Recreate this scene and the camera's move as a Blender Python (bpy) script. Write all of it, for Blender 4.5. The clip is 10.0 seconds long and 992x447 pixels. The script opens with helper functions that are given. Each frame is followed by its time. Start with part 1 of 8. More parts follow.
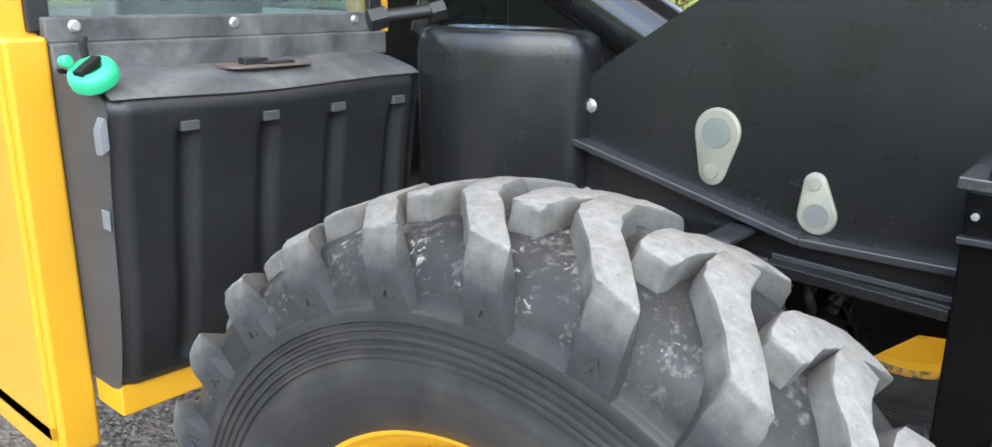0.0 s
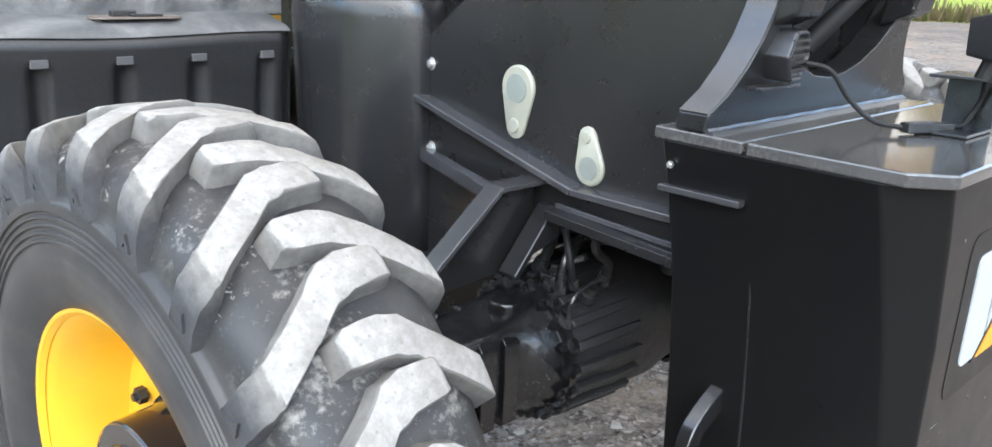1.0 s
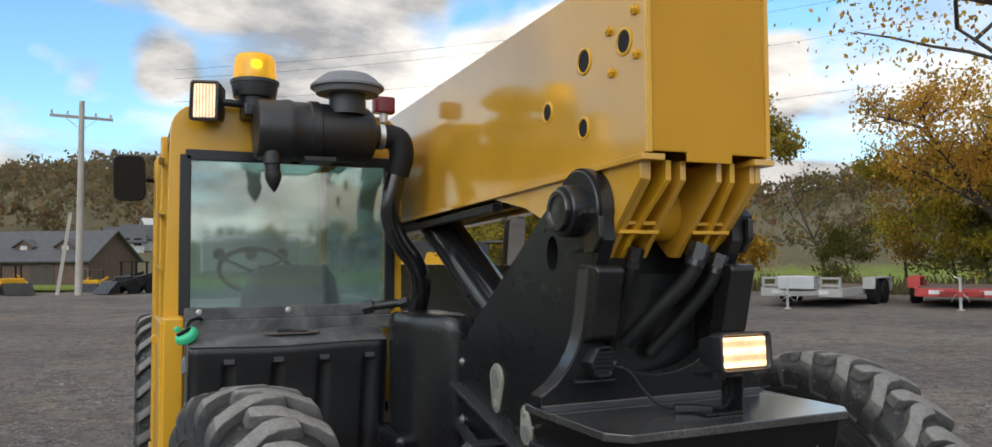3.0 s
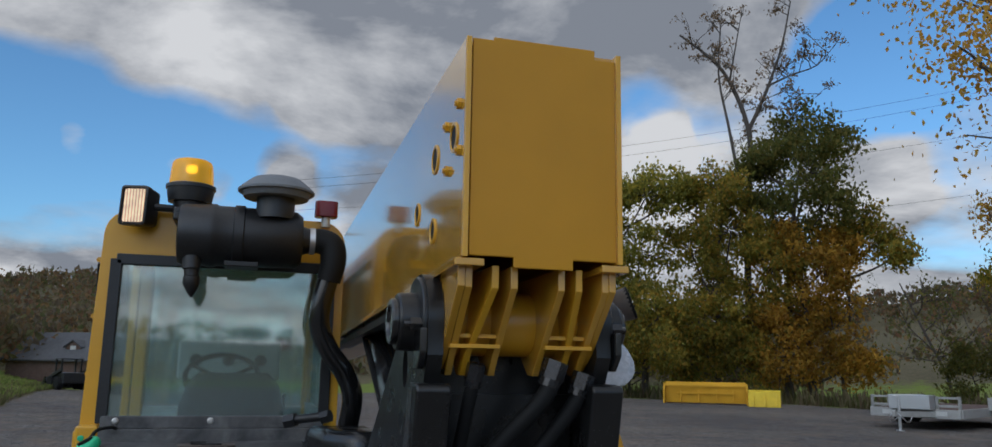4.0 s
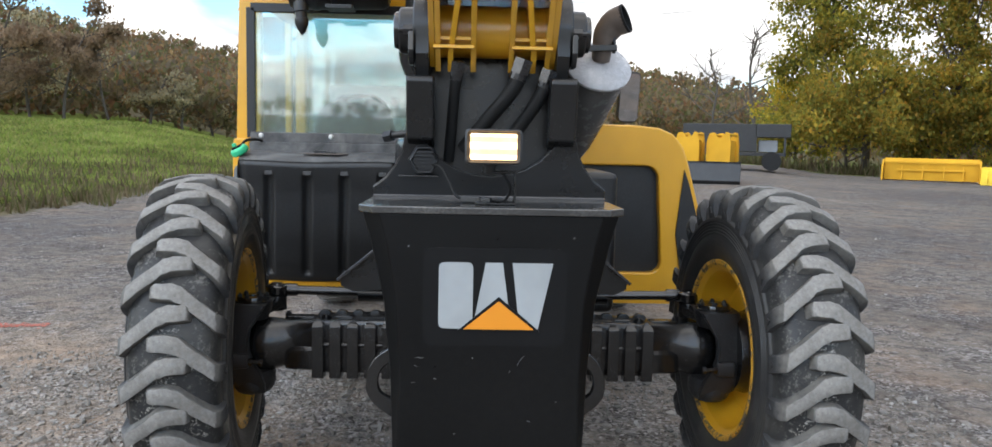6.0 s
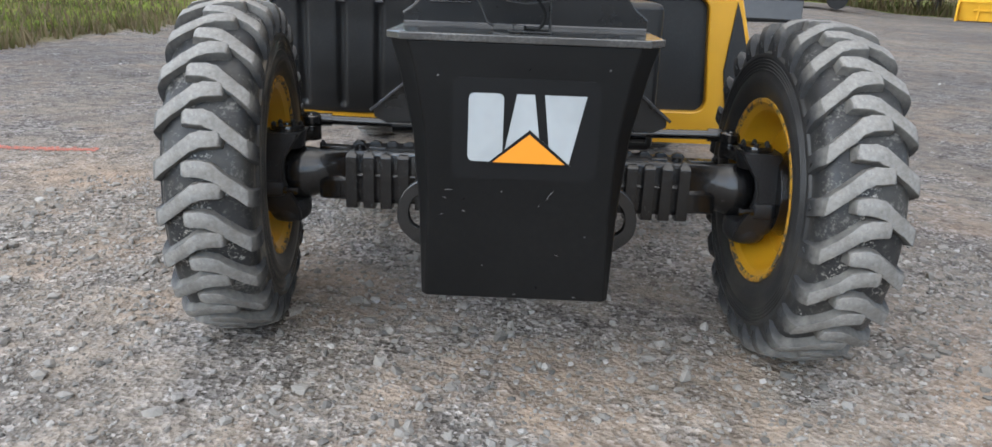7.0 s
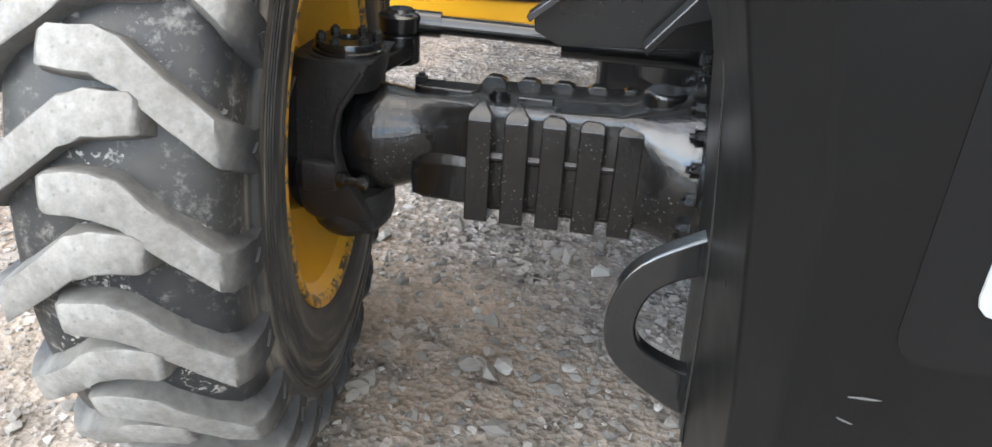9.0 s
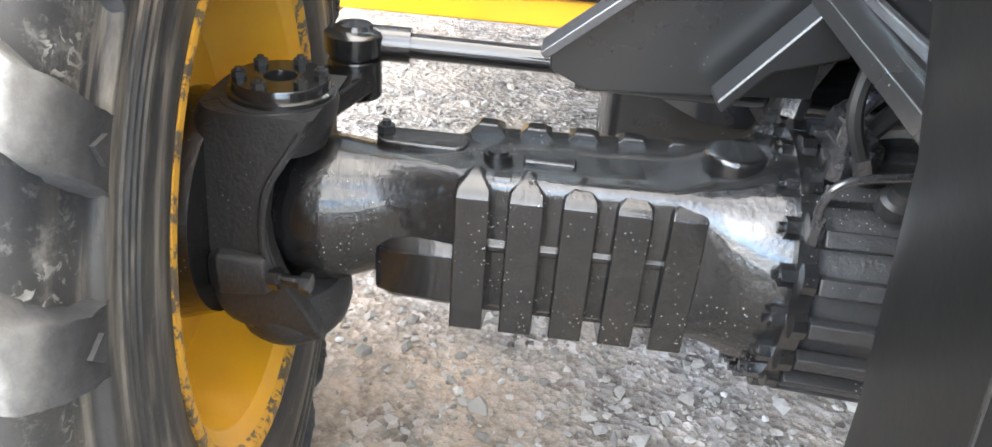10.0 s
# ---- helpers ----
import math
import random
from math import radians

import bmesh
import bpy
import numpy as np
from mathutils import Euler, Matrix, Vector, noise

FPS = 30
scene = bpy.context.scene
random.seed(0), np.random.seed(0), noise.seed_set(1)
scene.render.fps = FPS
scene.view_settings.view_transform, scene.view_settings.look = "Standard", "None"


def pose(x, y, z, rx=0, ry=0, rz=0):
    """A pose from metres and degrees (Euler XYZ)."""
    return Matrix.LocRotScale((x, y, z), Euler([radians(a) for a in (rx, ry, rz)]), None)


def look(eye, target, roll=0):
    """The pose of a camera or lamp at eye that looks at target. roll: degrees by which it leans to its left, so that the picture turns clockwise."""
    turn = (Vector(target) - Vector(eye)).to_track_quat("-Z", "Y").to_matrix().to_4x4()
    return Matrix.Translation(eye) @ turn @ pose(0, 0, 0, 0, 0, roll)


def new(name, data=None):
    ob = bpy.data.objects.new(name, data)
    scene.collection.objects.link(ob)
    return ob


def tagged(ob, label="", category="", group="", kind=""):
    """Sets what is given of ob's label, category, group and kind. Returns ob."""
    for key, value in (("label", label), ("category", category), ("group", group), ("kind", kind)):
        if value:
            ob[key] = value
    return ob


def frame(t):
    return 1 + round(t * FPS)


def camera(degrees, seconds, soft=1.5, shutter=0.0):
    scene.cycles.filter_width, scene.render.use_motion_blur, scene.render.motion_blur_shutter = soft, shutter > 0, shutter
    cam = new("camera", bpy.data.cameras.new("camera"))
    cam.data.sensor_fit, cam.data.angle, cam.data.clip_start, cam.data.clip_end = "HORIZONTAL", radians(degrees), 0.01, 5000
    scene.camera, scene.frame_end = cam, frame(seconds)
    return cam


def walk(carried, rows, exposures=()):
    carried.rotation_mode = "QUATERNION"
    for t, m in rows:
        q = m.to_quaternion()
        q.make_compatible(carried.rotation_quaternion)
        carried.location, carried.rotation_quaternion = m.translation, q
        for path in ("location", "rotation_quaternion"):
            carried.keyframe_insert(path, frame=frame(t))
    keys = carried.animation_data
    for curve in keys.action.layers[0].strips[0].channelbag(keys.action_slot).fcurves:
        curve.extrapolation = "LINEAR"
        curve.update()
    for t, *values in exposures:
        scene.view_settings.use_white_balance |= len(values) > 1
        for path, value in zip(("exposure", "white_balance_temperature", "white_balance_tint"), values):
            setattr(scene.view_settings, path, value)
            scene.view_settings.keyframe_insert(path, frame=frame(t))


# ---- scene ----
cam = camera(63.2, 10.0, soft=1.5)
PATH = [
    (0, (-1.89, -0.498, 1.525), (-0.412, 0.727, 0.963), 1.0),
    (0.2, (-1.814, -0.575, 1.529), (-0.340, 0.655, 0.968), 1.3),
    (0.5, (-1.618, -0.793, 1.505), (-0.234, 0.526, 0.919), 1.7),
    (1, (-1.536, -1.105, 1.481), (-0.248, 0.306, 0.89), 1.7),
    (1.2, (-1.569, -1.256, 1.462), (-0.325, 0.206, 0.901), 1.6),
    (1.5, (-1.57, -1.46, 1.489), (-0.4, 0.087, 1.0), 1.2),
    (1.7, (-1.584, -1.607, 1.530), (-0.454, -0.004, 1.136), 1.3),
    (2, (-1.584, -1.809, 1.592), (-0.517, -0.135, 1.348), 1.4),
    (2.2, (-1.587, -1.929, 1.607), (-0.575, -0.210, 1.474), 1.7),
    (2.5, (-1.612, -2.096, 1.623), (-0.671, -0.331, 1.59), 1.0),
    (2.8, (-1.552, -2.247, 1.655), (-0.681, -0.447, 1.689), 0.1),
    (3, (-1.42, -2.342, 1.646), (-0.595, -0.522, 1.737), -0.3),
    (3.2, (-1.254, -2.403, 1.661), (-0.476, -0.566, 1.805), -0.5),
    (4.3, (-0.465, -2.426, 1.678), (0.013, -0.521, 2.057), 1.4),
    (4.5, (-0.344, -2.49, 1.691), (0.073, -0.567, 2.051), 1.4),
    (5, (-0.239, -2.742, 1.637), (0.042, -0.779, 1.899), 0.9),
    (5.2, (-0.195, -2.817, 1.616), (0.018, -0.834, 1.759), 0.8),
    (5.5, (-0.142, -2.909, 1.516), (0.008, -0.915, 1.534), 1.4),
    (6, (-0.067, -3.051, 1.421), (0.0, -1.062, 1.223), 1.2),
    (6.2, (-0.045, -3.077, 1.401), (-0.004, -1.096, 1.125), 1.2),
    (7.3, (-0.022, -2.878, 1.394), (-0.076, -0.996, 0.72), 2.7),
    (7.5, (-0.103, -2.751, 1.346), (-0.171, -0.883, 0.634), 3.1),
    (8, (-0.244, -2.319, 1.326), (-0.385, -0.509, 0.485), 3.1),
    (8.5, (-0.272, -1.793, 1.31), (-0.495, -0.019, 0.413), 3.1),
    (9, (-0.442, -1.281, 1.194), (-0.665, 0.482, 0.277), 3.7),
    (9.5, (-0.561, -0.868, 1.169), (-0.743, 0.877, 0.207), 4.5),
    (10, (-0.567, -0.805, 1.167), (-0.68, 0.928, 0.175), 4.5),
]
walk(cam, [(t, look(eye, target, roll)) for t, eye, target, roll in PATH],
     exposures=[(0, 1.6, 6500, 10), (1, 2.05, 6500, 10), (1.5, 2.05, 6500, 10), (2, 1.5, 6700, 10), (2.5, 0.7, 6900, 10), (3.2, -0.1, 6900, 10), (4.3, -0.8, 5700, 10), (4.9, -0.75, 5600, 10), (5.5, 0.1, 6200, 10), (6.2, 0.9, 6500, 10), (7.3, 1.1, 6600, 10), (8.5, 1.5, 6850, 10), (9, 2.0, 6850, 10), (9.4, 2.4, 6850, 10), (10, 3.2, 6850, 10)])

# ---------------------------------------------------------------- sky and sun
SUN_EL, SUN_AZ = radians(32), radians(230)  # azimuth clockwise from +y
world = bpy.data.worlds.new("sky")
scene.world = world
world.use_nodes = True
wn, wl = world.node_tree.nodes, world.node_tree.links
wn.clear()


def wnode(kind, **values):
    n = wn.new(kind)
    for k, v in values.items():
        n.inputs[k].default_value = v
    return n


sky = wn.new("ShaderNodeTexSky")
sky.sky_type = "NISHITA"
sky.sun_disc = False
sky.sun_elevation, sky.sun_rotation = SUN_EL, SUN_AZ
sky.air_density, sky.dust_density, sky.ozone_density = 1.0, 0.4, 2.0
wcoord = wn.new("ShaderNodeTexCoord")
wsep = wn.new("ShaderNodeSeparateXYZ")
wl.new(wcoord.outputs["Generated"], wsep.inputs[0])
wz = wn.new("ShaderNodeMath"); wz.operation = "MAXIMUM"; wz.inputs[1].default_value = 0.0
wl.new(wsep.outputs["Z"], wz.inputs[0])
wz2 = wn.new("ShaderNodeMath"); wz2.operation = "ADD"; wz2.inputs[1].default_value = 0.22
wl.new(wz.outputs[0], wz2.inputs[0])
wx = wn.new("ShaderNodeMath"); wx.operation = "DIVIDE"
wl.new(wsep.outputs["X"], wx.inputs[0]); wl.new(wz2.outputs[0], wx.inputs[1])
wy = wn.new("ShaderNodeMath"); wy.operation = "DIVIDE"
wl.new(wsep.outputs["Y"], wy.inputs[0]); wl.new(wz2.outputs[0], wy.inputs[1])
wcomb = wn.new("ShaderNodeCombineXYZ")
wl.new(wx.outputs[0], wcomb.inputs[0]); wl.new(wy.outputs[0], wcomb.inputs[1])
wcomb.inputs[2].default_value = 3.7
cloud_a = wnode("ShaderNodeTexNoise", Scale=0.95, Detail=8.0, Roughness=0.55, Distortion=0.15)
wl.new(wcomb.outputs[0], cloud_a.inputs["Vector"])
cover = wn.new("ShaderNodeValToRGB")
cover.color_ramp.elements[0].position, cover.color_ramp.elements[1].position = 0.41, 0.58
low = wn.new("ShaderNodeMapRange")
low.inputs["From Min"].default_value, low.inputs["From Max"].default_value = 0.0, 0.30
low.inputs["To Min"].default_value, low.inputs["To Max"].default_value = 0.14, 0.0
wl.new(wsep.outputs["Z"], low.inputs["Value"])
thick = wn.new("ShaderNodeMath"); thick.operation = "ADD"
wl.new(cloud_a.outputs["Fac"], thick.inputs[0]); wl.new(low.outputs[0], thick.inputs[1])
ragged = wnode("ShaderNodeTexNoise", Scale=5.0, Detail=3.0, Roughness=0.45, Distortion=0.0)
wl.new(wcoord.outputs["Generated"], ragged.inputs["Vector"])
centred = wn.new("ShaderNodeVectorMath"); centred.operation = "MULTIPLY_ADD"
wl.new(ragged.outputs["Color"], centred.inputs[0])
centred.inputs[1].default_value, centred.inputs[2].default_value = (0.13, 0.13, 0.08), (-0.065, -0.065, -0.04)
bent = wn.new("ShaderNodeVectorMath"); bent.operation = "ADD"
wl.new(wcoord.outputs["Generated"], bent.inputs[0]); wl.new(centred.outputs[0], bent.inputs[1])
way = wn.new("ShaderNodeVectorMath"); way.operation = "NORMALIZE"
wl.new(bent.outputs[0], way.inputs[0])


def lobe(az, el, inner, outer, amount):
    """A soft round region of the sky, as a number that fades from amount to 0."""
    d = wn.new("ShaderNodeVectorMath"); d.operation = "DOT_PRODUCT"
    wl.new(way.outputs[0], d.inputs[0])
    az, el = radians(az), radians(el)
    d.inputs[1].default_value = (math.sin(az) * math.cos(el), math.cos(az) * math.cos(el), math.sin(el))
    r = wn.new("ShaderNodeMapRange"); r.interpolation_type = "SMOOTHSTEP"
    r.inputs["From Min"].default_value, r.inputs["From Max"].default_value = math.cos(radians(outer)), math.cos(radians(inner))
    r.inputs["To Min"].default_value, r.inputs["To Max"].default_value = 0.0, amount
    wl.new(d.outputs["Value"], r.inputs["Value"])
    return r.outputs[0]


def summed(first, *rest):
    for other in rest:
        a = wn.new("ShaderNodeMath"); a.operation = "ADD"
        wl.new(first, a.inputs[0]), wl.new(other, a.inputs[1])
        first = a.outputs[0]
    return first


# a clear stretch over the pasture, small gaps beside the boom, a heavy bank higher up
CLEAR = ((-21, 14, 1, 9, -0.20), (-13, 14.8, 1, 7, -0.18), (-6, 14.6, 1, 5, -0.16), (0, 14.4, 0.5, 4, -0.15), (23, 17.8, 0.5, 3, -0.13), (27, 17.6, 0.5, 3, -0.13), (44, 19.5, 3, 6, -0.22), (40, 20, 1, 4, -0.16))
BANKS = ((-18, 25, 2, 9, 0.18), (-5, 23.5, 3, 7.5, 0.22), (5, 21, 3, 6, 0.20), (18, 26, 5, 14, 0.14), (33, 23.5, 2, 6, 0.14), (26, 12, 3, 6, 0.22), (28.9, 16.0, 0.6, 2.8, 0.30), (43, 12.3, 1, 5, 0.26), (12, 11, 4, 9, 0.07), (-21, 9.0, 1, 4.5, 0.26), (-10.8, 13.6, 0.3, 2.3, 0.19), (-5.6, 12.7, 0.3, 1.9, 0.17), (-3.0, 12.5, 0.3, 1.9, 0.15), (1.6, 13.4, 0.3, 2.8, 0.24), (2.6, 12.0, 0.5, 2.6, 0.20))
wl.new(summed(thick.outputs[0], *[lobe(*v) for v in CLEAR + BANKS]), cover.inputs["Fac"])
cloud_b = wnode("ShaderNodeTexNoise", Scale=2.3, Detail=6.0, Roughness=0.6, Distortion=0.2)
wl.new(wcomb.outputs[0], cloud_b.inputs["Vector"])
tone = wn.new("ShaderNodeValToRGB")
tone.color_ramp.elements[0].position, tone.color_ramp.elements[0].color = 0.35, (0.37, 0.39, 0.43, 1)
tone.color_ramp.elements[1].position, tone.color_ramp.elements[1].color = 0.66, (1.12, 1.09, 1.05, 1)
wl.new(summed(cloud_b.outputs["Fac"], lobe(18, 27, 6, 16, -0.13), lobe(22, 11, 4, 13, 0.08), lobe(-22, 7.5, 2, 9, 0.10), lobe(-14, 24, 3, 9, -0.06), lobe(4, 17.5, 1, 4, 0.05), lobe(2, 23, 2, 7, -0.07), lobe(28.9, 16, 1, 4, 0.12), lobe(-8, 13.3, 2, 5, 0.10)), tone.inputs["Fac"])
skyscale = wn.new("ShaderNodeMix"); skyscale.data_type = "RGBA"; skyscale.blend_type = "MULTIPLY"
skyscale.inputs["Factor"].default_value = 1.0
wl.new(sky.outputs[0], skyscale.inputs[6]); skyscale.inputs[7].default_value = (0.140, 0.197, 0.223, 1)
clouded = wn.new("ShaderNodeMix"); clouded.data_type = "RGBA"
wl.new(cover.outputs["Color"], clouded.inputs["Factor"])
wl.new(skyscale.outputs[2], clouded.inputs[6]); wl.new(tone.outputs["Color"], clouded.inputs[7])
toward = wn.new("ShaderNodeVectorMath"); toward.operation = "DOT_PRODUCT"
wl.new(wcoord.outputs["Generated"], toward.inputs[0])
toward.inputs[1].default_value = (math.sin(SUN_AZ) * math.cos(SUN_EL), math.cos(SUN_AZ) * math.cos(SUN_EL), math.sin(SUN_EL))
glow = wn.new("ShaderNodeMapRange")
glow.interpolation_type = "SMOOTHERSTEP"
glow.inputs["From Min"].default_value, glow.inputs["From Max"].default_value = 0.0, 1.0
glow.inputs["To Min"].default_value, glow.inputs["To Max"].default_value = 1.0, 2.1
wl.new(toward.outputs["Value"], glow.inputs["Value"])
wbg = wn.new("ShaderNodeBackground"); wbg.inputs["Strength"].default_value = 1.0
wl.new(clouded.outputs[2], wbg.inputs["Color"]); wl.new(glow.outputs[0], wbg.inputs["Strength"])
wout = wn.new("ShaderNodeOutputWorld")
wl.new(wbg.outputs[0], wout.inputs["Surface"])

sun = new("sun", bpy.data.lights.new("sun", "SUN"))
sun.data.energy, sun.data.angle, sun.data.color = 0.7, radians(45), (1.0, 0.96, 0.9)
sun.rotation_euler = Euler((math.pi / 2 - SUN_EL, 0, math.pi - SUN_AZ))


# ---------------------------------------------------------------- materials
class Mat:
    """A node material with a few short ways to add nodes."""

    def __init__(self, name, rough=0.5, metal=0.0, color=(0.5, 0.5, 0.5), coat=0.0, ior=1.5):
        self.m = bpy.data.materials.new(name)
        self.m.use_nodes = True
        self.n, self.l = self.m.node_tree.nodes, self.m.node_tree.links
        self.b = self.n["Principled BSDF"]
        self.b.inputs["Roughness"].default_value = rough
        self.b.inputs["Metallic"].default_value = metal
        self.b.inputs["Base Color"].default_value = (*color, 1)
        self.b.inputs["Coat Weight"].default_value = coat
        self.b.inputs["Coat Roughness"].default_value = 0.08
        self.b.inputs["IOR"].default_value = ior
        self.co = self.n.new("ShaderNodeTexCoord").outputs["Object"]

    def noise(self, scale, detail=5.0, rough=0.6, vec=None, distortion=0.0):
        x = self.n.new("ShaderNodeTexNoise")
        x.inputs["Scale"].default_value, x.inputs["Detail"].default_value = scale, detail
        x.inputs["Roughness"].default_value, x.inputs["Distortion"].default_value = rough, distortion
        self.l.new(vec or self.co, x.inputs["Vector"])
        return x.outputs["Fac"]

    def voronoi(self, scale, feature="F1", out="Distance", vec=None, rand=1.0):
        x = self.n.new("ShaderNodeTexVoronoi")
        x.feature = feature
        x.inputs["Scale"].default_value, x.inputs["Randomness"].default_value = scale, rand
        self.l.new(vec or self.co, x.inputs["Vector"])
        return x.outputs[out]

    def ramp(self, fac, *stops):
        x = self.n.new("ShaderNodeValToRGB")
        e = x.color_ramp.elements
        while len(e) < len(stops):
            e.new(0.5)
        for i, (p, c) in enumerate(stops):
            e[i].position = p
            e[i].color = (*c, 1) if hasattr(c, "__len__") else (c, c, c, 1)
        self.l.new(fac, x.inputs["Fac"])
        return x.outputs["Color"]

    def mix(self, fac, a, b, blend="MIX"):
        x = self.n.new("ShaderNodeMix")
        x.data_type, x.blend_type = "RGBA", blend
        for sock, v in ((x.inputs["Factor"], fac), (x.inputs[6], a), (x.inputs[7], b)):
            if hasattr(v, "links"):
                self.l.new(v, sock)
            elif hasattr(v, "__len__"):
                sock.default_value = (*v, 1)
            else:
                sock.default_value = v
        return x.outputs[2]

    def math(self, op, a, b=None):
        x = self.n.new("ShaderNodeMath")
        x.operation = op
        for sock, v in zip(x.inputs, (a, b)):
            if v is None:
                continue
            if hasattr(v, "links"):
                self.l.new(v, sock)
            else:
                sock.default_value = v
        return x.outputs[0]

    def color(self, out):
        self.l.new(out, self.b.inputs["Base Color"])
        return self

    def rough(self, out):
        self.l.new(out, self.b.inputs["Roughness"])
        return self

    def bump(self, out, strength=0.3, dist=0.01):
        x = self.n.new("ShaderNodeBump")
        x.inputs["Strength"].default_value, x.inputs["Distance"].default_value = strength, dist
        self.l.new(out, x.inputs["Height"])
        self.l.new(x.outputs[0], self.b.inputs["Normal"])
        return self


def paint(name, col, rough, coat=0.0, dust=0.25, dustcol=(0.35, 0.33, 0.30), scale=3.0, wear=0.62, spec=0.5):
    m = Mat(name, rough, 0, col, coat)
    m.b.inputs["Specular IOR Level"].default_value = spec
    soft = m.noise(scale, 6, 0.65)
    fine = m.noise(scale * 22, 4, 0.7)
    film = m.ramp(m.math("MULTIPLY", soft, fine), (0.22, 0.0), (wear, dust))
    dark = tuple(c * 0.82 for c in col)
    base = m.mix(m.ramp(m.noise(scale * 0.6, 3), (0.35, 0), (0.7, 1)), dark, col)
    m.color(m.mix(film, base, dustcol))
    m.rough(m.math("ADD", m.math("MULTIPLY", m.noise(scale * 5, 4), 0.18), rough - 0.08))
    m.bump(m.noise(scale * 40, 3), 0.06, 0.002)
    return m.m


YELLOW = paint("yellow_paint", (0.70, 0.36, 0.018), 0.34, 0.3, 0.06, (0.45, 0.36, 0.2))
YELLOW_GLOSS = paint("glossy_yellow_paint", (0.62, 0.32, 0.03), 0.14, 1.0, 0.02, (0.45, 0.36, 0.2))
GOLD = paint("golden_cover_paint", (0.55, 0.262, 0.010), 0.36, 0.0, 0.03, (0.45, 0.34, 0.12), 3.0, 0.62, 0.3)
RIM = paint("rim_yellow_paint", (0.72, 0.36, 0.015), 0.36, 0.2, 0.16, (0.30, 0.20, 0.10))
def chipped_edge():
    m = Mat("chipped_rim_edge", 0.5, 0, (0.62, 0.31, 0.02))
    chips = m.ramp(m.noise(38, 7, 0.72), (0.50, 0.0), (0.53, 1.0))
    dirt = m.mix(m.noise(20, 4), (0.66, 0.34, 0.02), (0.45, 0.24, 0.04))
    m.color(m.mix(chips, dirt, m.mix(m.noise(60, 3), (0.03, 0.028, 0.025), (0.16, 0.12, 0.08))))
    m.bump(chips, 0.4, 0.002)
    return m.m


RIM_EDGE = chipped_edge()
YELLOW_DULL = paint("dull_yellow_paint", (0.62, 0.33, 0.025), 0.75, 0.0, 0.1, (0.3, 0.25, 0.15), 1.5, 0.6, 0.15)
BLACK = paint("black_gloss_paint", (0.011, 0.0112, 0.0116), 0.18, 0.5, 0.05, (0.10, 0.10, 0.10), 2.5, 0.75)
def frame_paint():
    """Satin black frame paint with fine dried splash spots."""
    m = Mat("black_frame_paint", 0.3, 0, (0.0085, 0.0087, 0.009))
    m.b.inputs["Specular IOR Level"].default_value = 0.5
    spots = m.ramp(m.voronoi(75, "F1"), (0.0, 1.0), (0.08, 1.0), (0.12, 0.0))
    some = m.ramp(m.noise(6, 4), (0.50, 0.0), (0.62, 0.7))
    dull = m.mix(m.ramp(m.noise(3, 6, 0.65), (0.4, 0.0), (0.75, 0.7)), (0.0088, 0.009, 0.0093), (0.0155, 0.0155, 0.0155))
    m.color(m.mix(m.math("MULTIPLY", spots, some), dull, (0.18, 0.18, 0.175)))
    m.rough(m.math("ADD", m.math("MULTIPLY", m.noise(7, 5, 0.6), 0.22), 0.18))
    m.bump(m.noise(60, 4), 0.05, 0.002)
    return m.m


PLATE = frame_paint()
CWPAINT = paint("black_counterweight_paint", (0.0056, 0.0056, 0.0057), 0.30, 0.0, 0.10, (0.045, 0.045, 0.043), 2.2, 0.62, 0.20)
# dust over a base lightened for the top's sky sheen
CWTOP = paint("dusty_sheened_black_top", (0.045, 0.044, 0.043), 0.17, 0.7, 0.32, (0.30, 0.29, 0.27), 5.0, 0.52)
PLASTIC = paint("black_plastic", (0.0125, 0.0127, 0.0133), 0.40, 0.0, 0.10, (0.20, 0.20, 0.20), 5.0, 0.6)
def dusty_plastic(name="dusty_black_plastic", dust=(0.21, 0.207, 0.20)):
    m = Mat(name, 0.62, 0, (0.04, 0.04, 0.042))
    broad = m.ramp(m.noise(5, 5, 0.62, distortion=0.6), (0.34, 0.0), (0.66, 0.8))
    grain = m.ramp(m.noise(30, 4, 0.6), (0.3, 0.6), (0.7, 1.0))
    film = m.math("MULTIPLY", broad, grain)
    m.color(m.mix(film, (0.04, 0.04, 0.042), dust))
    m.bump(m.noise(120, 3), 0.1, 0.002)
    return m.m


DUSTY = dusty_plastic()
DUSTY_SIDE = dusty_plastic("scuffed_black_plastic", (0.060, 0.061, 0.063))
TANKM = paint("satin_black_moulding", (0.012, 0.0122, 0.013), 0.24, 0.0, 0.05, (0.2, 0.2, 0.2), 3.0, 0.7)
BAR = paint("worn_black_edge", (0.016, 0.016, 0.017), 0.24, 0.2, 0.13, (0.20, 0.20, 0.21), 8.0, 0.55)
# wear on the hub; on bars and seams the sky's sheen, put into a lighter grey
WORN_SHEEN = paint("worn_sheen_black_edge", (0.034, 0.034, 0.036), 0.22, 0.3, 0.14, (0.15, 0.15, 0.16), 10.0, 0.6)


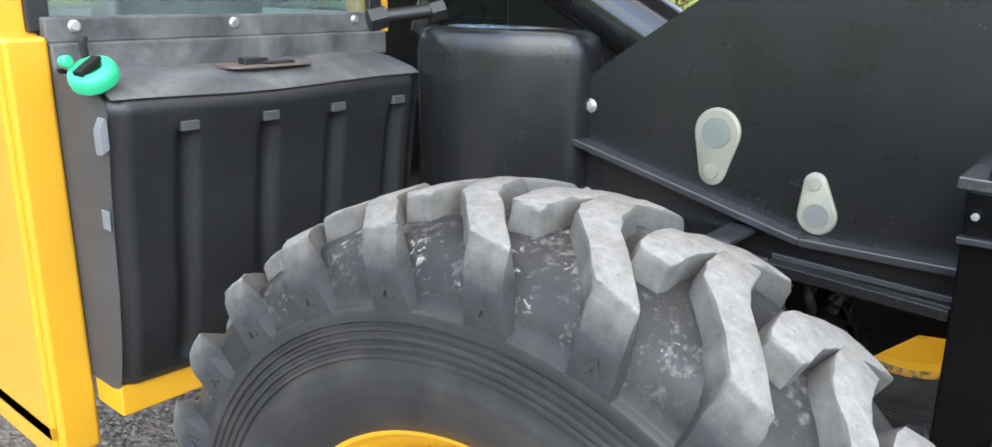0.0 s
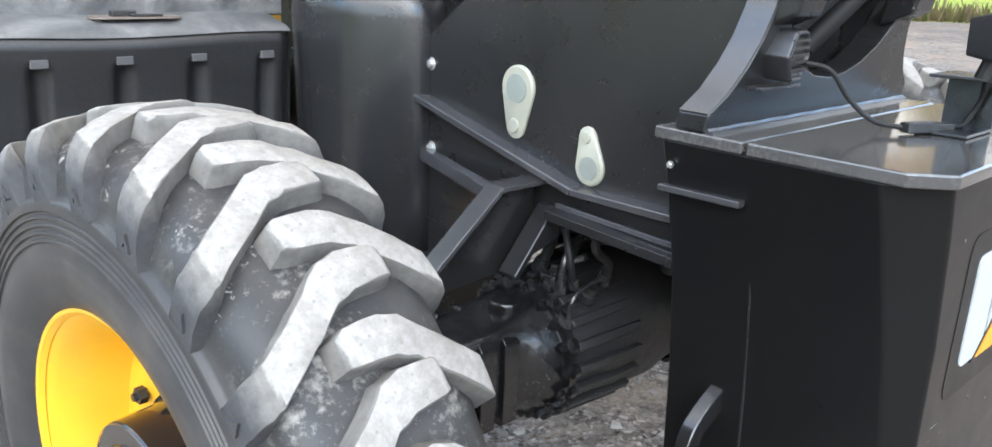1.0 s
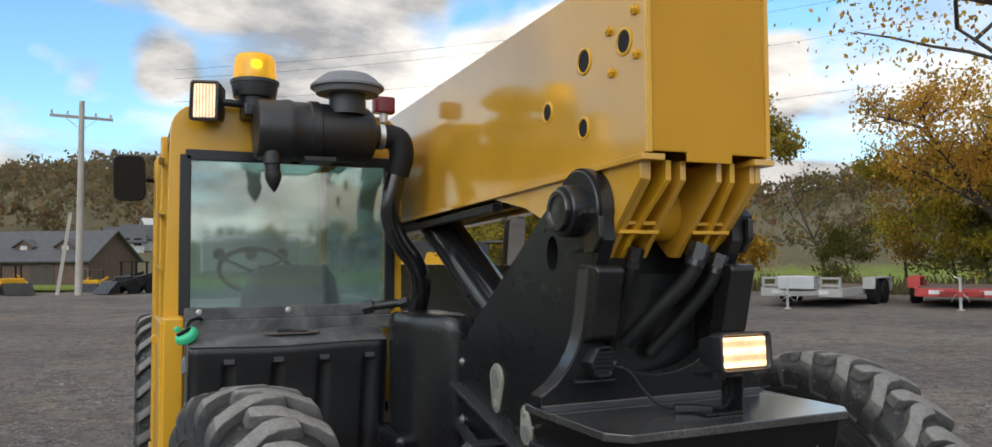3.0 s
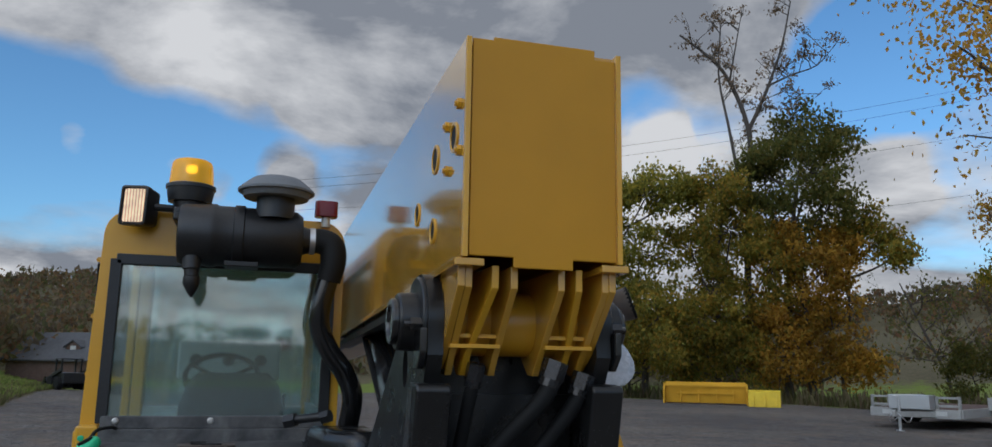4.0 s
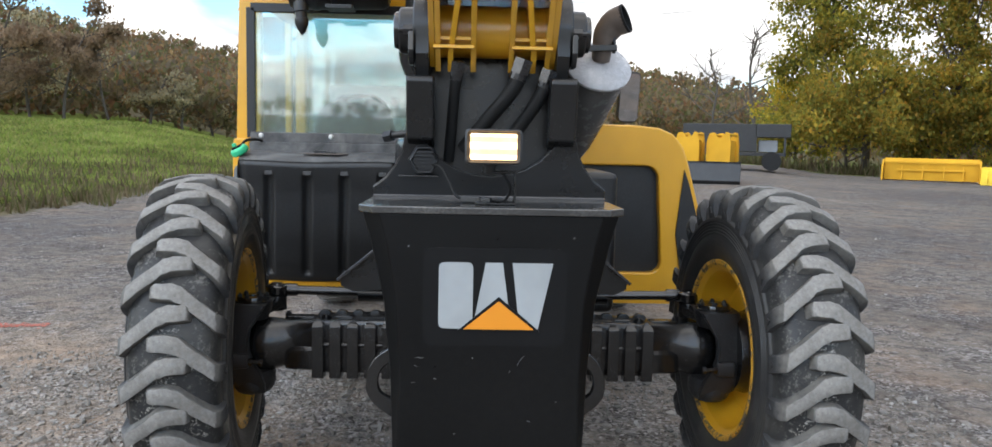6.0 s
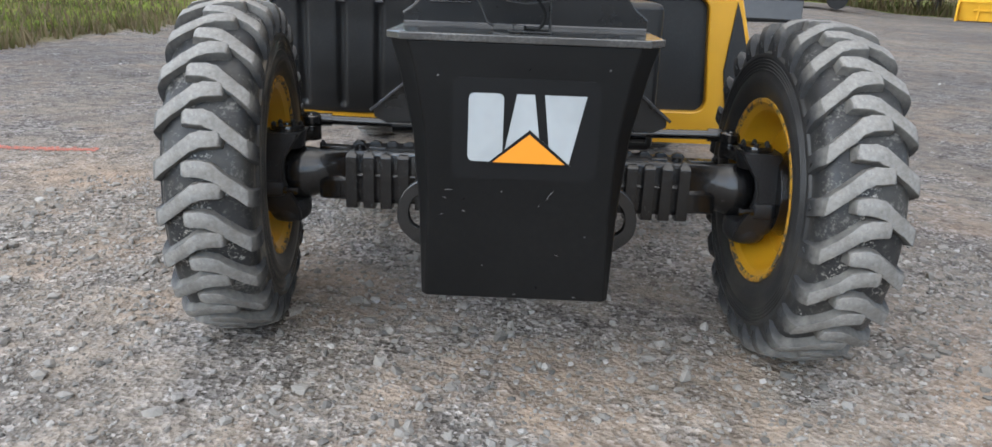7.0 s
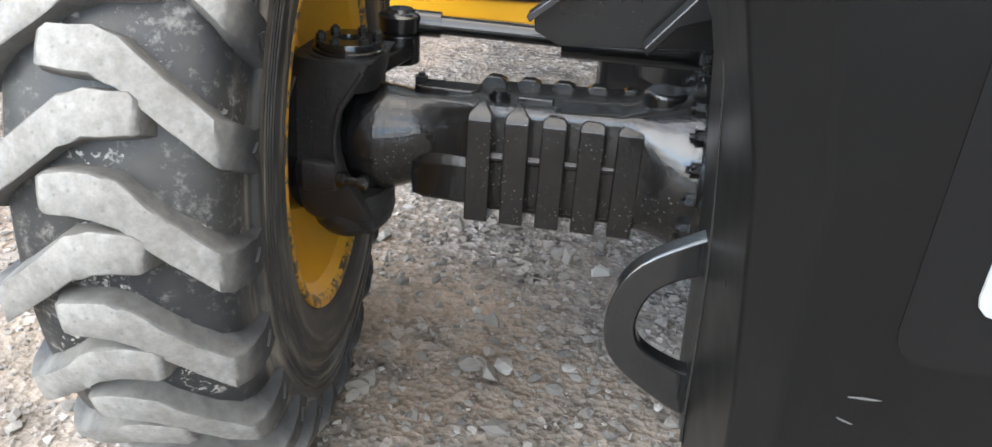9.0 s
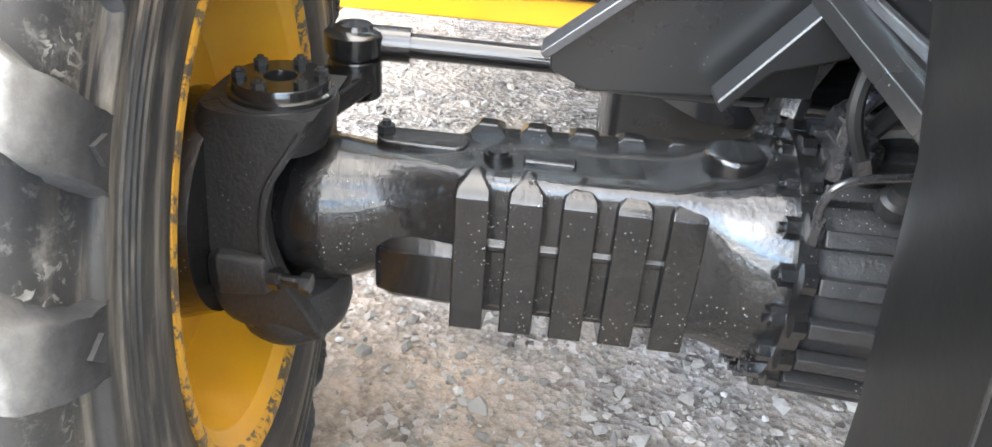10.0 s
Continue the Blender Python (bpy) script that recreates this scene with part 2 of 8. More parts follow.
def cast_paint(name="cast_black_paint", coat=0.5, lowest=0.07, dark=0.0062, worn=0.013):
    """Black paint over rough casting, with dried splash spots."""
    m = Mat(name, 0.2, 0, (0.008, 0.008, 0.0085), coat)
    m.b.inputs["Specular IOR Level"].default_value = 0.38
    spots = m.ramp(m.voronoi(130, "F1"), (0.0, 1.0), (0.09, 1.0), (0.15, 0.0))
    some = m.ramp(m.noise(9, 4), (0.47, 0.0), (0.60, 0.8))
    base = m.mix(m.ramp(m.noise(5, 5, 0.65), (0.45, 0.0), (0.7, 0.5)), (dark, dark, dark * 1.05), (worn, worn, worn))
    m.color(m.mix(m.math("MULTIPLY", spots, some), base, (0.30, 0.30, 0.295)))
    m.rough(m.math("ADD", m.math("MULTIPLY", m.noise(11, 5, 0.65), 0.24), lowest))
    m.bump(m.math("ADD", m.noise(150, 5, 0.65), m.math("MULTIPLY", m.noise(28, 4, 0.6), 3.0)), 0.26, 0.006)
    return m.m


CAST = cast_paint()
CAST_SATIN = cast_paint("satin_cast_paint", 0.0, 0.30, 0.017, 0.026)
ZINC = Mat("zinc_bolt", 0.38, 0.85, (0.55, 0.55, 0.53)).m
STEEL = Mat("galvanised_steel", 0.35, 0.9, (0.6, 0.6, 0.6)).m
MUFFLER = paint("sooty_silver_steel", (0.16, 0.158, 0.155), 0.25, 0.3, 0.5, (0.08, 0.075, 0.07), 6.0, 0.45)
MUFFCAP = paint("bright_steel_cap", (0.55, 0.55, 0.56), 0.26, 0.3, 0.45, (0.12, 0.11, 0.10), 9.0, 0.6)
RUST = paint("heat_brown_steel", (0.15, 0.12, 0.10), 0.42, 0.0, 0.4, (0.05, 0.045, 0.04))
CREAM = paint("cream_zinc_cover", (0.26, 0.255, 0.20), 0.45, 0.0, 0.6, (0.15, 0.165, 0.155), 14.0, 0.45)
CORE = paint("grey_green_core", (0.17, 0.185, 0.165), 0.5, 0.0, 0.5, (0.10, 0.11, 0.095), 30.0, 0.5)
GREEN = Mat("green_plastic", 0.42, 0, (0.03, 0.47, 0.22)).m
WHITE = paint("white_decal", (0.34, 0.36, 0.365), 0.5, 0.0, 0.12, (0.30, 0.30, 0.29), 9.0, 0.6, 0.3)
DECALYEL = Mat("yellow_decal", 0.45, 0, (0.66, 0.235, 0.009)).m
PLOWYEL = paint("bright_yellow_paint", (0.80, 0.56, 0.02), 0.6, 0.0, 0.1)
DECALBG = paint("decal_film", (0.0075, 0.0075, 0.0078), 0.36, 0.0, 0.07, (0.05, 0.05, 0.05), 2.2, 0.68, 0.19)
CHIP = Mat("bare_chip", 0.6, 0, (0.09, 0.09, 0.088)).m
hose = Mat("black_hose", 0.6, 0, (0.011, 0.011, 0.011))
hose.b.inputs["Specular IOR Level"].default_value = 0.22
HOSE = hose.m
CAPGREY = paint("weathered_grey_cap", (0.16, 0.17, 0.18), 0.55, 0.0, 0.3, (0.3, 0.3, 0.3))
SEAT = paint("dark_vinyl", (0.012, 0.02, 0.024), 0.55)
CABIN = paint("pale_cab_lining", (0.42, 0.46, 0.45), 0.6)
RED = Mat("red_lens", 0.25, 0, (0.16, 0.008, 0.01)).m
TRAILWHITE = paint("white_trailer_paint", (0.56, 0.56, 0.53), 0.5, 0.0, 0.45)
TRAILGREY = paint("dirty_white_trailer_paint", (0.36, 0.355, 0.33), 0.55, 0.0, 0.5, (0.16, 0.14, 0.11), 4.0, 0.5)
TRAILRED = paint("red_trailer_paint", (0.42, 0.03, 0.025), 0.5, 0.0, 0.2)
WOODPOLE = paint("weathered_pole_wood", (0.42, 0.38, 0.33), 0.8)
BARNWALL = paint("brown_board_wall", (0.12, 0.07, 0.052), 0.8)
BARNROOF = paint("dark_shingle_roof", (0.085, 0.085, 0.09), 0.8)
BARK = paint("bark", (0.075, 0.062, 0.052), 0.9)


def glowing(name, col, power, base=(0.9, 0.9, 0.9)):
    m = Mat(name, 0.2, 0, base)
    m.b.inputs["Emission Color"].default_value = (*col, 1)
    m.b.inputs["Emission Strength"].default_value = power
    return m


def lens_material(name, col, power, bands, along, base=(0.9, 0.9, 0.9)):
    """A lit lens with pressed bands, brightest over the bulb."""
    m = glowing(name, col, power, base)
    wave = m.n.new("ShaderNodeTexWave")
    wave.bands_direction = along
    wave.inputs["Scale"].default_value = bands
    m.l.new(m.co, wave.inputs["Vector"])
    glow = m.ramp(wave.outputs["Fac"], (0.2, 0.35), (0.8, 1.0))
    m.l.new(m.math("MULTIPLY", m.math("MULTIPLY", glow, power), m.ramp(m.noise(22, 2), (0.3, 0.55), (0.7, 1.0))), m.b.inputs["Emission Strength"])
    return m.m


LAMP_LIT = lens_material("lit_lamp_lens", (1.0, 0.64, 0.32), 3.4, 9, "Z", (0.2, 0.16, 0.12))
CABLAMP = lens_material("lit_cab_lamp_lens", (1.0, 0.66, 0.38), 2.0, 26, "X", (0.2, 0.16, 0.12))
amber = Mat("amber_lens", 0.2, 0, (0.85, 0.47, 0.004))
amber.b.inputs["Transmission Weight"].default_value = 0.62
amber.b.inputs["Specular IOR Level"].default_value = 0.3
amber.b.inputs["Emission Color"].default_value = (1.0, 0.5, 0.0, 1)
amber.b.inputs["Emission Strength"].default_value = 0.3
AMBER = amber.m
BULB = glowing("beacon_bulb", (1.0, 0.6, 0.08), 4.0, (0.8, 0.4, 0.02)).m

glass = Mat("tinted_glass", 0.03, 0, (0.58, 0.82, 0.80))
glass.b.inputs["Transmission Weight"].default_value = 1.0
glass.b.inputs["IOR"].default_value = 2.3
film = glass.n.new("ShaderNodeBsdfDiffuse")
film.inputs[0].default_value = (0.62, 0.72, 0.70, 1)
dirty = glass.n.new("ShaderNodeMixShader")
glass.l.new(glass.ramp(glass.noise(3, 5, 0.6), (0.3, 0.03), (0.7, 0.07)), dirty.inputs[0])
glass.l.new(glass.b.outputs[0], dirty.inputs[1]), glass.l.new(film.outputs[0], dirty.inputs[2])
glass.l.new(dirty.outputs[0], glass.n["Material Output"].inputs[0])
GLASS = glass.m
SKYMIRROR = Mat("bright_mirror_glass", 0.04, 1.0, (0.6, 0.6, 0.6)).m
# the left mirror's dark reflection is put into its metal colour
DARKMIRROR = Mat("mirror_glass", 0.12, 1.0, (0.10, 0.095, 0.085)).m


def rubber():
    """Tyre rubber: dark carcass, pale dried dirt on what stands far out and smears of it between."""
    m = Mat("tyre_rubber", 0.38, 0, (0.03, 0.03, 0.032))
    sep = m.n.new("ShaderNodeSeparateXYZ")
    m.l.new(m.co, sep.inputs[0])
    r = m.math("SQRT", m.math("ADD", m.math("MULTIPLY", sep.outputs["Y"], sep.outputs["Y"]), m.math("MULTIPLY", sep.outputs["Z"], sep.outputs["Z"])))
    m.b.inputs["Specular IOR Level"].default_value = 0.24
    big, fine = m.noise(9, 6, 0.7), m.noise(70, 5, 0.7)
    flecks = m.ramp(m.noise(75, 4, 0.6, distortion=1.2), (0.56, 0.0), (0.61, 1.0))
    flecks = m.math("MULTIPLY", flecks, m.ramp(m.noise(11, 4, 0.6), (0.52, 0.0), (0.62, 0.75)))
    blotch = m.math("MAXIMUM", flecks, m.ramp(m.math("MULTIPLY", big, fine), (0.27, 0.0), (0.44, 0.4)))
    smear = m.ramp(m.noise(5, 4), (0.5, 0.0), (0.75, 0.25))
    base = m.mix(m.noise(14, 5), (0.016, 0.0162, 0.0168), (0.040, 0.040, 0.040))
    base = m.mix(smear, base, (0.16, 0.145, 0.12))
    turn = m.math("ARCTAN2", sep.outputs["Y"], sep.outputs["Z"])
    ringco = m.n.new("ShaderNodeCombineXYZ")
    m.l.new(m.math("MULTIPLY", r, 55.0), ringco.inputs[0]), m.l.new(m.math("MULTIPLY", turn, 2.2), ringco.inputs[1]), m.l.new(sep.outputs["X"], ringco.inputs[2])
    streak = m.ramp(m.noise(1.0, 5, 0.65, vec=ringco.outputs[0]), (0.46, 0.0), (0.66, 0.75))
    inner = m.ramp(sep.outputs["X"], (0.0, 0.0), (0.05, 1.0))
    streak = m.math("MULTIPLY", streak, m.math("ADD", m.math("MULTIPLY", inner, 0.85), 0.08))
    wall = m.ramp(r, (0.36, 0.0), (0.42, 1.0), (0.53, 1.0), (0.57, 0.0))
    base = m.mix(m.math("MULTIPLY", streak, wall), base, (0.21, 0.185, 0.15))
    tread = m.ramp(r, (0.53, 0.0), (0.585, 1.0))
    base = m.mix(m.math("MULTIPLY", tread, blotch), base, (0.42, 0.40, 0.36))
    m.color(base)
    m.bump(m.noise(160, 4), 0.15, 0.003)
    return m.m


def lug_rubber():
    """Tread bars: tops pale with dried dirt, flanks dark, a ragged edge where the dirt stops at the shoulder."""
    m = Mat("dusty_lug_rubber", 0.8, 0, (0.3, 0.3, 0.29))
    sep, face = m.n.new("ShaderNodeSeparateXYZ"), m.n.new("ShaderNodeSeparateXYZ")
    m.l.new(m.co, sep.inputs[0])
    m.l.new(m.n.new("ShaderNodeTexCoord").outputs["Normal"], face.inputs[0])
    r = m.math("SQRT", m.math("ADD", m.math("MULTIPLY", sep.outputs["Y"], sep.outputs["Y"]), m.math("MULTIPLY", sep.outputs["Z"], sep.outputs["Z"])))
    out = m.math("DIVIDE", m.math("ADD", m.math("MULTIPLY", sep.outputs["Y"], face.outputs["Y"]), m.math("MULTIPLY", sep.outputs["Z"], face.outputs["Z"])), r)
    ragged = m.math("MULTIPLY", m.math("SUBTRACT", m.noise(26, 7, 0.75), 0.5), 0.5)
    top = m.ramp(m.math("ADD", out, ragged), (0.66, 0.0), (0.80, 1.0))
    worn = m.math("ADD", r, m.math("MULTIPLY", m.math("SUBTRACT", m.noise(38, 6, 0.75), 0.5), 0.05))
    top = m.math("MULTIPLY", top, m.ramp(worn, (0.588, 0.0), (0.600, 1.0)))
    pale = m.mix(m.ramp(m.noise(55, 6, 0.75), (0.3, 0), (0.7, 1)), (0.142, 0.136, 0.126), (0.262, 0.252, 0.234))
    pale = m.mix(m.ramp(m.noise(9, 5, 0.7), (0.45, 0.0), (0.68, 0.75)), pale, (0.105, 0.094, 0.080))
    nick = m.ramp(m.voronoi(48, "F1"), (0.05, 0.72), (0.16, 1.0))
    pale = m.mix(1.0, pale, nick, "MULTIPLY")
    dark = m.mix(m.ramp(m.noise(16, 6, 0.7), (0.35, 0), (0.65, 1)), (0.022, 0.0223, 0.0235), (0.046, 0.0465, 0.048))
    tan = m.mix(m.ramp(m.noise(16, 6, 0.7), (0.35, 0), (0.65, 1)), (0.066, 0.063, 0.059), (0.14, 0.133, 0.121))
    rise = m.math("ADD", r, m.math("MULTIPLY", m.math("SUBTRACT", m.noise(30, 6, 0.7), 0.5), 0.05))
    flank = m.mix(m.ramp(rise, (0.572, 0.0), (0.612, 1.0)), dark, tan)
    m.color(m.mix(top, flank, pale))
    m.bump(m.math("ADD", m.noise(70, 6, 0.7), m.math("MULTIPLY", m.voronoi(48, "F1"), 0.3)), 0.35, 0.004)
    return m.m


RUBBER, LUG = rubber(), lug_rubber()


def ground_material():
    """Crushed grey stone on the lot, grass beyond it."""
    m = Mat("gravel_and_grass", 0.95, 0, (0.2, 0.2, 0.2))
    m.b.inputs["Specular IOR Level"].default_value = 0.08
    stones = m.voronoi(55, "F1", "Color")
    sep = m.n.new("ShaderNodeSeparateColor")
    m.l.new(stones, sep.inputs[0])
    small = m.ramp(sep.outputs[0], (0.0, (0.065, 0.060, 0.054)), (0.45, (0.185, 0.172, 0.155)), (0.8, (0.30, 0.282, 0.258)), (1.0, (0.54, 0.52, 0.49)))
    stones2 = m.voronoi(24, "F1", "Color")
    sep2 = m.n.new("ShaderNodeSeparateColor")
    m.l.new(stones2, sep2.inputs[0])
    mid = m.ramp(sep2.outputs[0], (0.0, (0.11, 0.103, 0.095)), (0.6, (0.23, 0.216, 0.197)), (1.0, (0.46, 0.445, 0.42)))
    pick = m.ramp(sep2.outputs[1], (0.66, 0.0), (0.72, 0.9))
    gravel = m.mix(pick, small, mid)
    fines = m.ramp(m.noise(150, 4, 0.8), (0.3, (0.175, 0.152, 0.126)), (0.7, (0.315, 0.282, 0.235)))
    gravel = m.mix(m.ramp(m.noise(1.5, 8, 0.74), (0.42, 0.0), (0.58, 0.95)), gravel, fines)
    tan = m.ramp(m.noise(0.8, 6, 0.7), (0.50, 0.0), (0.68, 0.6))
    gravel = m.mix(tan, gravel, (0.345, 0.258, 0.185))
    damp = m.ramp(m.noise(1.7, 6, 0.7, distortion=0.8), (0.36, 0.72), (0.50, 1.0))
    gravel = m.mix(1.0, gravel, damp, "MULTIPLY")
    red = m.ramp(m.noise(0.42, 5, 0.6), (0.66, 0.0), (0.72, 0.45))
    gravel = m.mix(red, gravel, (0.33, 0.16, 0.11))
    far_tone = m.ramp(m.noise(0.16, 4, 0.6), (0.35, (0.64, 0.655, 0.69)), (0.7, (1.02, 1.0, 0.97)))
    gravel = m.mix(1.0, gravel, far_tone, "MULTIPLY")
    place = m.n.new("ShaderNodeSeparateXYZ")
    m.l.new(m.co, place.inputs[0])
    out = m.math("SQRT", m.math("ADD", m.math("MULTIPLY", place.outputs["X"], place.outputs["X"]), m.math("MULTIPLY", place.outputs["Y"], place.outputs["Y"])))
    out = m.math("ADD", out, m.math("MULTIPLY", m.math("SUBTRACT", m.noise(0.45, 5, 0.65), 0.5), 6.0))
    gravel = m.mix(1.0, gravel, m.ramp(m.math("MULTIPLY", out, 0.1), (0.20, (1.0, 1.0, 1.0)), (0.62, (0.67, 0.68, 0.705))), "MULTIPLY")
    rough_tone = m.ramp(m.noise(6.0, 9, 0.82), (0.36, 0.62), (0.5, 1.04), (0.66, 1.44))
    gravel = m.mix(1.0, gravel, rough_tone, "MULTIPLY")
    gravel = m.mix(1.0, gravel, (1.13, 1.09, 1.075), "MULTIPLY")
    grass = m.ramp(m.noise(1.5, 8, 0.75), (0.3, (0.11, 0.15, 0.028)), (0.55, (0.18, 0.235, 0.045)), (0.72, (0.25, 0.25, 0.075)))
    grass = m.mix(m.ramp(m.noise(0.12, 5, 0.6), (0.4, 0.0), (0.7, 0.4)), grass, (0.16, 0.15, 0.06))
    dry = m.n.new("ShaderNodeAttribute")
    dry.attribute_name = "dry"
    straw = m.ramp(m.noise(0.9, 7, 0.75), (0.3, (0.075, 0.07, 0.036)), (0.55, (0.14, 0.118, 0.07)), (0.72, (0.21, 0.175, 0.11)))
    patchy = m.math("ADD", dry.outputs["Fac"], m.math("MULTIPLY", m.math("SUBTRACT", m.noise(0.35, 6, 0.7), 0.5), 0.9))
    grass = m.mix(m.ramp(patchy, (0.42, 0.0), (0.6, 1.0)), grass, straw)
    at = m.n.new("ShaderNodeAttribute")
    at.attribute_name = "grassy"
    edge = m.math("ADD", at.outputs["Fac"], m.math("MULTIPLY", m.math("SUBTRACT", m.noise(1.2, 6, 0.7), 0.5), 0.5))
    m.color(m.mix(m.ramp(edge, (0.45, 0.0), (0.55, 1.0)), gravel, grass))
    h = m.math("ADD", m.voronoi(55), m.math("MULTIPLY", m.voronoi(24), 1.6))
    m.bump(m.math("ADD", h, m.math("MULTIPLY", m.noise(200, 4), 0.4)), 0.8, 0.011)
    return m.m


GROUND = ground_material()


def stone_material():
    m = Mat("crushed_stone", 0.9, 0, (0.3, 0.3, 0.3))
    geo = m.n.new("ShaderNodeNewGeometry")
    tint = m.ramp(geo.outputs["Random Per Island"], (0.0, (0.075, 0.070, 0.064)), (0.45, (0.19, 0.176, 0.158)), (0.9, (0.26, 0.243, 0.22)), (1.0, (0.40, 0.385, 0.36)))
    m.color(m.mix(m.math("MULTIPLY", m.noise(60, 5), 0.45), tint, (0.2, 0.185, 0.165)))
    m.bump(m.noise(120, 4), 0.4, 0.004)
    return m.m


STONE = stone_material()


def leaf_material(name, *cols):
    m = Mat(name, 0.6, 0, cols[0])
    geo = m.n.new("ShaderNodeNewGeometry")
    k = len(cols) - 1
    tint = m.ramp(geo.outputs["Random Per Island"], *[(i / k, c) for i, c in enumerate(cols)])
    patch = m.ramp(m.noise(0.35, 3), (0.35, 0.55), (0.7, 1.25))
    m.color(m.mix(1.0, tint, patch, "MULTIPLY"))
    m.b.inputs["Specular IOR Level"].default_value = 0.2
    lift = m.n.new("ShaderNodeBsdfTranslucent")
    both = m.n.new("ShaderNodeMixShader")
    both.inputs[0].default_value = 0.6
    m.l.new(m.b.inputs["Base Color"].links[0].from_socket, lift.inputs[0])
    m.l.new(m.b.outputs[0], both.inputs[1]), m.l.new(lift.outputs[0], both.inputs[2])
    m.l.new(both.outputs[0], m.n["Material Output"].inputs[0])
    return m.m


LEAF_ORANGE = leaf_material("orange_leaves", (0.26, 0.13, 0.022), (0.46, 0.25, 0.035), (0.62, 0.36, 0.05), (0.30, 0.24, 0.045))
LEAF_AMBER = leaf_material("amber_leaves", (0.54, 0.28, 0.05), (0.76, 0.405, 0.065), (0.82, 0.52, 0.10), (0.55, 0.40, 0.085))
LEAF_YELLOW = leaf_material("yellow_leaves", (0.52, 0.36, 0.035), (0.70, 0.49, 0.05), (0.36, 0.34, 0.05), (0.21, 0.245, 0.045))
LEAF_MIXED = leaf_material("turning_leaves", (0.16, 0.175, 0.036), (0.30, 0.27, 0.048), (0.48, 0.33, 0.05), (0.20, 0.22, 0.044), (0.56, 0.31, 0.05))
LEAF_OLIVE = leaf_material("olive_leaves", (0.19, 0.20, 0.04), (0.29, 0.285, 0.055), (0.56, 0.43, 0.06), (0.15, 0.175, 0.04))
LEAF_GREEN = leaf_material("dark_green_leaves", (0.11, 0.125, 0.035), (0.18, 0.185, 0.045), (0.25, 0.20, 0.05))
LEAF_BROWN = leaf_material("brown_leaves", (0.28, 0.20, 0.13), (0.36, 0.25, 0.16), (0.24, 0.18, 0.12))
LEAF_PALE = leaf_material("pale_autumn_leaves", (0.40, 0.36, 0.24), (0.46, 0.38, 0.22), (0.36, 0.35, 0.24), (0.50, 0.36, 0.18))
WOODS = leaf_material("autumn_woods", (0.13, 0.145, 0.05), (0.20, 0.17, 0.085), (0.22, 0.165, 0.10), (0.17, 0.14, 0.10), (0.31, 0.20, 0.085), (0.24, 0.125, 0.07), (0.14, 0.16, 0.055))
WEEDS = leaf_material("dry_weeds", (0.12, 0.13, 0.04), (0.22, 0.18, 0.10), (0.16, 0.115, 0.07), (0.10, 0.12, 0.03), (0.27, 0.21, 0.13))


# ---------------------------------------------------------------- mesh helpers
def finish(name, bm, mat, smooth=False, bevel=0.0, angle=35):
    bmesh.ops.recalc_face_normals(bm, faces=bm.faces[:])
    me = bpy.data.meshes.new(name)
    bm.to_mesh(me)
    bm.free()
    me.materials.append(mat)
    if smooth or bevel:
        me.polygons.foreach_set("use_smooth", [True] * len(me.polygons))
        me.set_sharp_from_angle(angle=radians(angle))
    ob = new(name, me)
    if bevel:
        mod = ob.modifiers.new("bevel", "BEVEL")
        mod.width, mod.segments, mod.limit_method, mod.angle_limit = bevel, 2, "ANGLE", radians(30)
        mod.harden_normals = True
    return ob


def part(name, bm, mat, parent, label="", smooth=False, bevel=0.0, angle=35):
    ob = finish(name, bm, mat, smooth, bevel, angle)
    ob.parent = parent
    return tagged(ob, label)


def box(bm, lo, hi, m=None):
    lo, hi = Vector(lo), Vector(hi)
    vs = [bm.verts.new((x, y, z)) for x in (lo.x, hi.x) for y in (lo.y, hi.y) for z in (lo.z, hi.z)]
    for f in ((0, 1, 3, 2), (4, 6, 7, 5), (0, 4, 5, 1), (2, 3, 7, 6), (0, 2, 6, 4), (1, 5, 7, 3)):
        bm.faces.new([vs[i] for i in f])
    if m:
        bmesh.ops.transform(bm, matrix=m, verts=vs)
    return vs


def prism(bm, pts, axis, a, b):
    """A flat outline pushed from a to b along an axis. The outline's pairs are the other two axes in order."""
    def at(p, v):
        q = list(p)
        q.insert("xyz".index(axis), v)
        return q
    lo, hi = [bm.verts.new(at(p, a)) for p in pts], [bm.verts.new(at(p, b)) for p in pts]
    n = len(pts)
    bm.faces.new(lo), bm.faces.new(hi)
    for i in range(n):
        bm.faces.new((lo[i], lo[(i + 1) % n], hi[(i + 1) % n], hi[i]))
    return lo + hi


def loft(bm, rings, caps=True, closed=True):
    rows = [[bm.verts.new(p) for p in ring] for ring in rings]
    n = len(rows[0])
    for a, b in zip(rows, rows[1:]):
        for i in range(n if closed else n - 1):
            bm.faces.new((a[i], a[(i + 1) % n], b[(i + 1) % n], b[i]))
    if caps:
        bm.faces.new(rows[0]), bm.faces.new(rows[-1])
    return rows


def frame_of(d):
    d = Vector(d).normalized()
    u = d.cross((0, 0, 1) if abs(d.z) < 0.9 else (1, 0, 0)).normalized()
    return d, u, d.cross(u)


def cyl(bm, p0, p1, r0, r1=None, n=20, caps=True):
    p0, p1 = Vector(p0), Vector(p1)
    _, u, v = frame_of(p1 - p0)
    r1 = r0 if r1 is None else r1
    ring = lambda p, r: [p + r * (math.cos(t) * u + math.sin(t) * v) for t in np.linspace(0, 2 * math.pi, n, endpoint=False)]
    return loft(bm, [ring(p0, r0), ring(p1, r1)], caps)


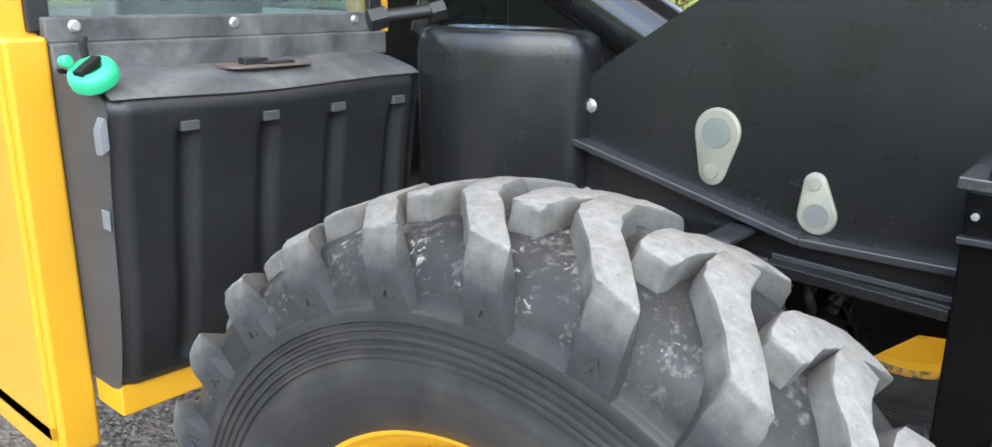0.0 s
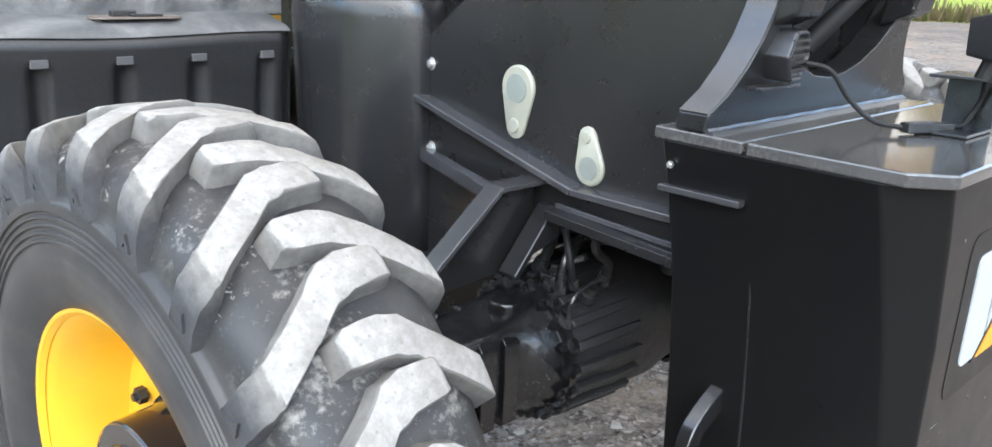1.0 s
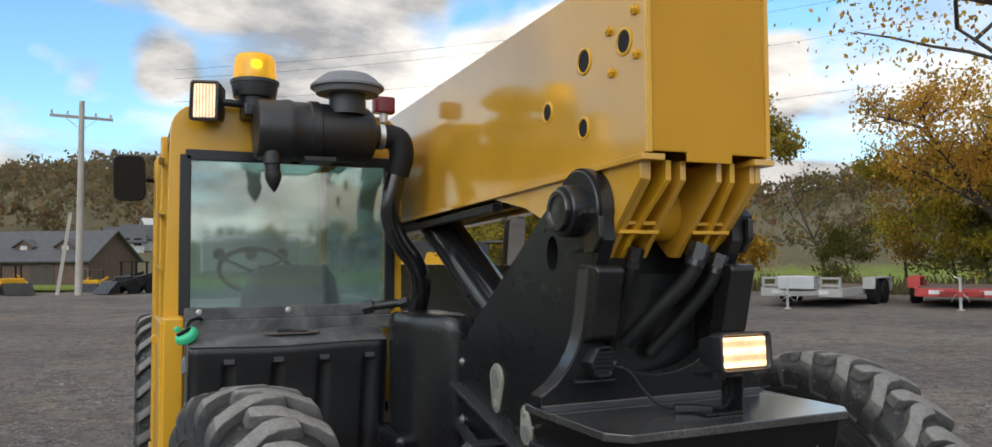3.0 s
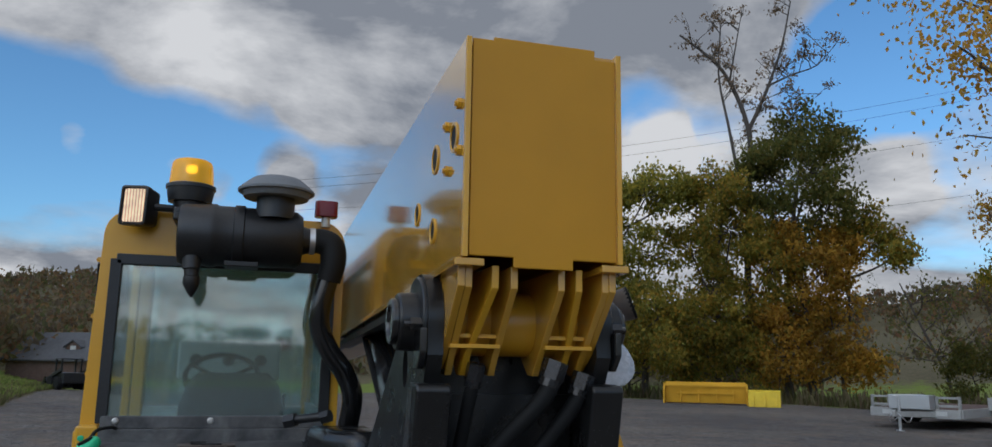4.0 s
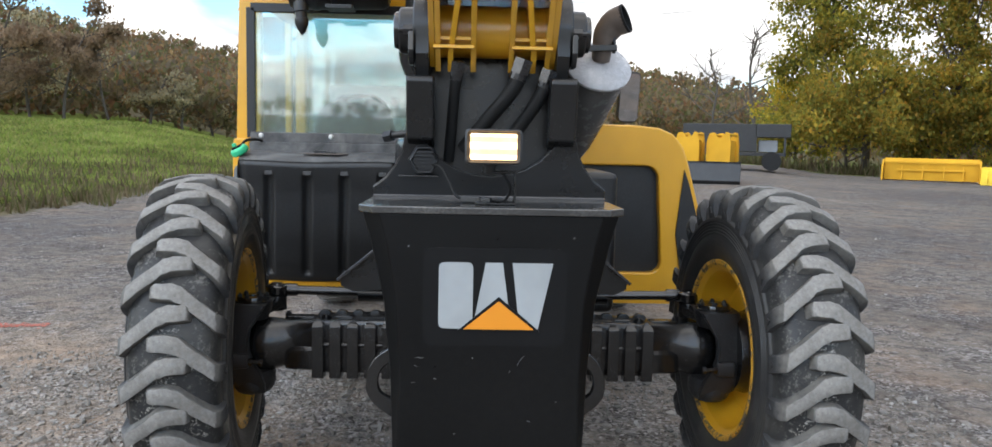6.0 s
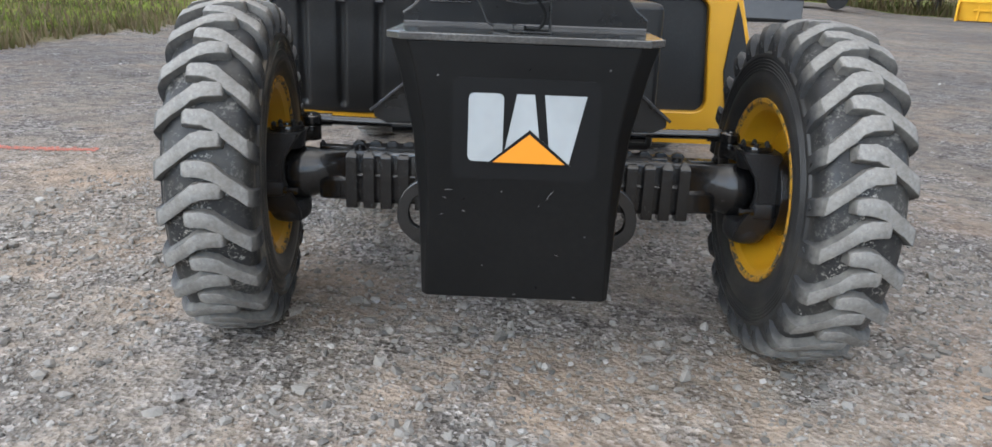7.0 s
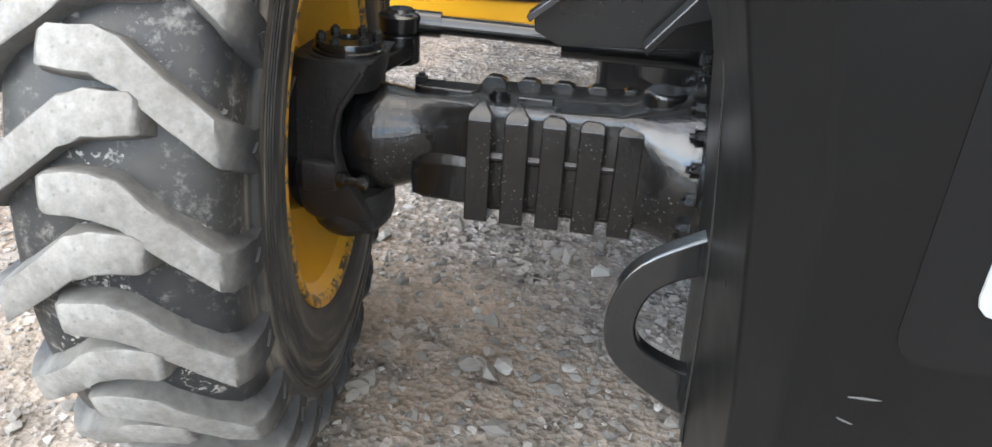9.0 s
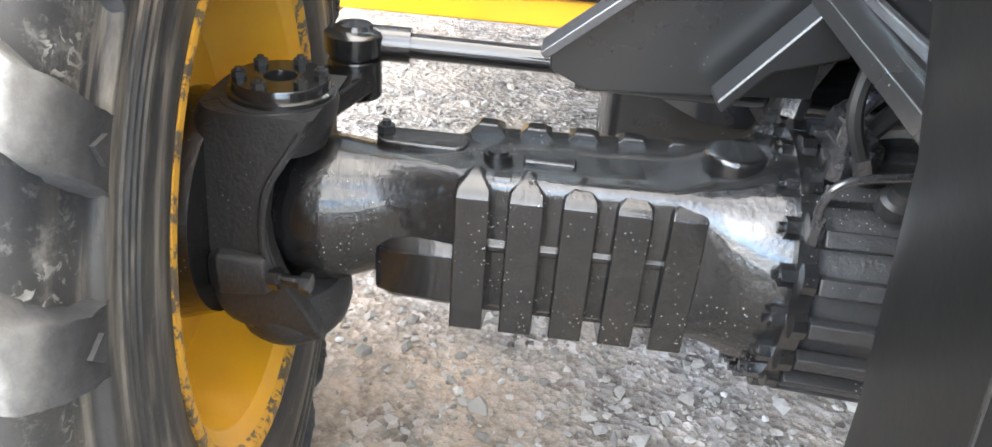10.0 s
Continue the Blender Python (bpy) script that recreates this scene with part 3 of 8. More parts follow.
def turned(bm, p0, d, profile, n=28, caps=True):
    """Turned round an axis from p0 along d: profile of (along, radius)."""
    p0 = Vector(p0)
    d, u, v = frame_of(d)
    return loft(bm, [[p0 + a * d + r * (math.cos(t) * u + math.sin(t) * v) for t in np.linspace(0, 2 * math.pi, n, endpoint=False)] for a, r in profile], caps)


def smooth_line(pts, per=6):
    pts = [Vector(p) for p in pts]
    q = [2 * pts[0] - pts[1], *pts, 2 * pts[-1] - pts[-2]]
    out = []
    for i in range(1, len(q) - 2):
        a, b, c, d = q[i - 1 : i + 3]
        for s in range(per):
            t = s / per
            out.append(0.5 * (2 * b + (c - a) * t + (2 * a - 5 * b + 4 * c - d) * t * t + (3 * b - a - 3 * c + d) * t**3))
    return out + [pts[-1]]


def tube(bm, pts, r, n=10, per=6, caps=True):
    """A round tube along a smooth line; r a number or one per given point."""
    line = smooth_line(pts, per) if per > 1 else [Vector(p) for p in pts]
    rs = np.interp(np.linspace(0, 1, len(line)), np.linspace(0, 1, len(pts)), r if hasattr(r, "__len__") else [r] * len(pts))
    _, u, v = frame_of(line[1] - line[0])
    rings = []
    for i, p in enumerate(line):
        d = (line[min(i + 1, len(line) - 1)] - line[max(i - 1, 0)]).normalized()
        u = (u - u.dot(d) * d).normalized()
        v = d.cross(u)
        rings.append([p + float(rs[i]) * (math.cos(t) * u + math.sin(t) * v) for t in np.linspace(0, 2 * math.pi, n, endpoint=False)])
    return loft(bm, rings, caps)


def hexbolt(bm, p, d, r=0.012, h=0.009):
    cyl(bm, p, Vector(p) + Vector(d).normalized() * h, r, n=6)
    cyl(bm, Vector(p) + Vector(d).normalized() * h * 0.8, Vector(p) + Vector(d).normalized() * h * 1.5, r * 0.5, n=8)


def bar(bm, a, b, w, h, up=(0, 0, 1)):
    """A flat bar from a to b, w across and h along up."""
    a, b = Vector(a), Vector(b)
    d = (b - a).normalized()
    s = d.cross(Vector(up)).normalized()
    k = s.cross(d)
    loft(bm, [[p + x * s * w / 2 + z * k * h / 2 for x, z in ((-1, -1), (1, -1), (1, 1), (-1, 1))] for p in (a, b)])


def rounded(w, h, r, n=5, cx=0.0, cy=0.0):
    """A rounded rectangle's outline."""
    out = []
    for sx, sy, a0 in ((1, 1, 0), (-1, 1, 90), (-1, -1, 180), (1, -1, 270)):
        for a in np.linspace(a0, a0 + 90, n):
            out.append((cx + sx * (w / 2 - r) + r * math.cos(radians(a)), cy + sy * (h / 2 - r) + r * math.sin(radians(a))))
    return out


B = bmesh.new

# ---------------------------------------------------------------- the ground
def smoothstep(x, a, b):
    t = min(1.0, max(0.0, (x - a) / (b - a)))
    return t * t * (3 - 2 * t)


def hill(az):
    """Height in metres of the far ridge, by azimuth in degrees clockwise from +y."""
    table = ((-180, 16), (-120, 20), (-80, 45), (-60, 48), (-36, 66), (-30, 62), (-22, 53), (-15, 47), (-9, 52), (-4, 60), (0, 62), (8, 50), (20, 30), (36, 34), (48, 56), (60, 70), (90, 50), (120, 20), (180, 16))
    return float(np.interp(az, [a for a, _ in table], [h for _, h in table]))


def field(az):
    """How far out the lot gives way to grass, by azimuth."""
    table = ((-180, 60), (-90, 11), (-40, 12.5), (-27, 17), (-17, 27), (-11, 52), (-4, 62), (10, 60), (17, 52), (25, 47), (38, 46), (45, 39), (60, 37), (100, 45), (180, 60))
    return float(np.interp(az, [a for a, _ in table], [h for _, h in table]))


def height(x, y):
    r, az = math.hypot(x, y), math.degrees(math.atan2(x, y))
    slope = float(np.interp(az, [-180, -16, -8, 6, 20, 26, 37, 44, 60, 110, 180], [0.012, 0.012, 0.003, 0.003, 0.015, 0.002, -0.002, 0.0, 0.0, 0.006, 0.012]))
    z = slope * (max(0.0, min(r, 50) - 15))
    right = smoothstep(az, 12, 24) * (1 - smoothstep(az, 100, 140))
    z -= right * 0.04 * max(0.0, min(r, 110) - 52)
    left = smoothstep(-az, 10, 24) * (1 - smoothstep(-az, 100, 140))
    z -= (1 - right) * (1 - left) * 0.032 * max(0.0, min(r, 85) - 45)
    z += left * 0.036 * max(0.0, min(r, 110) - field(az))
    z += hill(az) * smoothstep(r, 90, 520) * (0.85 + 0.3 * noise.noise((x * 0.006, y * 0.006, 0.0)))
    z += 0.012 * smoothstep(r, 3, 9) * noise.noise((x * 0.7, y * 0.7, 2.0))
    return z


def build_ground():
    radii = [0.0] + list(np.geomspace(0.6, 3500, 110))
    turns = np.radians(np.linspace(0, 360, 240, endpoint=False))
    verts, faces, grassy, dry = [(0, 0, 0)], [], [0.0], [0.0]
    for r in radii[1:]:
        for a in turns:
            x, y = r * math.sin(a), r * math.cos(a)
            az = math.degrees(math.atan2(x, y))
            verts.append((x, y, height(x, y)))
            grassy.append(smoothstep(r - field(az), -1.5, 1.5) if az > 12 else smoothstep(r - field(az), -2.5, 2.5))
            dry.append((0.75 * (1 - smoothstep(r - field(az), 4, 11)) if az < 8 else 0.0) + (0.38 + 0.62 * smoothstep(r, 130, 190) if 8 < az < 120 else smoothstep(r, 95, 130)))
    n = len(turns)
    for j in range(n):
        faces.append((0, 1 + (j + 1) % n, 1 + j))
    for i in range(len(radii) - 2):
        for j in range(n):
            a, b = 1 + i * n + j, 1 + i * n + (j + 1) % n
            faces.append((a, b, b + n, a + n))
    me = bpy.data.meshes.new("ground")
    me.from_pydata(verts, [], faces)
    at = me.attributes.new("grassy", "FLOAT", "POINT")
    at.data.foreach_set("value", grassy)
    at = me.attributes.new("dry", "FLOAT", "POINT")
    at.data.foreach_set("value", dry)
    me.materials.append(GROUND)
    me.polygons.foreach_set("use_smooth", [True] * len(me.polygons))
    tagged(new("ground", me), "grey crushed-stone lot with grass fields round it", "ground", kind="structure")


build_ground()

# ---------------------------------------------------------------- the telehandler
machine = new("telehandler")
tagged(machine, "yellow and black telescopic handler parked on crushed stone", "telehandler")
P = lambda name, bm, mat, label="", **k: part(name, bm, mat, machine, label, **k)

# wheels: axis along local x, +x is the machine's outer side for sign = +1
TYRE_R, LUGS = 0.645, 24
WHEELS = [(-1.092, 0.112, -1, 6.6), (1.066, 0.045, 1, 3.2), (-1.21, 4.1, -1, 0.0), (1.21, 4.1, 1, 0.0)]


def tyre_mesh(name):
    bm = B()
    half = [(0.0, 0.613), (0.05, 0.612), (0.10, 0.606), (0.132, 0.594), (0.148, 0.573), (0.157, 0.544), (0.161, 0.527), (0.1645, 0.523), (0.171, 0.521), (0.173, 0.517)]
    for i in range(5):  # moulded rings below the shoulder
        r = 0.508 - i * 0.012
        half += [(0.174, r), (0.1745, r - 0.004), (0.1705, r - 0.006), (0.1705, r - 0.010)]
    half += [(0.176, 0.44), (0.175, 0.41), (0.166, 0.375), (0.152, 0.35), (0.14, 0.338), (0.12, 0.330)]
    half = [(x * 0.94, r) for x, r in half]
    prof = [(-x, r) for x, r in reversed(half[1:])] + half
    turned(bm, (0, 0, 0), (1, 0, 0), prof, 96, caps=False)
    bmesh.ops.recalc_face_normals(bm, faces=bm.faces[:])
    me = bpy.data.meshes.new(name)
    bm.to_mesh(me), bm.free()
    me.materials.append(RUBBER)
    me.polygons.foreach_set("use_smooth", [True] * len(me.polygons))
    me.set_sharp_from_angle(angle=radians(50))
    return me


def lug_mesh(name, side, seed):
    """One bent tread bar, from the shoulder on its side to past the middle; it points along +angle."""
    rnd = random.Random(seed)
    # top x, base x, place along the tread, top and base radius, width
    key = [(-0.1725, -0.160, -0.022, 0.517, 0.512, 0.078), (-0.1740, -0.160, -0.0215, 0.527, 0.520, 0.068), (-0.1765, -0.156, -0.018, 0.556, 0.545, 0.061), (-0.1725, -0.150, -0.012, 0.588, 0.565, 0.060), (-0.163, -0.147, -0.009, 0.610, 0.570, 0.060), (-0.151, -0.142, -0.003, 0.624, 0.578, 0.060),
           (-0.112, -0.112, 0.026, 0.634, 0.588, 0.058), (-0.072, -0.072, 0.055, 0.640, 0.592, 0.060), (-0.036, -0.036, 0.082, 0.644, 0.594, 0.061), (-0.004, -0.004, 0.092, 0.646, 0.594, 0.058), (0.052, 0.054, 0.093, 0.646, 0.594, 0.052), (0.066, 0.078, 0.091, 0.643, 0.594, 0.040)]
    path = []
    for a, b in zip(key, key[1:]):
        path += [tuple(u + (v - u) * t for u, v in zip(a, b)) for t in (0.0, 0.5)]
    path.append(key[-1])
    bm = B()
    rings = []
    for i, (xt, xb, s, r, base, w) in enumerate(path):
        j = rnd.uniform(-0.0016, 0.0016)
        s += rnd.uniform(-0.0012, 0.0012)
        end = 0.004 if i == len(path) - 1 else 0.0
        ring = []
        for k, rr, low in ((-0.5 - 0.10, base, 1), (-0.5, r - 0.006 - end, 0), (-0.485, r - 0.002 - end, 0), (-0.44, r + j - end, 0), (0.0, r + 0.001 - end, 0), (0.44, r - j - end, 0), (0.485, r - 0.002 - end, 0), (0.5, r - 0.006 - end, 0), (0.5 + 0.10, base, 1)):
            a = (s + k * w) / 0.63
            xx = 0.94 * (xb if low else xt)
            ring.append((-xx if side > 0 else xx, -rr * math.cos(a), rr * math.sin(a)))
        rings.append(ring)
    loft(bm, rings)
    # raised arrow on the shoulder face
    arrow = [(-0.013, 0.536), (0.0, 0.560), (0.013, 0.538), (0.006, 0.537), (0.0, 0.548), (-0.006, 0.536)]
    for up in (0,):
        lo, hi = [], []
        for u, rr in arrow:
            a = (u - 0.019) / 0.60
            x0 = 0.94 * (-0.1755 - (rr - 0.536) * 0.06)
            for lst, dx in ((lo, 0.002), (hi, -0.0035)):
                xx = x0 + dx
                lst.append(bm.verts.new((-xx if side > 0 else xx, -rr * math.cos(a), rr * math.sin(a))))
        bm.faces.new(hi)
        for i in range(6):
            bm.faces.new((lo[i], lo[(i + 1) % 6], hi[(i + 1) % 6], hi[i]))
    bmesh.ops.recalc_face_normals(bm, faces=bm.faces[:])
    me = bpy.data.meshes.new(name)
    bm.to_mesh(me), bm.free()
    me.materials.append(LUG)
    me.polygons.foreach_set("use_smooth", [True] * len(me.polygons))
    me.set_sharp_from_angle(angle=radians(38))
    return me


TYRE_MESH = tyre_mesh("tyre")
LUG_MESHES = {s: [lug_mesh("tread_lug", s, 3 * i + s) for i in range(4)] for s in (-1, 1)}


def rim_parts(parent_pose, side, hub):
    o = side
    bm = B()
    turned(bm, (0, 0, 0), (o, 0, 0), [(-0.166, 0.338), (-0.172, 0.350), (-0.162, 0.352), (-0.150, 0.332), (-0.125, 0.318), (-0.06, 0.300), (0.02, 0.288), (0.06, 0.300), (0.12, 0.318), (0.138, 0.328), (0.146, 0.352), (0.156, 0.350), (0.150, 0.336), (0.13, 0.312), (0.06, 0.288), (0.02, 0.276), (0.0, 0.270)], 64, caps=False)
    bm2 = B()
    turned(bm2, (0, 0, 0), (o, 0, 0), [(-0.166, 0.334), (-0.146, 0.309), (-0.06, 0.288), (-0.02, 0.262), (-0.012, 0.20), (-0.012, 0.12)], 64, caps=False)
    bmesh.ops.recalc_face_normals(bm2, faces=bm2.faces[:])
    for f in bm2.faces:
        f.normal_flip()
    me = bpy.data.meshes.new("tmp")
    bm2.to_mesh(me), bm2.free()
    bm.from_mesh(me)
    bpy.data.meshes.remove(me)
    # wheel disc
    turned(bm, (0, 0, 0), (o, 0, 0), [(0.0, 0.272), (0.012, 0.25), (0.02, 0.20), (0.0, 0.15), (-0.01, 0.15), (-0.01, 0.262)], 64, caps=False)
    rim = part("rim", bm, RIM, machine, "yellow steel wheel rim", smooth=True)
    rim.matrix_basis = parent_pose @ Matrix.Diagonal((0.86, 1, 1, 1))
    for s in (-1, 1):
        bm = B()
        w = 0.016 if s < 0 else 0.0
        turned(bm, (0, 0, 0), (o, 0, 0), [(s * (0.149 + w), 0.3545), (s * (0.159 + w), 0.3535), (s * (0.1605 + w), 0.346), (s * (0.158 + w), 0.338), (s * (0.1475 + w), 0.330)], 64, caps=False)
        e = part("rim_edge", bm, RIM_EDGE if s < 0 else RIM, rim, "chipped yellow rim edge" if s < 0 else "", smooth=True)
    for i in range(10):
        a = math.tau * i / 10
        bm = B()
        hexbolt(bm, (o * 0.02, 0.19 * math.cos(a), 0.19 * math.sin(a)), (o, 0, 0), 0.016, 0.018)
        part("wheel_nut", bm, PLASTIC, rim)
    bm = B()
    turned(bm, (0, 0, 0), (o, 0, 0), [(-0.012, 0.165), (0.02, 0.163), (0.024, 0.152), (0.130, 0.148), (0.136, 0.142), (0.137, 0.112), (0.146, 0.108), (0.147, 0.0001)], 40)
    drum = part("hub", bm, BLACK, rim, "black planetary wheel hub", smooth=True)
    bm = B()
    turned(bm, (o * 0.1335, 0, 0), (o, 0, 0), [(0, 0.1462), (0.003, 0.1450), (0.0036, 0.1425)], 40, caps=False)
    part("hub_edge", bm, WORN_SHEEN, rim, "worn edge of the hub", smooth=True)
    bm = B()
    cyl(bm, (o * 0.03, -0.10, 0.235), (o * 0.075, -0.10, 0.235), 0.013, n=10)
    cyl(bm, (o * 0.075, -0.10, 0.235), (o * 0.09, -0.10, 0.235), 0.017, n=10)
    part("valve", bm, HOSE, rim, "rubber tyre valve")


for n, (x, y, side, steer) in enumerate(WHEELS):
    at = pose(x, y, TYRE_R - 0.012, 0, 0, steer)
    tyre = new("tyre", TYRE_MESH)
    tyre.parent = machine
    tyre.matrix_basis = at
    tagged(tyre, "worn black tyre with dusty angled lugs")
    turn0 = (12.0, 10.7, 0.0, 5.0)[n]
    for s in (-1, 1):
        for i in range(LUGS):
            lug = new("tread_lug", LUG_MESHES[s][i % 4])
            lug.parent = tyre
            lug.matrix_basis = pose(0, 0, 0, -(turn0 + (i + (0.43 if s > 0 else 0)) * 360 / LUGS))
    rim_parts(at, side, n < 2)

# main frame side plates with the boom pivot at their rear top
PIV = Vector((0, -0.33, 1.785))
arc = [(PIV.y + 0.125 * math.cos(radians(a)), PIV.z + 0.125 * math.sin(radians(a))) for a in range(50, 196, 12)]
outline = arc + [(-0.455, 1.70), (-0.40, 1.60), (-0.33, 1.42), (-0.30, 1.30), (-0.27, 1.20), (-0.26, 0.96), (0.08, 0.965), (0.22, 0.90), (0.42, 0.70), (1.6, 0.62), (3.8, 0.62), (3.8, 1.10), (1.6, 1.16), (0.62, 1.30), (0.489, 1.39)]


def plate_with_hole(bm, outline, hole, a, b):
    """A side plate whose outline has one round hole, filled by triangles between the two loops."""
    for v in (a, b):
        loops = []
        for pts in (outline, hole):
            vs = [bm.verts.new((v, *p)) for p in pts]
            loops += [bm.edges.new((vs[i], vs[(i + 1) % len(vs)])) for i in range(len(vs))]
        bmesh.ops.triangle_fill(bm, use_beauty=True, edges=loops)
    for pts in (outline, hole):
        lo, hi = [bm.verts.new((a, *p)) for p in pts], [bm.verts.new((b, *p)) for p in pts]
        for i in range(len(pts)):
            j = (i + 1) % len(pts)
            bm.faces.new((lo[i], lo[j], hi[j], hi[i]))
    bmesh.ops.remove_doubles(bm, verts=bm.verts[:], dist=1e-5)


slot = [(-0.165 + 0.036 * math.cos(t), 1.665 + 0.055 * math.sin(t)) for t in np.linspace(0, math.tau, 20, endpoint=False)]
for s in (-1, 1):
    bm = B()
    plate_with_hole(bm, outline, slot, s * 0.245, s * 0.205)
    P("frame_plate", bm, PLATE, "black painted steel side plate", smooth=True, angle=30)
    # pivot boss, pin and keeper
    bm = B()
    turned(bm, (s * 0.20, PIV.y, PIV.z), (s, 0, 0), [(0, 0.118), (0.052, 0.118), (0.056, 0.114), (0.056, 0.076), (0.10, 0.074), (0.105, 0.070), (0.105, 0.0001)], 40)
    boss = P("pivot_boss", bm, PLATE, "black boom pivot boss", smooth=True)
    bm = B()
    turned(bm, (s * 0.304, PIV.y, PIV.z), (s, 0, 0), [(0, 0.060), (0.014, 0.060), (0.018, 0.056), (0.018, 0.044), (0.012, 0.041), (0.012, 0.0001)], 32)
    part("pivot_pin", bm, BLACK, boss, "black pin with a grease ring", smooth=True)
    bm = B()
    hexbolt(bm, (s * 0.256, PIV.y - 0.095, PIV.z - 0.01), (s, 0, 0), 0.018, 0.03)
    part("keeper_bolt", bm, BLACK, boss)
    bm = B()
    hexbolt(bm, (s * 0.256, PIV.y + 0.096, PIV.z + 0.02), (s, 0, 0), 0.012, 0.012)
    part("keeper_bolt", bm, BLACK, boss)
    bm = B()
    prism(bm, [(PIV.y - 0.145, PIV.z - 0.02), (PIV.y - 0.06, PIV.z - 0.02), (PIV.y - 0.06, PIV.z - 0.12), (PIV.y - 0.11, PIV.z - 0.12), (PIV.y - 0.145, PIV.z - 0.08)], "x", s * 0.25, s * 0.268)
    part("keeper_plate", bm, BLACK, boss, bevel=0.004)

# the pear-shaped access covers on the left side plate
def cover(y, z, lean, flip, k0=1.0):
    bm = B()
    big, small, d = 0.053 * k0, 0.031 * k0, 0.087 * k0
    low = [(small * math.cos(radians(a)), -d + small * math.sin(radians(a))) for a in np.linspace(195, 345, 9)]
    pts = [(big * math.cos(radians(a)), big * math.sin(radians(a))) for a in np.linspace(-18, 198, 16)] + low
    rings = []
    for x, k in ((-0.244, 1.0), (-0.250, 1.0), (-0.254, 0.9)):
        ring = []
        for u, v in pts:
            u, v = (u * k, -v * k) if flip else (u * k, v * k)
            c, s_ = math.cos(radians(lean)), math.sin(radians(lean))
            ring.append((x, y + u * c - v * s_, z + u * s_ + v * c))
        rings.append(ring)
    loft(bm, rings)
    ob = P("access_cover", bm, CREAM, "cream pear-shaped cover plate", smooth=True)
    bm = B()
    turned(bm, (-0.2535, y, z), (-1, 0, 0), [(0, 0.034 * k0), (0.003, 0.033 * k0), (0.004, 0.0001)], 20)
    part("cover_core", bm, CORE, ob, smooth=True)
    bm = B()
    v = d if flip else -d
    turned(bm, (-0.2535, y - v * math.sin(radians(lean)), z + v * math.cos(radians(lean))), (-1, 0, 0), [(0, 0.018 * k0), (0.005, 0.016 * k0), (0.006, 0.0001)], 14)
    part("cover_screw", bm, CREAM, ob, smooth=True)


cover(0.243, 1.232, 3, False)
cover(0.012, 1.088, -9, True, 0.76)

# flange bars along the lower edge of the side plates
for s in (-1, 1):
    bm = B()
    for a, b in (((0.60, 1.171), (0.032, 1.036)), ((0.032, 1.036), (-0.262, 1.040))):
        bar(bm, (s * 0.266, *a), (s * 0.266, *b), 0.048, 0.018)
    P("flange_bar", bm, WORN_SHEEN, "black flange bar, lighter grey for its sky sheen", bevel=0.004)
    for k in (0, 1, 2):
        bm = B()
        bar(bm, (s * (0.27 + k * 0.014), 0.085, 0.992 - k * 0.012), (s * (0.27 + k * 0.014), -0.262, 0.982 - k * 0.014), 0.010, 0.012)
        P("lower_bar", bm, PLATE if k == 1 else WORN_SHEEN, "black stepped lower bar", bevel=0.002)
    bm = B()
    bar(bm, (s * 0.28, 0.085, 0.978), (s * 0.28, -0.262, 0.962), 0.06, 0.02)
    P("lower_bar", bm, PLATE, "black stepped lower bar", bevel=0.002)
    bm = B()
    bar(bm, (s * 0.255, 0.60, 1.02), (s * 0.33, 0.18, 0.985), 0.03, 0.035)
    P("frame_stay", bm, WORN_SHEEN, bevel=0.003)

# transverse axle bracket and gusset in front of the axle
for s in (-1, 1):
    bm = B()
    prism(bm, [(s * 0.255, 1.02), (s * 0.387, 1.025), (s * 0.581, 0.866), (s * 0.578, 0.838), (s * 0.53, 0.815), (s * 0.255, 0.832)], "y", 0.17, 0.20)
    br = P("axle_bracket", bm, PLATE, "black folded axle bracket", bevel=0.003)
    bm = B()
    bar(bm, (s * 0.255, 0.16, 1.034), (s * 0.389, 0.16, 1.034), 0.06, 0.012)
    bar(bm, (s * 0.385, 0.16, 1.034), (s * 0.588, 0.16, 0.866), 0.055, 0.012)
    part("bracket_flange", bm, WORN_SHEEN, br, bevel=0.002)
    bm = B()
    prism(bm, [(s * 0.25, 0.985), (s * 0.268, 0.985), (s * 0.385, 0.845), (s * 0.375, 0.832), (s * 0.33, 0.885), (s * 0.25, 0.91)], "y", 0.09, 0.145)
    part("bracket_gusset", bm, PLATE, br, "scuffed black gusset", bevel=0.004)

# side bolts
for y, z in ((0.574, 1.255), (0.572, 1.036)):
    bm = B()
    turned(bm, (-0.243, y, z), (-1, 0, 0), [(0, 0.017), (0.004, 0.017), (0.005, 0.011), (0.013, 0.010), (0.014, 0.0001)], 12)
    P("frame_bolt", bm, ZINC, "bright zinc bolt")

# moulded tank between cab and frame
def round_corners(pts, r, n=4):
    """A polygon with each corner rounded off."""
    out = []
    for i, p in enumerate(pts):
        p, a, b = Vector(p), Vector(pts[i - 1]), Vector(pts[(i + 1) % len(pts)])
        p0, p1 = p + (a - p).normalized() * r, p + (b - p).normalized() * r
        for t in np.linspace(0, 1, n + 1):
            t = float(t)
            q = (1 - t) ** 2 * p0 + 2 * t * (1 - t) * p + t * t * p1
            out.append((q.x, q.y))
    return out


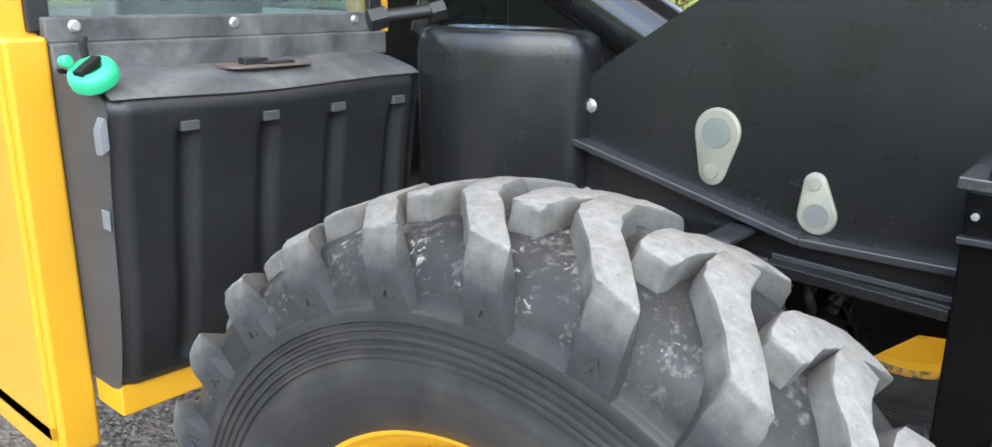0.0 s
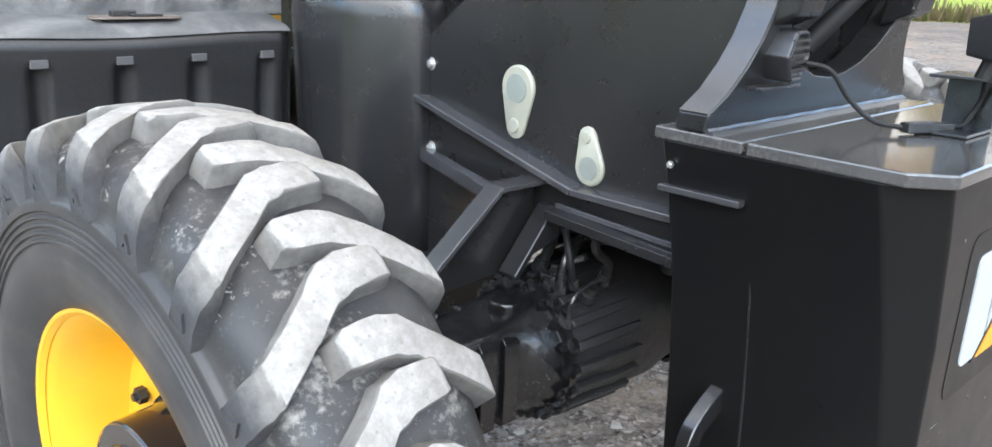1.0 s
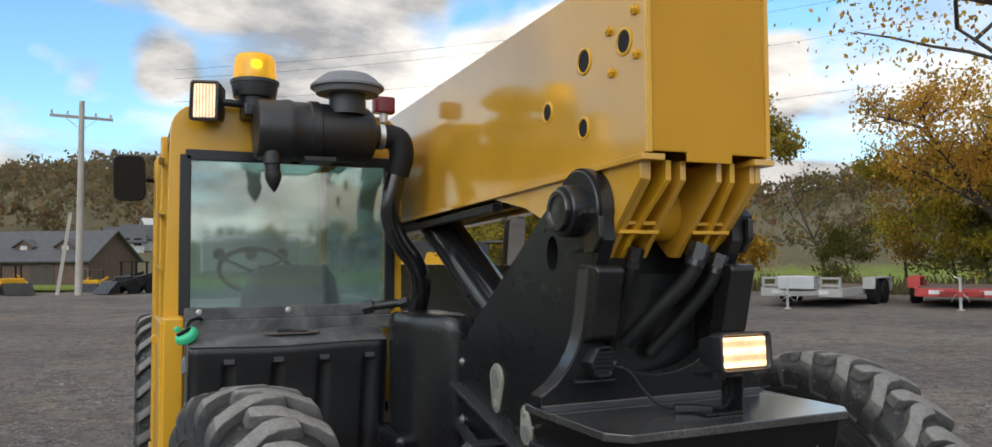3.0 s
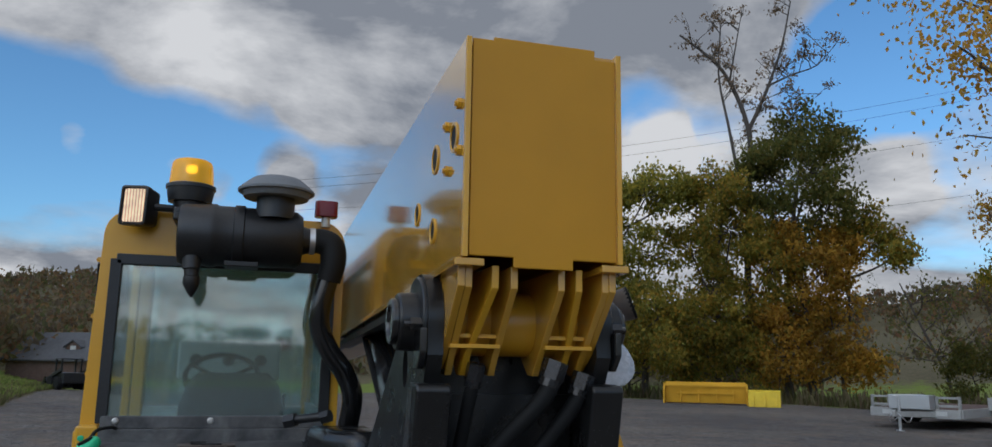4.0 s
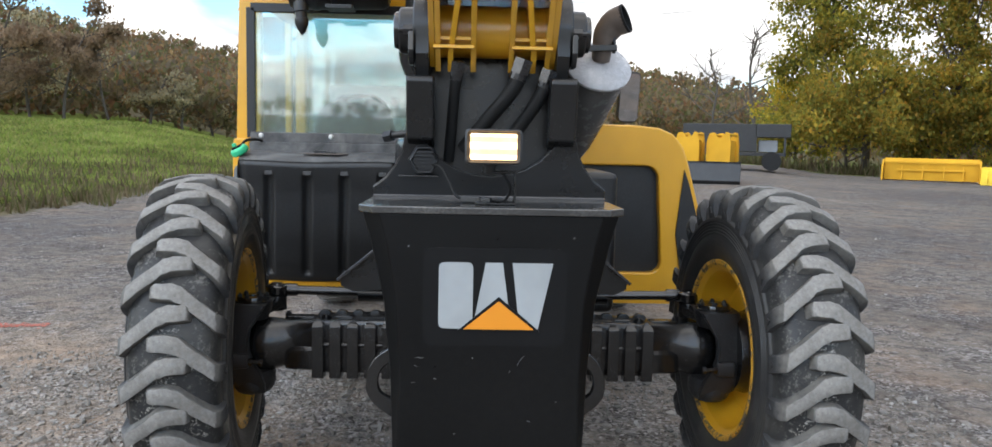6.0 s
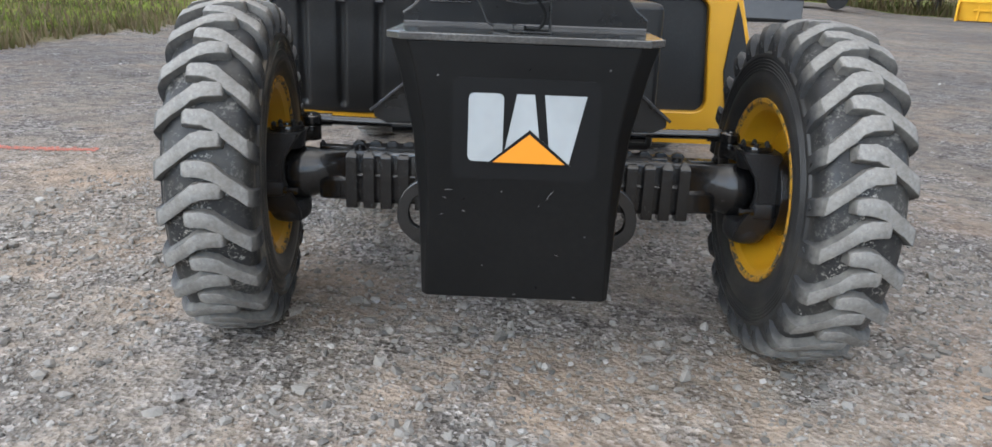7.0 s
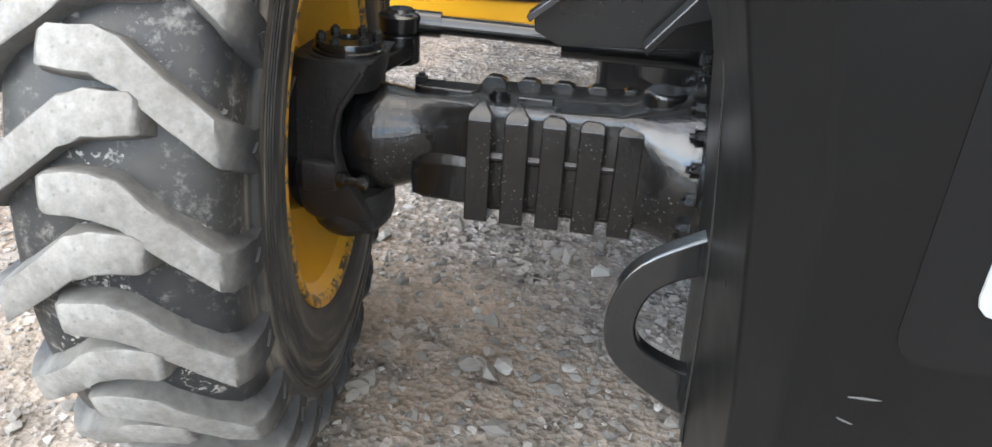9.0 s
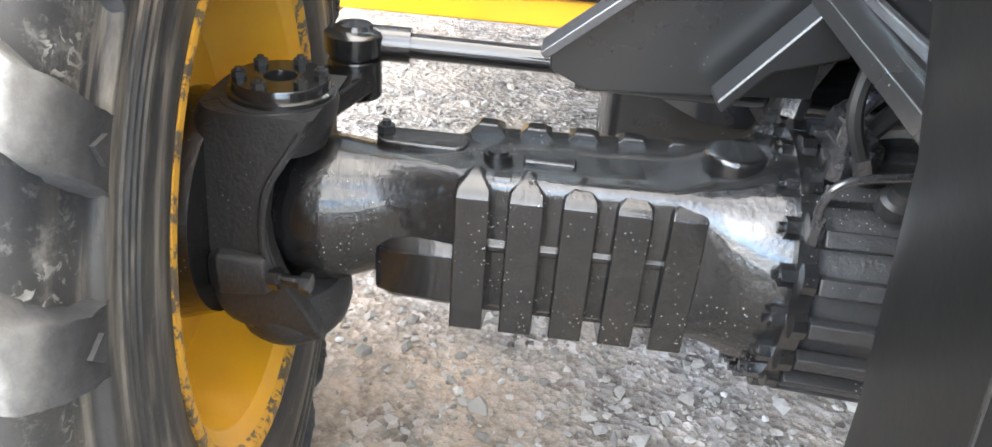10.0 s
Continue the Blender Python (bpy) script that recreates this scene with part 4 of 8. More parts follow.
tank = B()
plan = [(-0.285, 0.575), (-0.395, 0.735), (-0.438, 0.88), (-0.41, 1.02), (-0.17, 1.02), (-0.17, 0.575)]
centre = Vector((-0.30, 0.80))
rings = []
for z, k in ((0.62, 0.93), (0.9, 0.97), (1.365, 1.0), (1.395, 0.985), (1.418, 0.94), (1.43, 0.84)):
    rings.append([(centre.x + (x - centre.x) * k, centre.y + (y - centre.y) * k, z) for x, y in round_corners(plan, 0.045)])
loft(tank, rings)
P("side_tank", tank, TANKM, "satin black moulded tank", smooth=True, angle=50)
bm = B()
cyl(bm, (-0.46, 1.06, 1.45), (-0.33, 0.98, 1.47), 0.018, n=12)
cyl(bm, (-0.50, 1.08, 1.44), (-0.46, 1.06, 1.45), 0.03, n=6)
cyl(bm, (-0.36, 1.0, 1.46), (-0.33, 0.98, 1.47), 0.027, n=6)
P("hose_fitting", bm, PLASTIC, "black hose fitting with nuts", smooth=True)

# ---------------------------------------------------------------- counterweight
def cw_ring(z):
    c = float(np.interp(z, [0.455, 1.2], [0.014, 0.06]))
    w = float(np.interp(z, [0.455, 0.74, 0.95, 1.13, 1.22], [0.284, 0.296, 0.318, 0.360, 0.388]))
    k = w / 0.39
    return [(-0.385 * k / 1.0, -0.265, z), (-w, -0.30, z), (-w, -0.728 + c * 1.3, z), (-w + c, -0.728, z), (w - c, -0.728, z), (w, -0.728 + c * 1.3, z), (w, -0.30, z), (0.385 * k, -0.265, z)]


bm = B()
loft(bm, [cw_ring(z) for z in (0.455, 0.6, 0.74, 0.85, 0.95, 1.04, 1.13, 1.215)])
cw = P("counterweight", bm, CWPAINT, "black cast rear counterweight", smooth=True, bevel=0.006, angle=20)
bm = B()
prism(bm, [(-0.39, -0.435), (-0.392, -0.685), (-0.345, -0.738), (0.345, -0.738), (0.392, -0.685), (0.39, -0.435)], "z", 1.214, 1.236)
part("top_plate", bm, CWTOP, cw, "dusty black top plate, paler for its sky sheen", bevel=0.004)
bm = B()
prism(bm, [(-0.385, -0.25), (-0.392, -0.428), (0.392, -0.428), (0.385, -0.25)], "z", 1.214, 1.236)
part("front_top_plate", bm, CWTOP, cw, "dusty black top plate, paler for its sky sheen", bevel=0.004)
bm = B()
bar(bm, (-0.37, -0.318, 1.238), (0.37, -0.318, 1.238), 0.016, 0.012)
bar(bm, (-0.37, -0.338, 1.237), (0.37, -0.338, 1.237), 0.010, 0.008)
part("weld_seam", bm, BAR, cw)
for s in (-1, 1):
    bm = B()
    bar(bm, (s * 0.368, -0.262, 1.125), (s * 0.370, -0.428, 1.128), 0.02, 0.012)
    part("side_ledge", bm, WORN_SHEEN, cw, bevel=0.002)
    bm = B()
    tube(bm, [(s * 0.362, -0.432, 1.20), (s * 0.345, -0.434, 1.10), (s * 0.318, -0.436, 0.95), (s * 0.297, -0.437, 0.74), (s * 0.286, -0.438, 0.47)], 0.003, 6)
    part("side_seam", bm, PLATE, cw)
    bm = B()
    hexbolt(bm, (s * 0.375, -0.285, 1.17), (s, 0, 0), 0.007, 0.005)
    part("side_screw", bm, ZINC, cw)
    # lashing eye: a D of flat plate
    bm = B()
    pts_o = [(0.27, 0.755), (0.30, 0.745), (0.37, 0.70), (0.400, 0.645), (0.402, 0.58), (0.375, 0.535), (0.31, 0.488), (0.27, 0.47)]
    pts_i = [(0.27, 0.70), (0.305, 0.69), (0.345, 0.665), (0.362, 0.63), (0.362, 0.595), (0.345, 0.57), (0.30, 0.548), (0.27, 0.545)]
    pts_o, pts_i = ([(p.x, p.z) for p in smooth_line([Vector((x, 0, z)) for x, z in q], 4)] for q in (pts_o, pts_i))
    for y0, y1 in ((-0.395, -0.365),):
        o0, o1 = [bm.verts.new((s * x, y0, z)) for x, z in pts_o], [bm.verts.new((s * x, y1, z)) for x, z in pts_o]
        i0, i1 = [bm.verts.new((s * x, y0, z)) for x, z in pts_i], [bm.verts.new((s * x, y1, z)) for x, z in pts_i]
        for i in range(len(o0) - 1):
            for q in ((o0, i0), (o1, i1), (o0, o1), (i0, i1)):
                bm.faces.new((q[0][i], q[0][i + 1], q[1][i + 1], q[1][i]))
        bm.faces.new((o0[0], o1[0], i1[0], i0[0])), bm.faces.new((o0[-1], o1[-1], i1[-1], i0[-1]))
    part("lashing_eye", bm, BLACK, cw, "black D-shaped lashing eye", bevel=0.004)

CHIPS = ((-0.16, 0.727, 0.007, 0.003, -35), (-0.205, 0.79, 0.020, 0.0012, 2), (0.095, 0.79, 0.022, 0.0011, 50), (0.085, 0.775, 0.016, 0.001, 62), (-0.225, 0.715, 0.012, 0.001, 10), (-0.05, 0.79, 0.004, 0.003, 0), (0.15, 0.83, 0.005, 0.002, 30), (-0.215, 0.765, 0.013, 0.0009, -20), (0.06, 0.75, 0.003, 0.002, 0), (0.2, 0.66, 0.004, 0.002, 0), (-0.24, 1.12, 0.005, 0.003, 0), (0.24, 1.15, 0.006, 0.003, 20), (-0.1, 0.56, 0.004, 0.002, 0), (0.12, 0.60, 0.008, 0.0012, -15), (0.0, 0.47, 0.01, 0.002, 0), (0.18, 0.468, 0.012, 0.002, 0))
# emblem on the rear face: a dark film, three white blocks and a yellow triangle
FY = -0.7285
bm = B()
prism(bm, rounded(0.42, 0.29, 0.03, 5, 0.012, 0.972), "y", FY - 0.0005, FY + 0.004)
part("emblem_film", bm, DECALBG, cw)


def decal(pts, mat, name):
    bm = B()
    prism(bm, pts, "y", FY - 0.003, FY + 0.001)
    part(name, bm, mat, cw)


decal(rounded(0.100, 0.196, 0.016, 4, -0.102, 0.977), WHITE, "emblem_block")
decal([(-0.052, 0.879), (0.062, 0.879), (0.034, 1.075), (-0.016, 1.075)], WHITE, "emblem_block")
decal([(0.086, 0.879), (0.140, 0.879), (0.181, 1.075), (0.062, 1.075)], WHITE, "emblem_block")
bm = B()
prism(bm, [(-0.096, 0.873), (0.024, 0.975), (0.146, 0.873)], "y", FY - 0.0042, FY + 0.001)
part("emblem_border", bm, DECALBG, cw)
FY -= 0.0022
decal([(-0.079, 0.878), (0.024, 0.962), (0.128, 0.878)], DECALYEL, "emblem_triangle")

# paint chips and scratches on the rear face
chip_rnd = random.Random(5)
for x, z, w, h, tilt in CHIPS:
    bm = B()
    pts = []
    for k in range(7):
        a = math.tau * k / 7
        u, v = 0.75 * w * math.cos(a) * chip_rnd.uniform(0.6, 1.1), h * math.sin(a) * chip_rnd.uniform(0.6, 1.1)
        c, s_ = math.cos(radians(tilt)), math.sin(radians(tilt))
        pts.append((x + u * c - v * s_, z + u * s_ + v * c))
    prism(bm, pts, "y", -0.7289, -0.727)
    part("paint_chip", bm, CHIP, cw)

# rear tower: a leaning plate with a deep U between two arms and sides that flare out to the counterweight
def tower():
    right = [(0.235, 1.632), (0.272, 1.632), (0.272, 1.50), (0.276, 1.44), (0.288, 1.39), (0.310, 1.345), (0.345, 1.30), (0.388, 1.268), (0.388, 1.238)]
    u = [(0.235 * math.cos(radians(a)), 1.50 + 0.19 * math.sin(radians(a))) for a in range(0, -181, -15)]
    pts = right + [(-x, z) for x, z in reversed(right)] + [(x, z) for x, z in reversed(u)]
    bm = B()
    vs = prism(bm, pts, "y", -0.035, 0.025)
    for v in vs:
        v.co.y += float(np.interp(v.co.z, [1.238, 1.632], [-0.318, -0.40]))
    return P("rear_tower", bm, PLATE, "black tower plate with a U cut-out", bevel=0.004)


twr = tower()
bm = B()
tube(bm, [(x, -0.357 + 0.0015 * math.sin(60 * x), 1.2405) for x in np.linspace(-0.385, 0.385, 28)], 0.0055, 6, 1)
bar(bm, (-0.388, -0.366, 1.2385), (0.388, -0.366, 1.2385), 0.010, 0.005)
part("weld_seam", bm, WORN_SHEEN, twr, "shiny painted weld seam", smooth=True)
# thin ribbons of lighter grey paint the highlight on the flared edges
for s in (-1, 1):
    edge = [(0.2735, 1.62), (0.2735, 1.50), (0.2775, 1.44), (0.2895, 1.39), (0.3115, 1.3455), (0.3465, 1.3005), (0.389, 1.2690)]
    rings = []
    for i, (x, z) in enumerate(edge):
        (xa, za), (xb, zb) = edge[max(0, i - 1)], edge[min(len(edge) - 1, i + 1)]
        n = Vector((zb - za, -(xb - xa))).normalized() * -1
        lean = float(np.interp(z, [1.238, 1.632], [-0.318, -0.40]))
        rings.append([(s * (x + n.x * d), y + lean, z + n.y * d) for d, y in ((-0.001, -0.034), (0.0025, -0.033), (0.0025, 0.023), (-0.001, 0.024))])
    bm = B()
    loft(bm, rings)
    part("tower_edge", bm, WORN_SHEEN, twr, "flared tower edge, lighter grey for its highlight", smooth=True, angle=50)
for s in (-1, 1):
    bm = B()
    vs = prism(bm, [(-0.40, 1.630), (-0.465, 1.630), (-0.475, 1.615), (-0.43, 1.43), (-0.36, 1.40)], "x", s * 0.185, s * 0.274)
    part("tower_rib", bm, PLATE, twr, "black column beside the boom foot", bevel=0.008)
bm = B()
prism(bm, [(-0.20, 1.24), (0.20, 1.24), (0.20, 1.60), (-0.20, 1.60)], "y", -0.28, -0.25)
part("tower_back", bm, PLATE, twr)
for pts, r in (([(0.10, -0.44, 1.69), (0.07, -0.43, 1.60), (-0.01, -0.38, 1.50), (-0.09, -0.32, 1.40)], 0.024), ([(0.185, -0.42, 1.66), (0.16, -0.41, 1.58), (0.09, -0.36, 1.47), (0.01, -0.30, 1.36)], 0.022), ([(-0.11, -0.42, 1.68), (-0.12, -0.40, 1.60), (-0.13, -0.35, 1.48), (-0.14, -0.30, 1.36)], 0.018)):
    bm = B()
    tube(bm, pts, r, 12)
    hs = P("hydraulic_hose", bm, HOSE, "thick black hydraulic hose", smooth=True)
    bm = B()
    a, b = Vector(pts[0]), Vector(pts[1])
    cyl(bm, a, a.lerp(b, 0.5), r * 1.35, n=6)
    cyl(bm, a.lerp(b, 0.5), a.lerp(b, 0.72), r * 1.2, n=14)
    part("hose_fitting", bm, BAR, hs, "worn black hose fitting")

# reversing alarm in the U, its lead and plug
bm = B()
turned(bm, (-0.225, -0.352, 1.365), (0.15, -1, -0.05), [(0, 0.045), (0.02, 0.05), (0.06, 0.05), (0.066, 0.044), (0.058, 0.038), (0.056, 0.0001)], 6)
alarm = P("reversing_alarm", bm, PLASTIC, "black six-sided reversing alarm", bevel=0.004)
for k in range(5):
    bm = B()
    bar(bm, (-0.25, -0.415, 1.340 + k * 0.012), (-0.185, -0.41, 1.340 + k * 0.012), 0.008, 0.005)
    part("grille_bar", bm, PLASTIC, alarm)
bm = B()
prism(bm, [(-0.30, -0.35), (-0.17, -0.35), (-0.17, -0.40), (-0.30, -0.40)], "z", 1.305, 1.312)
part("alarm_bracket", bm, BAR, alarm, bevel=0.002)
bm = B()
tube(bm, [(-0.20, -0.39, 1.35), (-0.16, -0.44, 1.34), (-0.13, -0.47, 1.29), (-0.11, -0.51, 1.255), (-0.08, -0.56, 1.246)], 0.0045, 8)
P("lamp_lead", bm, HOSE, "black taped lead", smooth=True)
bm = B()
bar(bm, (-0.09, -0.555, 1.248), (-0.03, -0.585, 1.248), 0.024, 0.018)
bar(bm, (-0.035, -0.582, 1.248), (0.0, -0.60, 1.248), 0.018, 0.014)
P("lead_plug", bm, PLASTIC, "black two-way plug", bevel=0.003)
bm = B()
tube(bm, [(0.0, -0.60, 1.248), (0.04, -0.605, 1.25), (0.055, -0.62, 1.29), (0.03, -0.63, 1.335)], 0.0045, 8)
P("lamp_lead", bm, HOSE, "black taped lead", smooth=True)

# rear work lamp on a folded bracket
bm = B()
for a, b in (((-0.05, -0.60, 1.240), (0.07, -0.60, 1.240)), ((0.07, -0.60, 1.236), (0.07, -0.60, 1.335)), ((0.075, -0.60, 1.335), (-0.03, -0.60, 1.335))):
    bar(bm, a, b, 0.085, 0.006, (0, 0, 1) if a[2] == b[2] else (1, 0, 0))
lamp = P("work_lamp", bm, PLATE, "lit rectangular work lamp on a bent bracket", bevel=0.002)
LM = pose(0.0, -0.72, 1.410, -3, 0, 0)
bm = B()
w, h = 0.165, 0.100
outer = lambda k, y: [LM @ Vector((u * k, y, v * k)) for u, v in rounded(w, h, 0.012, 4)]
loft(bm, [outer(0.45, 0.11), outer(0.62, 0.105), outer(0.92, 0.03), outer(1.0, 0.02), outer(1.0, -0.018), outer(0.92, -0.02), outer(0.80, -0.008)])
part("lamp_housing", bm, PLASTIC, lamp, "black plastic lamp housing", smooth=True)
bm = B()
prism(bm, rounded(w * 0.82, h * 0.75, 0.006, 4), "y", -0.012, -0.006)
bmesh.ops.transform(bm, matrix=LM, verts=bm.verts[:])
part("lamp_lens", bm, LAMP_LIT, lamp, "glowing warm lamp lens")
bm = B()
cyl(bm, (-0.01, -0.64, 1.335), (-0.01, -0.65, 1.37), 0.018, n=12)
part("lamp_stud", bm, PLASTIC, lamp)

# ---------------------------------------------------------------- boom
def bz(y, z):
    """Height on the boom, which dips slightly towards the front."""
    return z - 0.0376 * (y + 0.61)


bm = B()
for x0, x1, z0, z1 in ((-0.205, -0.190, 1.925, 2.468), (0.190, 0.205, 1.925, 2.468)):
    loft(bm, [[(x0, y, bz(y, z0)), (x1, y, bz(y, z0)), (x1, y, bz(y, z1)), (x0, y, bz(y, z1))] for y in (-0.61, 6.6)])
P_boom = P("boom", bm, YELLOW_GLOSS, "glossy yellow box-section boom", bevel=0.003)
bm = B()
loft(bm, [[(-0.19, y, bz(y, 2.455)), (0.19, y, bz(y, 2.455)), (0.19, y, bz(y, 2.468)), (-0.19, y, bz(y, 2.468))] for y in (-0.59, 6.6)])
part("boom_top", bm, YELLOW_GLOSS, P_boom)
bm = B()
loft(bm, [[(-0.19, y, bz(y, 1.925)), (0.19, y, bz(y, 1.925)), (0.19, y, bz(y, 1.94)), (-0.19, y, bz(y, 1.94))] for y in (0.25, 6.6)])
part("boom_underside", bm, YELLOW, P_boom)
for s in (-1, 1):
    bm = B()
    loft(bm, [[(s * 0.222, y, bz(y, 1.905)), (s * 0.15, y, bz(y, 1.905)), (s * 0.15, y, bz(y, 1.922)), (s * 0.222, y, bz(y, 1.922))] for y in (-0.615, 1.9)])
    part("boom_flange", bm, YELLOW_GLOSS, P_boom, bevel=0.002)
for k, x in enumerate((-0.215, -0.175, -0.12)):
    bm = B()
    loft(bm, [[(x, y, bz(y, 1.860 + k * 0.012)), (x + 0.03, y, bz(y, 1.860 + k * 0.012)), (x + 0.03, y, bz(y, 1.888 + k * 0.01)), (x, y, bz(y, 1.888 + k * 0.01))] for y in (0.35, 2.4)])
    part("guide_rail", bm, PLASTIC, P_boom, "black rails under the boom", bevel=0.002)
# end cover with a notched top and bottom
bm = B()
prism(bm, [(-0.188, 1.929), (-0.077, 1.929), (-0.077, 1.904), (0.075, 1.904), (0.075, 1.929), (0.190, 1.929), (0.190, 2.452), (0.135, 2.452), (0.135, 2.476), (-0.135, 2.476), (-0.135, 2.468), (-0.188, 2.468)], "y", -0.612, -0.604)
part("end_cover", bm, GOLD, P_boom, "golden yellow end cover plate", bevel=0.003)
for s in (-1, 1):
    bm = B()
    bar(bm, (s * 0.198, -0.614, 1.925), (s * 0.198, -0.614, 2.468), 0.008, 0.013, (1, 0, 0))
    part("cover_edge", bm, YELLOW, P_boom, bevel=0.001)
for s in (-1, 1):
    for y, z, r in ((-0.30, 2.232, 0.034), (-0.07, 2.118, 0.028), (-0.293, 2.034, 0.028), (-0.512, 2.238, 0.032)):
        bm = B()
        turned(bm, (s * 0.2045, y, z), (s, 0, 0), [(0, r + 0.008), (0.004, r + 0.007), (0.005, r), (0.0008, r - 0.002), (0.0008, 0.0001)], 24)
        part("boom_hole", bm, YELLOW, P_boom, smooth=True)
        # a flat black disc paints the shade inside the hole
        bm = B()
        turned(bm, (s * 0.2055, y, z), (s, 0, 0), [(0, r - 0.002), (0.0006, r - 0.003), (0.0006, 0.0001)], 24)
        part("hole_shade", bm, HOSE, P_boom, "flat black disc for the shade inside a hole")
    for y, z in ((-0.44, 2.285), (-0.565, 2.31), (-0.45, 2.165), (-0.57, 2.19)):
        bm = B()
        hexbolt(bm, (s * 0.205, y, z), (s, 0, 0), 0.014, 0.010)
        part("boom_bolt", bm, YELLOW, P_boom)
# foot ribs from the boom down to the pivot tube
for x, kink in ((-0.176, 0), (-0.110, 1), (-0.062, 0), (0.060, 0), (0.106, 1), (0.177, 0)):
    bm = B()
    vs = prism(bm, [(-0.574, 1.912), (-0.574, 1.858), (-0.425, 1.700), (-0.385, 1.650), (-0.345, 1.652), (-0.26, 1.72), (-0.10, 1.83), (0.25, 1.905)], "x", x - 0.009, x + 0.009)
    for v in vs:
        if kink and v.co.z < 1.85:
            v.co.x -= 0.026 * (1 if x < 0 else -1)
    part("foot_rib", bm, YELLOW_GLOSS if not kink else YELLOW, P_boom, "yellow boom foot rib", bevel=0.002)
bm = B()
cyl(bm, (-0.2, PIV.y, PIV.z), (0.2, PIV.y, PIV.z), 0.085, n=28)
part("pivot_tube", bm, YELLOW, P_boom, "yellow pivot tube", smooth=True)
for s in (-1, 1):
    for z in (1.715, 1.74):
        bm = B()
        bar(bm, (s * 0.19, -0.448, z + 0.008), (s * 0.06, -0.448, z + 0.008), 0.02, 0.010)
        part("rib_tie", bm, YELLOW, P_boom, bevel=0.001)
for s in (-1, 1):
    bm = B()
    prism(bm, [(-0.578, 1.918), (-0.578, 1.860), (-0.425, 1.704), (-0.37, 1.665), (-0.30, 1.68), (0.10, 1.82), (0.45, 1.885)], "x", s * 0.186, s * 0.204)
    part("foot_gusset", bm, YELLOW_GLOSS, P_boom, bevel=0.002)

# lift cylinder under the boom
bm = B()
turned(bm, (-0.08, 0.20, 1.256), Vector((0, 0.80, 0.42)), [(0, 0.088), (1.10, 0.088), (1.12, 0.098), (1.20, 0.098), (1.20, 0.05), (1.7, 0.05)], 28)
P("lift_cylinder", bm, BLACK, "black hydraulic lift cylinder", smooth=True)
bm = B()
tube(bm, [(-0.16, 0.70, 1.50), (-0.17, 0.95, 1.66), (-0.17, 1.2, 1.78), (-0.14, 1.5, 1.88)], 0.014, 8)
P("hydraulic_hose", bm, HOSE, "black hydraulic hose", smooth=True)

# ---------------------------------------------------------------- cab
CAB_Y0, CAB_Y1, CAB_L, CAB_R = 1.25, 2.85, -1.295, -0.275


def cab_ring(y, grow=0.0, bottom=1.40, top=2.31, r=0.11):
    """The cab's rear outline, seen from behind, open below."""
    l, rr, t = CAB_L - grow, CAB_R + grow, top + grow
    pts = [(l, bottom)]
    pts += [(l + 0.02 + r - r * math.cos(radians(a)), t - r + r * math.sin(radians(a))) for a in range(0, 91, 15)]
    pts += [(rr - r + r * math.sin(radians(a)), t - r + r * math.cos(radians(a))) for a in range(0, 91, 15)]
    pts += [(rr, bottom)]
    return [(x, y, z) for x, z in pts]


# rear wall of the cab: frame round the rear window
bm = B()
outer = cab_ring(CAB_Y0)
n = len(outer)
inner = [(-1.215, CAB_Y0, 1.40)] + [(-1.215, CAB_Y0, 2.095)] * 7 + [(-0.335, CAB_Y0, 2.095)] * 7 + [(-0.335, CAB_Y0, 1.40)]
oa, ob_ = [bm.verts.new(p) for p in outer], [bm.verts.new((x, y + 0.06, z)) for x, y, z in outer]
ia, ib = [bm.verts.new(p) for p in inner], [bm.verts.new((x, y + 0.06, z)) for x, y, z in inner]
for i in range(n - 1):
    for q in ((oa, ia), (ob_, ib), (oa, ob_), (ia, ib)):
        vs = [q[0][i], q[0][i + 1], q[1][i + 1], q[1][i]]
        if (vs[0].co - vs[1].co).length > 1e-6 or (vs[2].co - vs[3].co).length > 1e-6:
            bm.faces.new(vs)
bmesh.ops.remove_doubles(bm, verts=bm.verts[:], dist=1e-5)
cab = P("cab", bm, YELLOW, "yellow operator cab with a rear window", bevel=0.006)
bm = B()
a, b = cab_ring(CAB_Y0 + 0.06)[1:-1], cab_ring(CAB_Y1)[1:-1]
loft(bm, [a, b], caps=False, closed=False)
a2, b2 = [(x, y, z - 0.03) for x, y, z in a], [(x, y, z - 0.03) for x, y, z in b]
loft(bm, [a2, b2], caps=False, closed=False)
part("cab_roof", bm, YELLOW, cab, "yellow cab roof", smooth=True)
# window rubber and glass
for (x0, x1, z0, z1) in ((-1.215, -0.335, 1.425, 2.095),):
    for p, q in (((x0, z0), (x1, z0)), ((x1, z0), (x1, z1)), ((x1, z1), (x0, z1)), ((x0, z1), (x0, z0))):
        bm = B()
        bar(bm, (p[0], CAB_Y0 - 0.004, p[1]), (q[0], CAB_Y0 - 0.004, q[1]), 0.02 if p[1] == q[1] else 0.045, 0.045 if p[1] == q[1] else 0.02, (0, 0, 1) if p[1] == q[1] else (0, 1, 0))
        part("window_seal", bm, PLASTIC, cab, "black window rubber", bevel=0.004)
    bm = B()
    box(bm, (x0 + 0.01, CAB_Y0 + 0.008, z0 + 0.01), (x1 - 0.01, CAB_Y0 + 0.014, z1 - 0.01))
    g = part("rear_glass", bm, GLASS, cab, "green-tinted rear window pane")
    g.visible_shadow = False
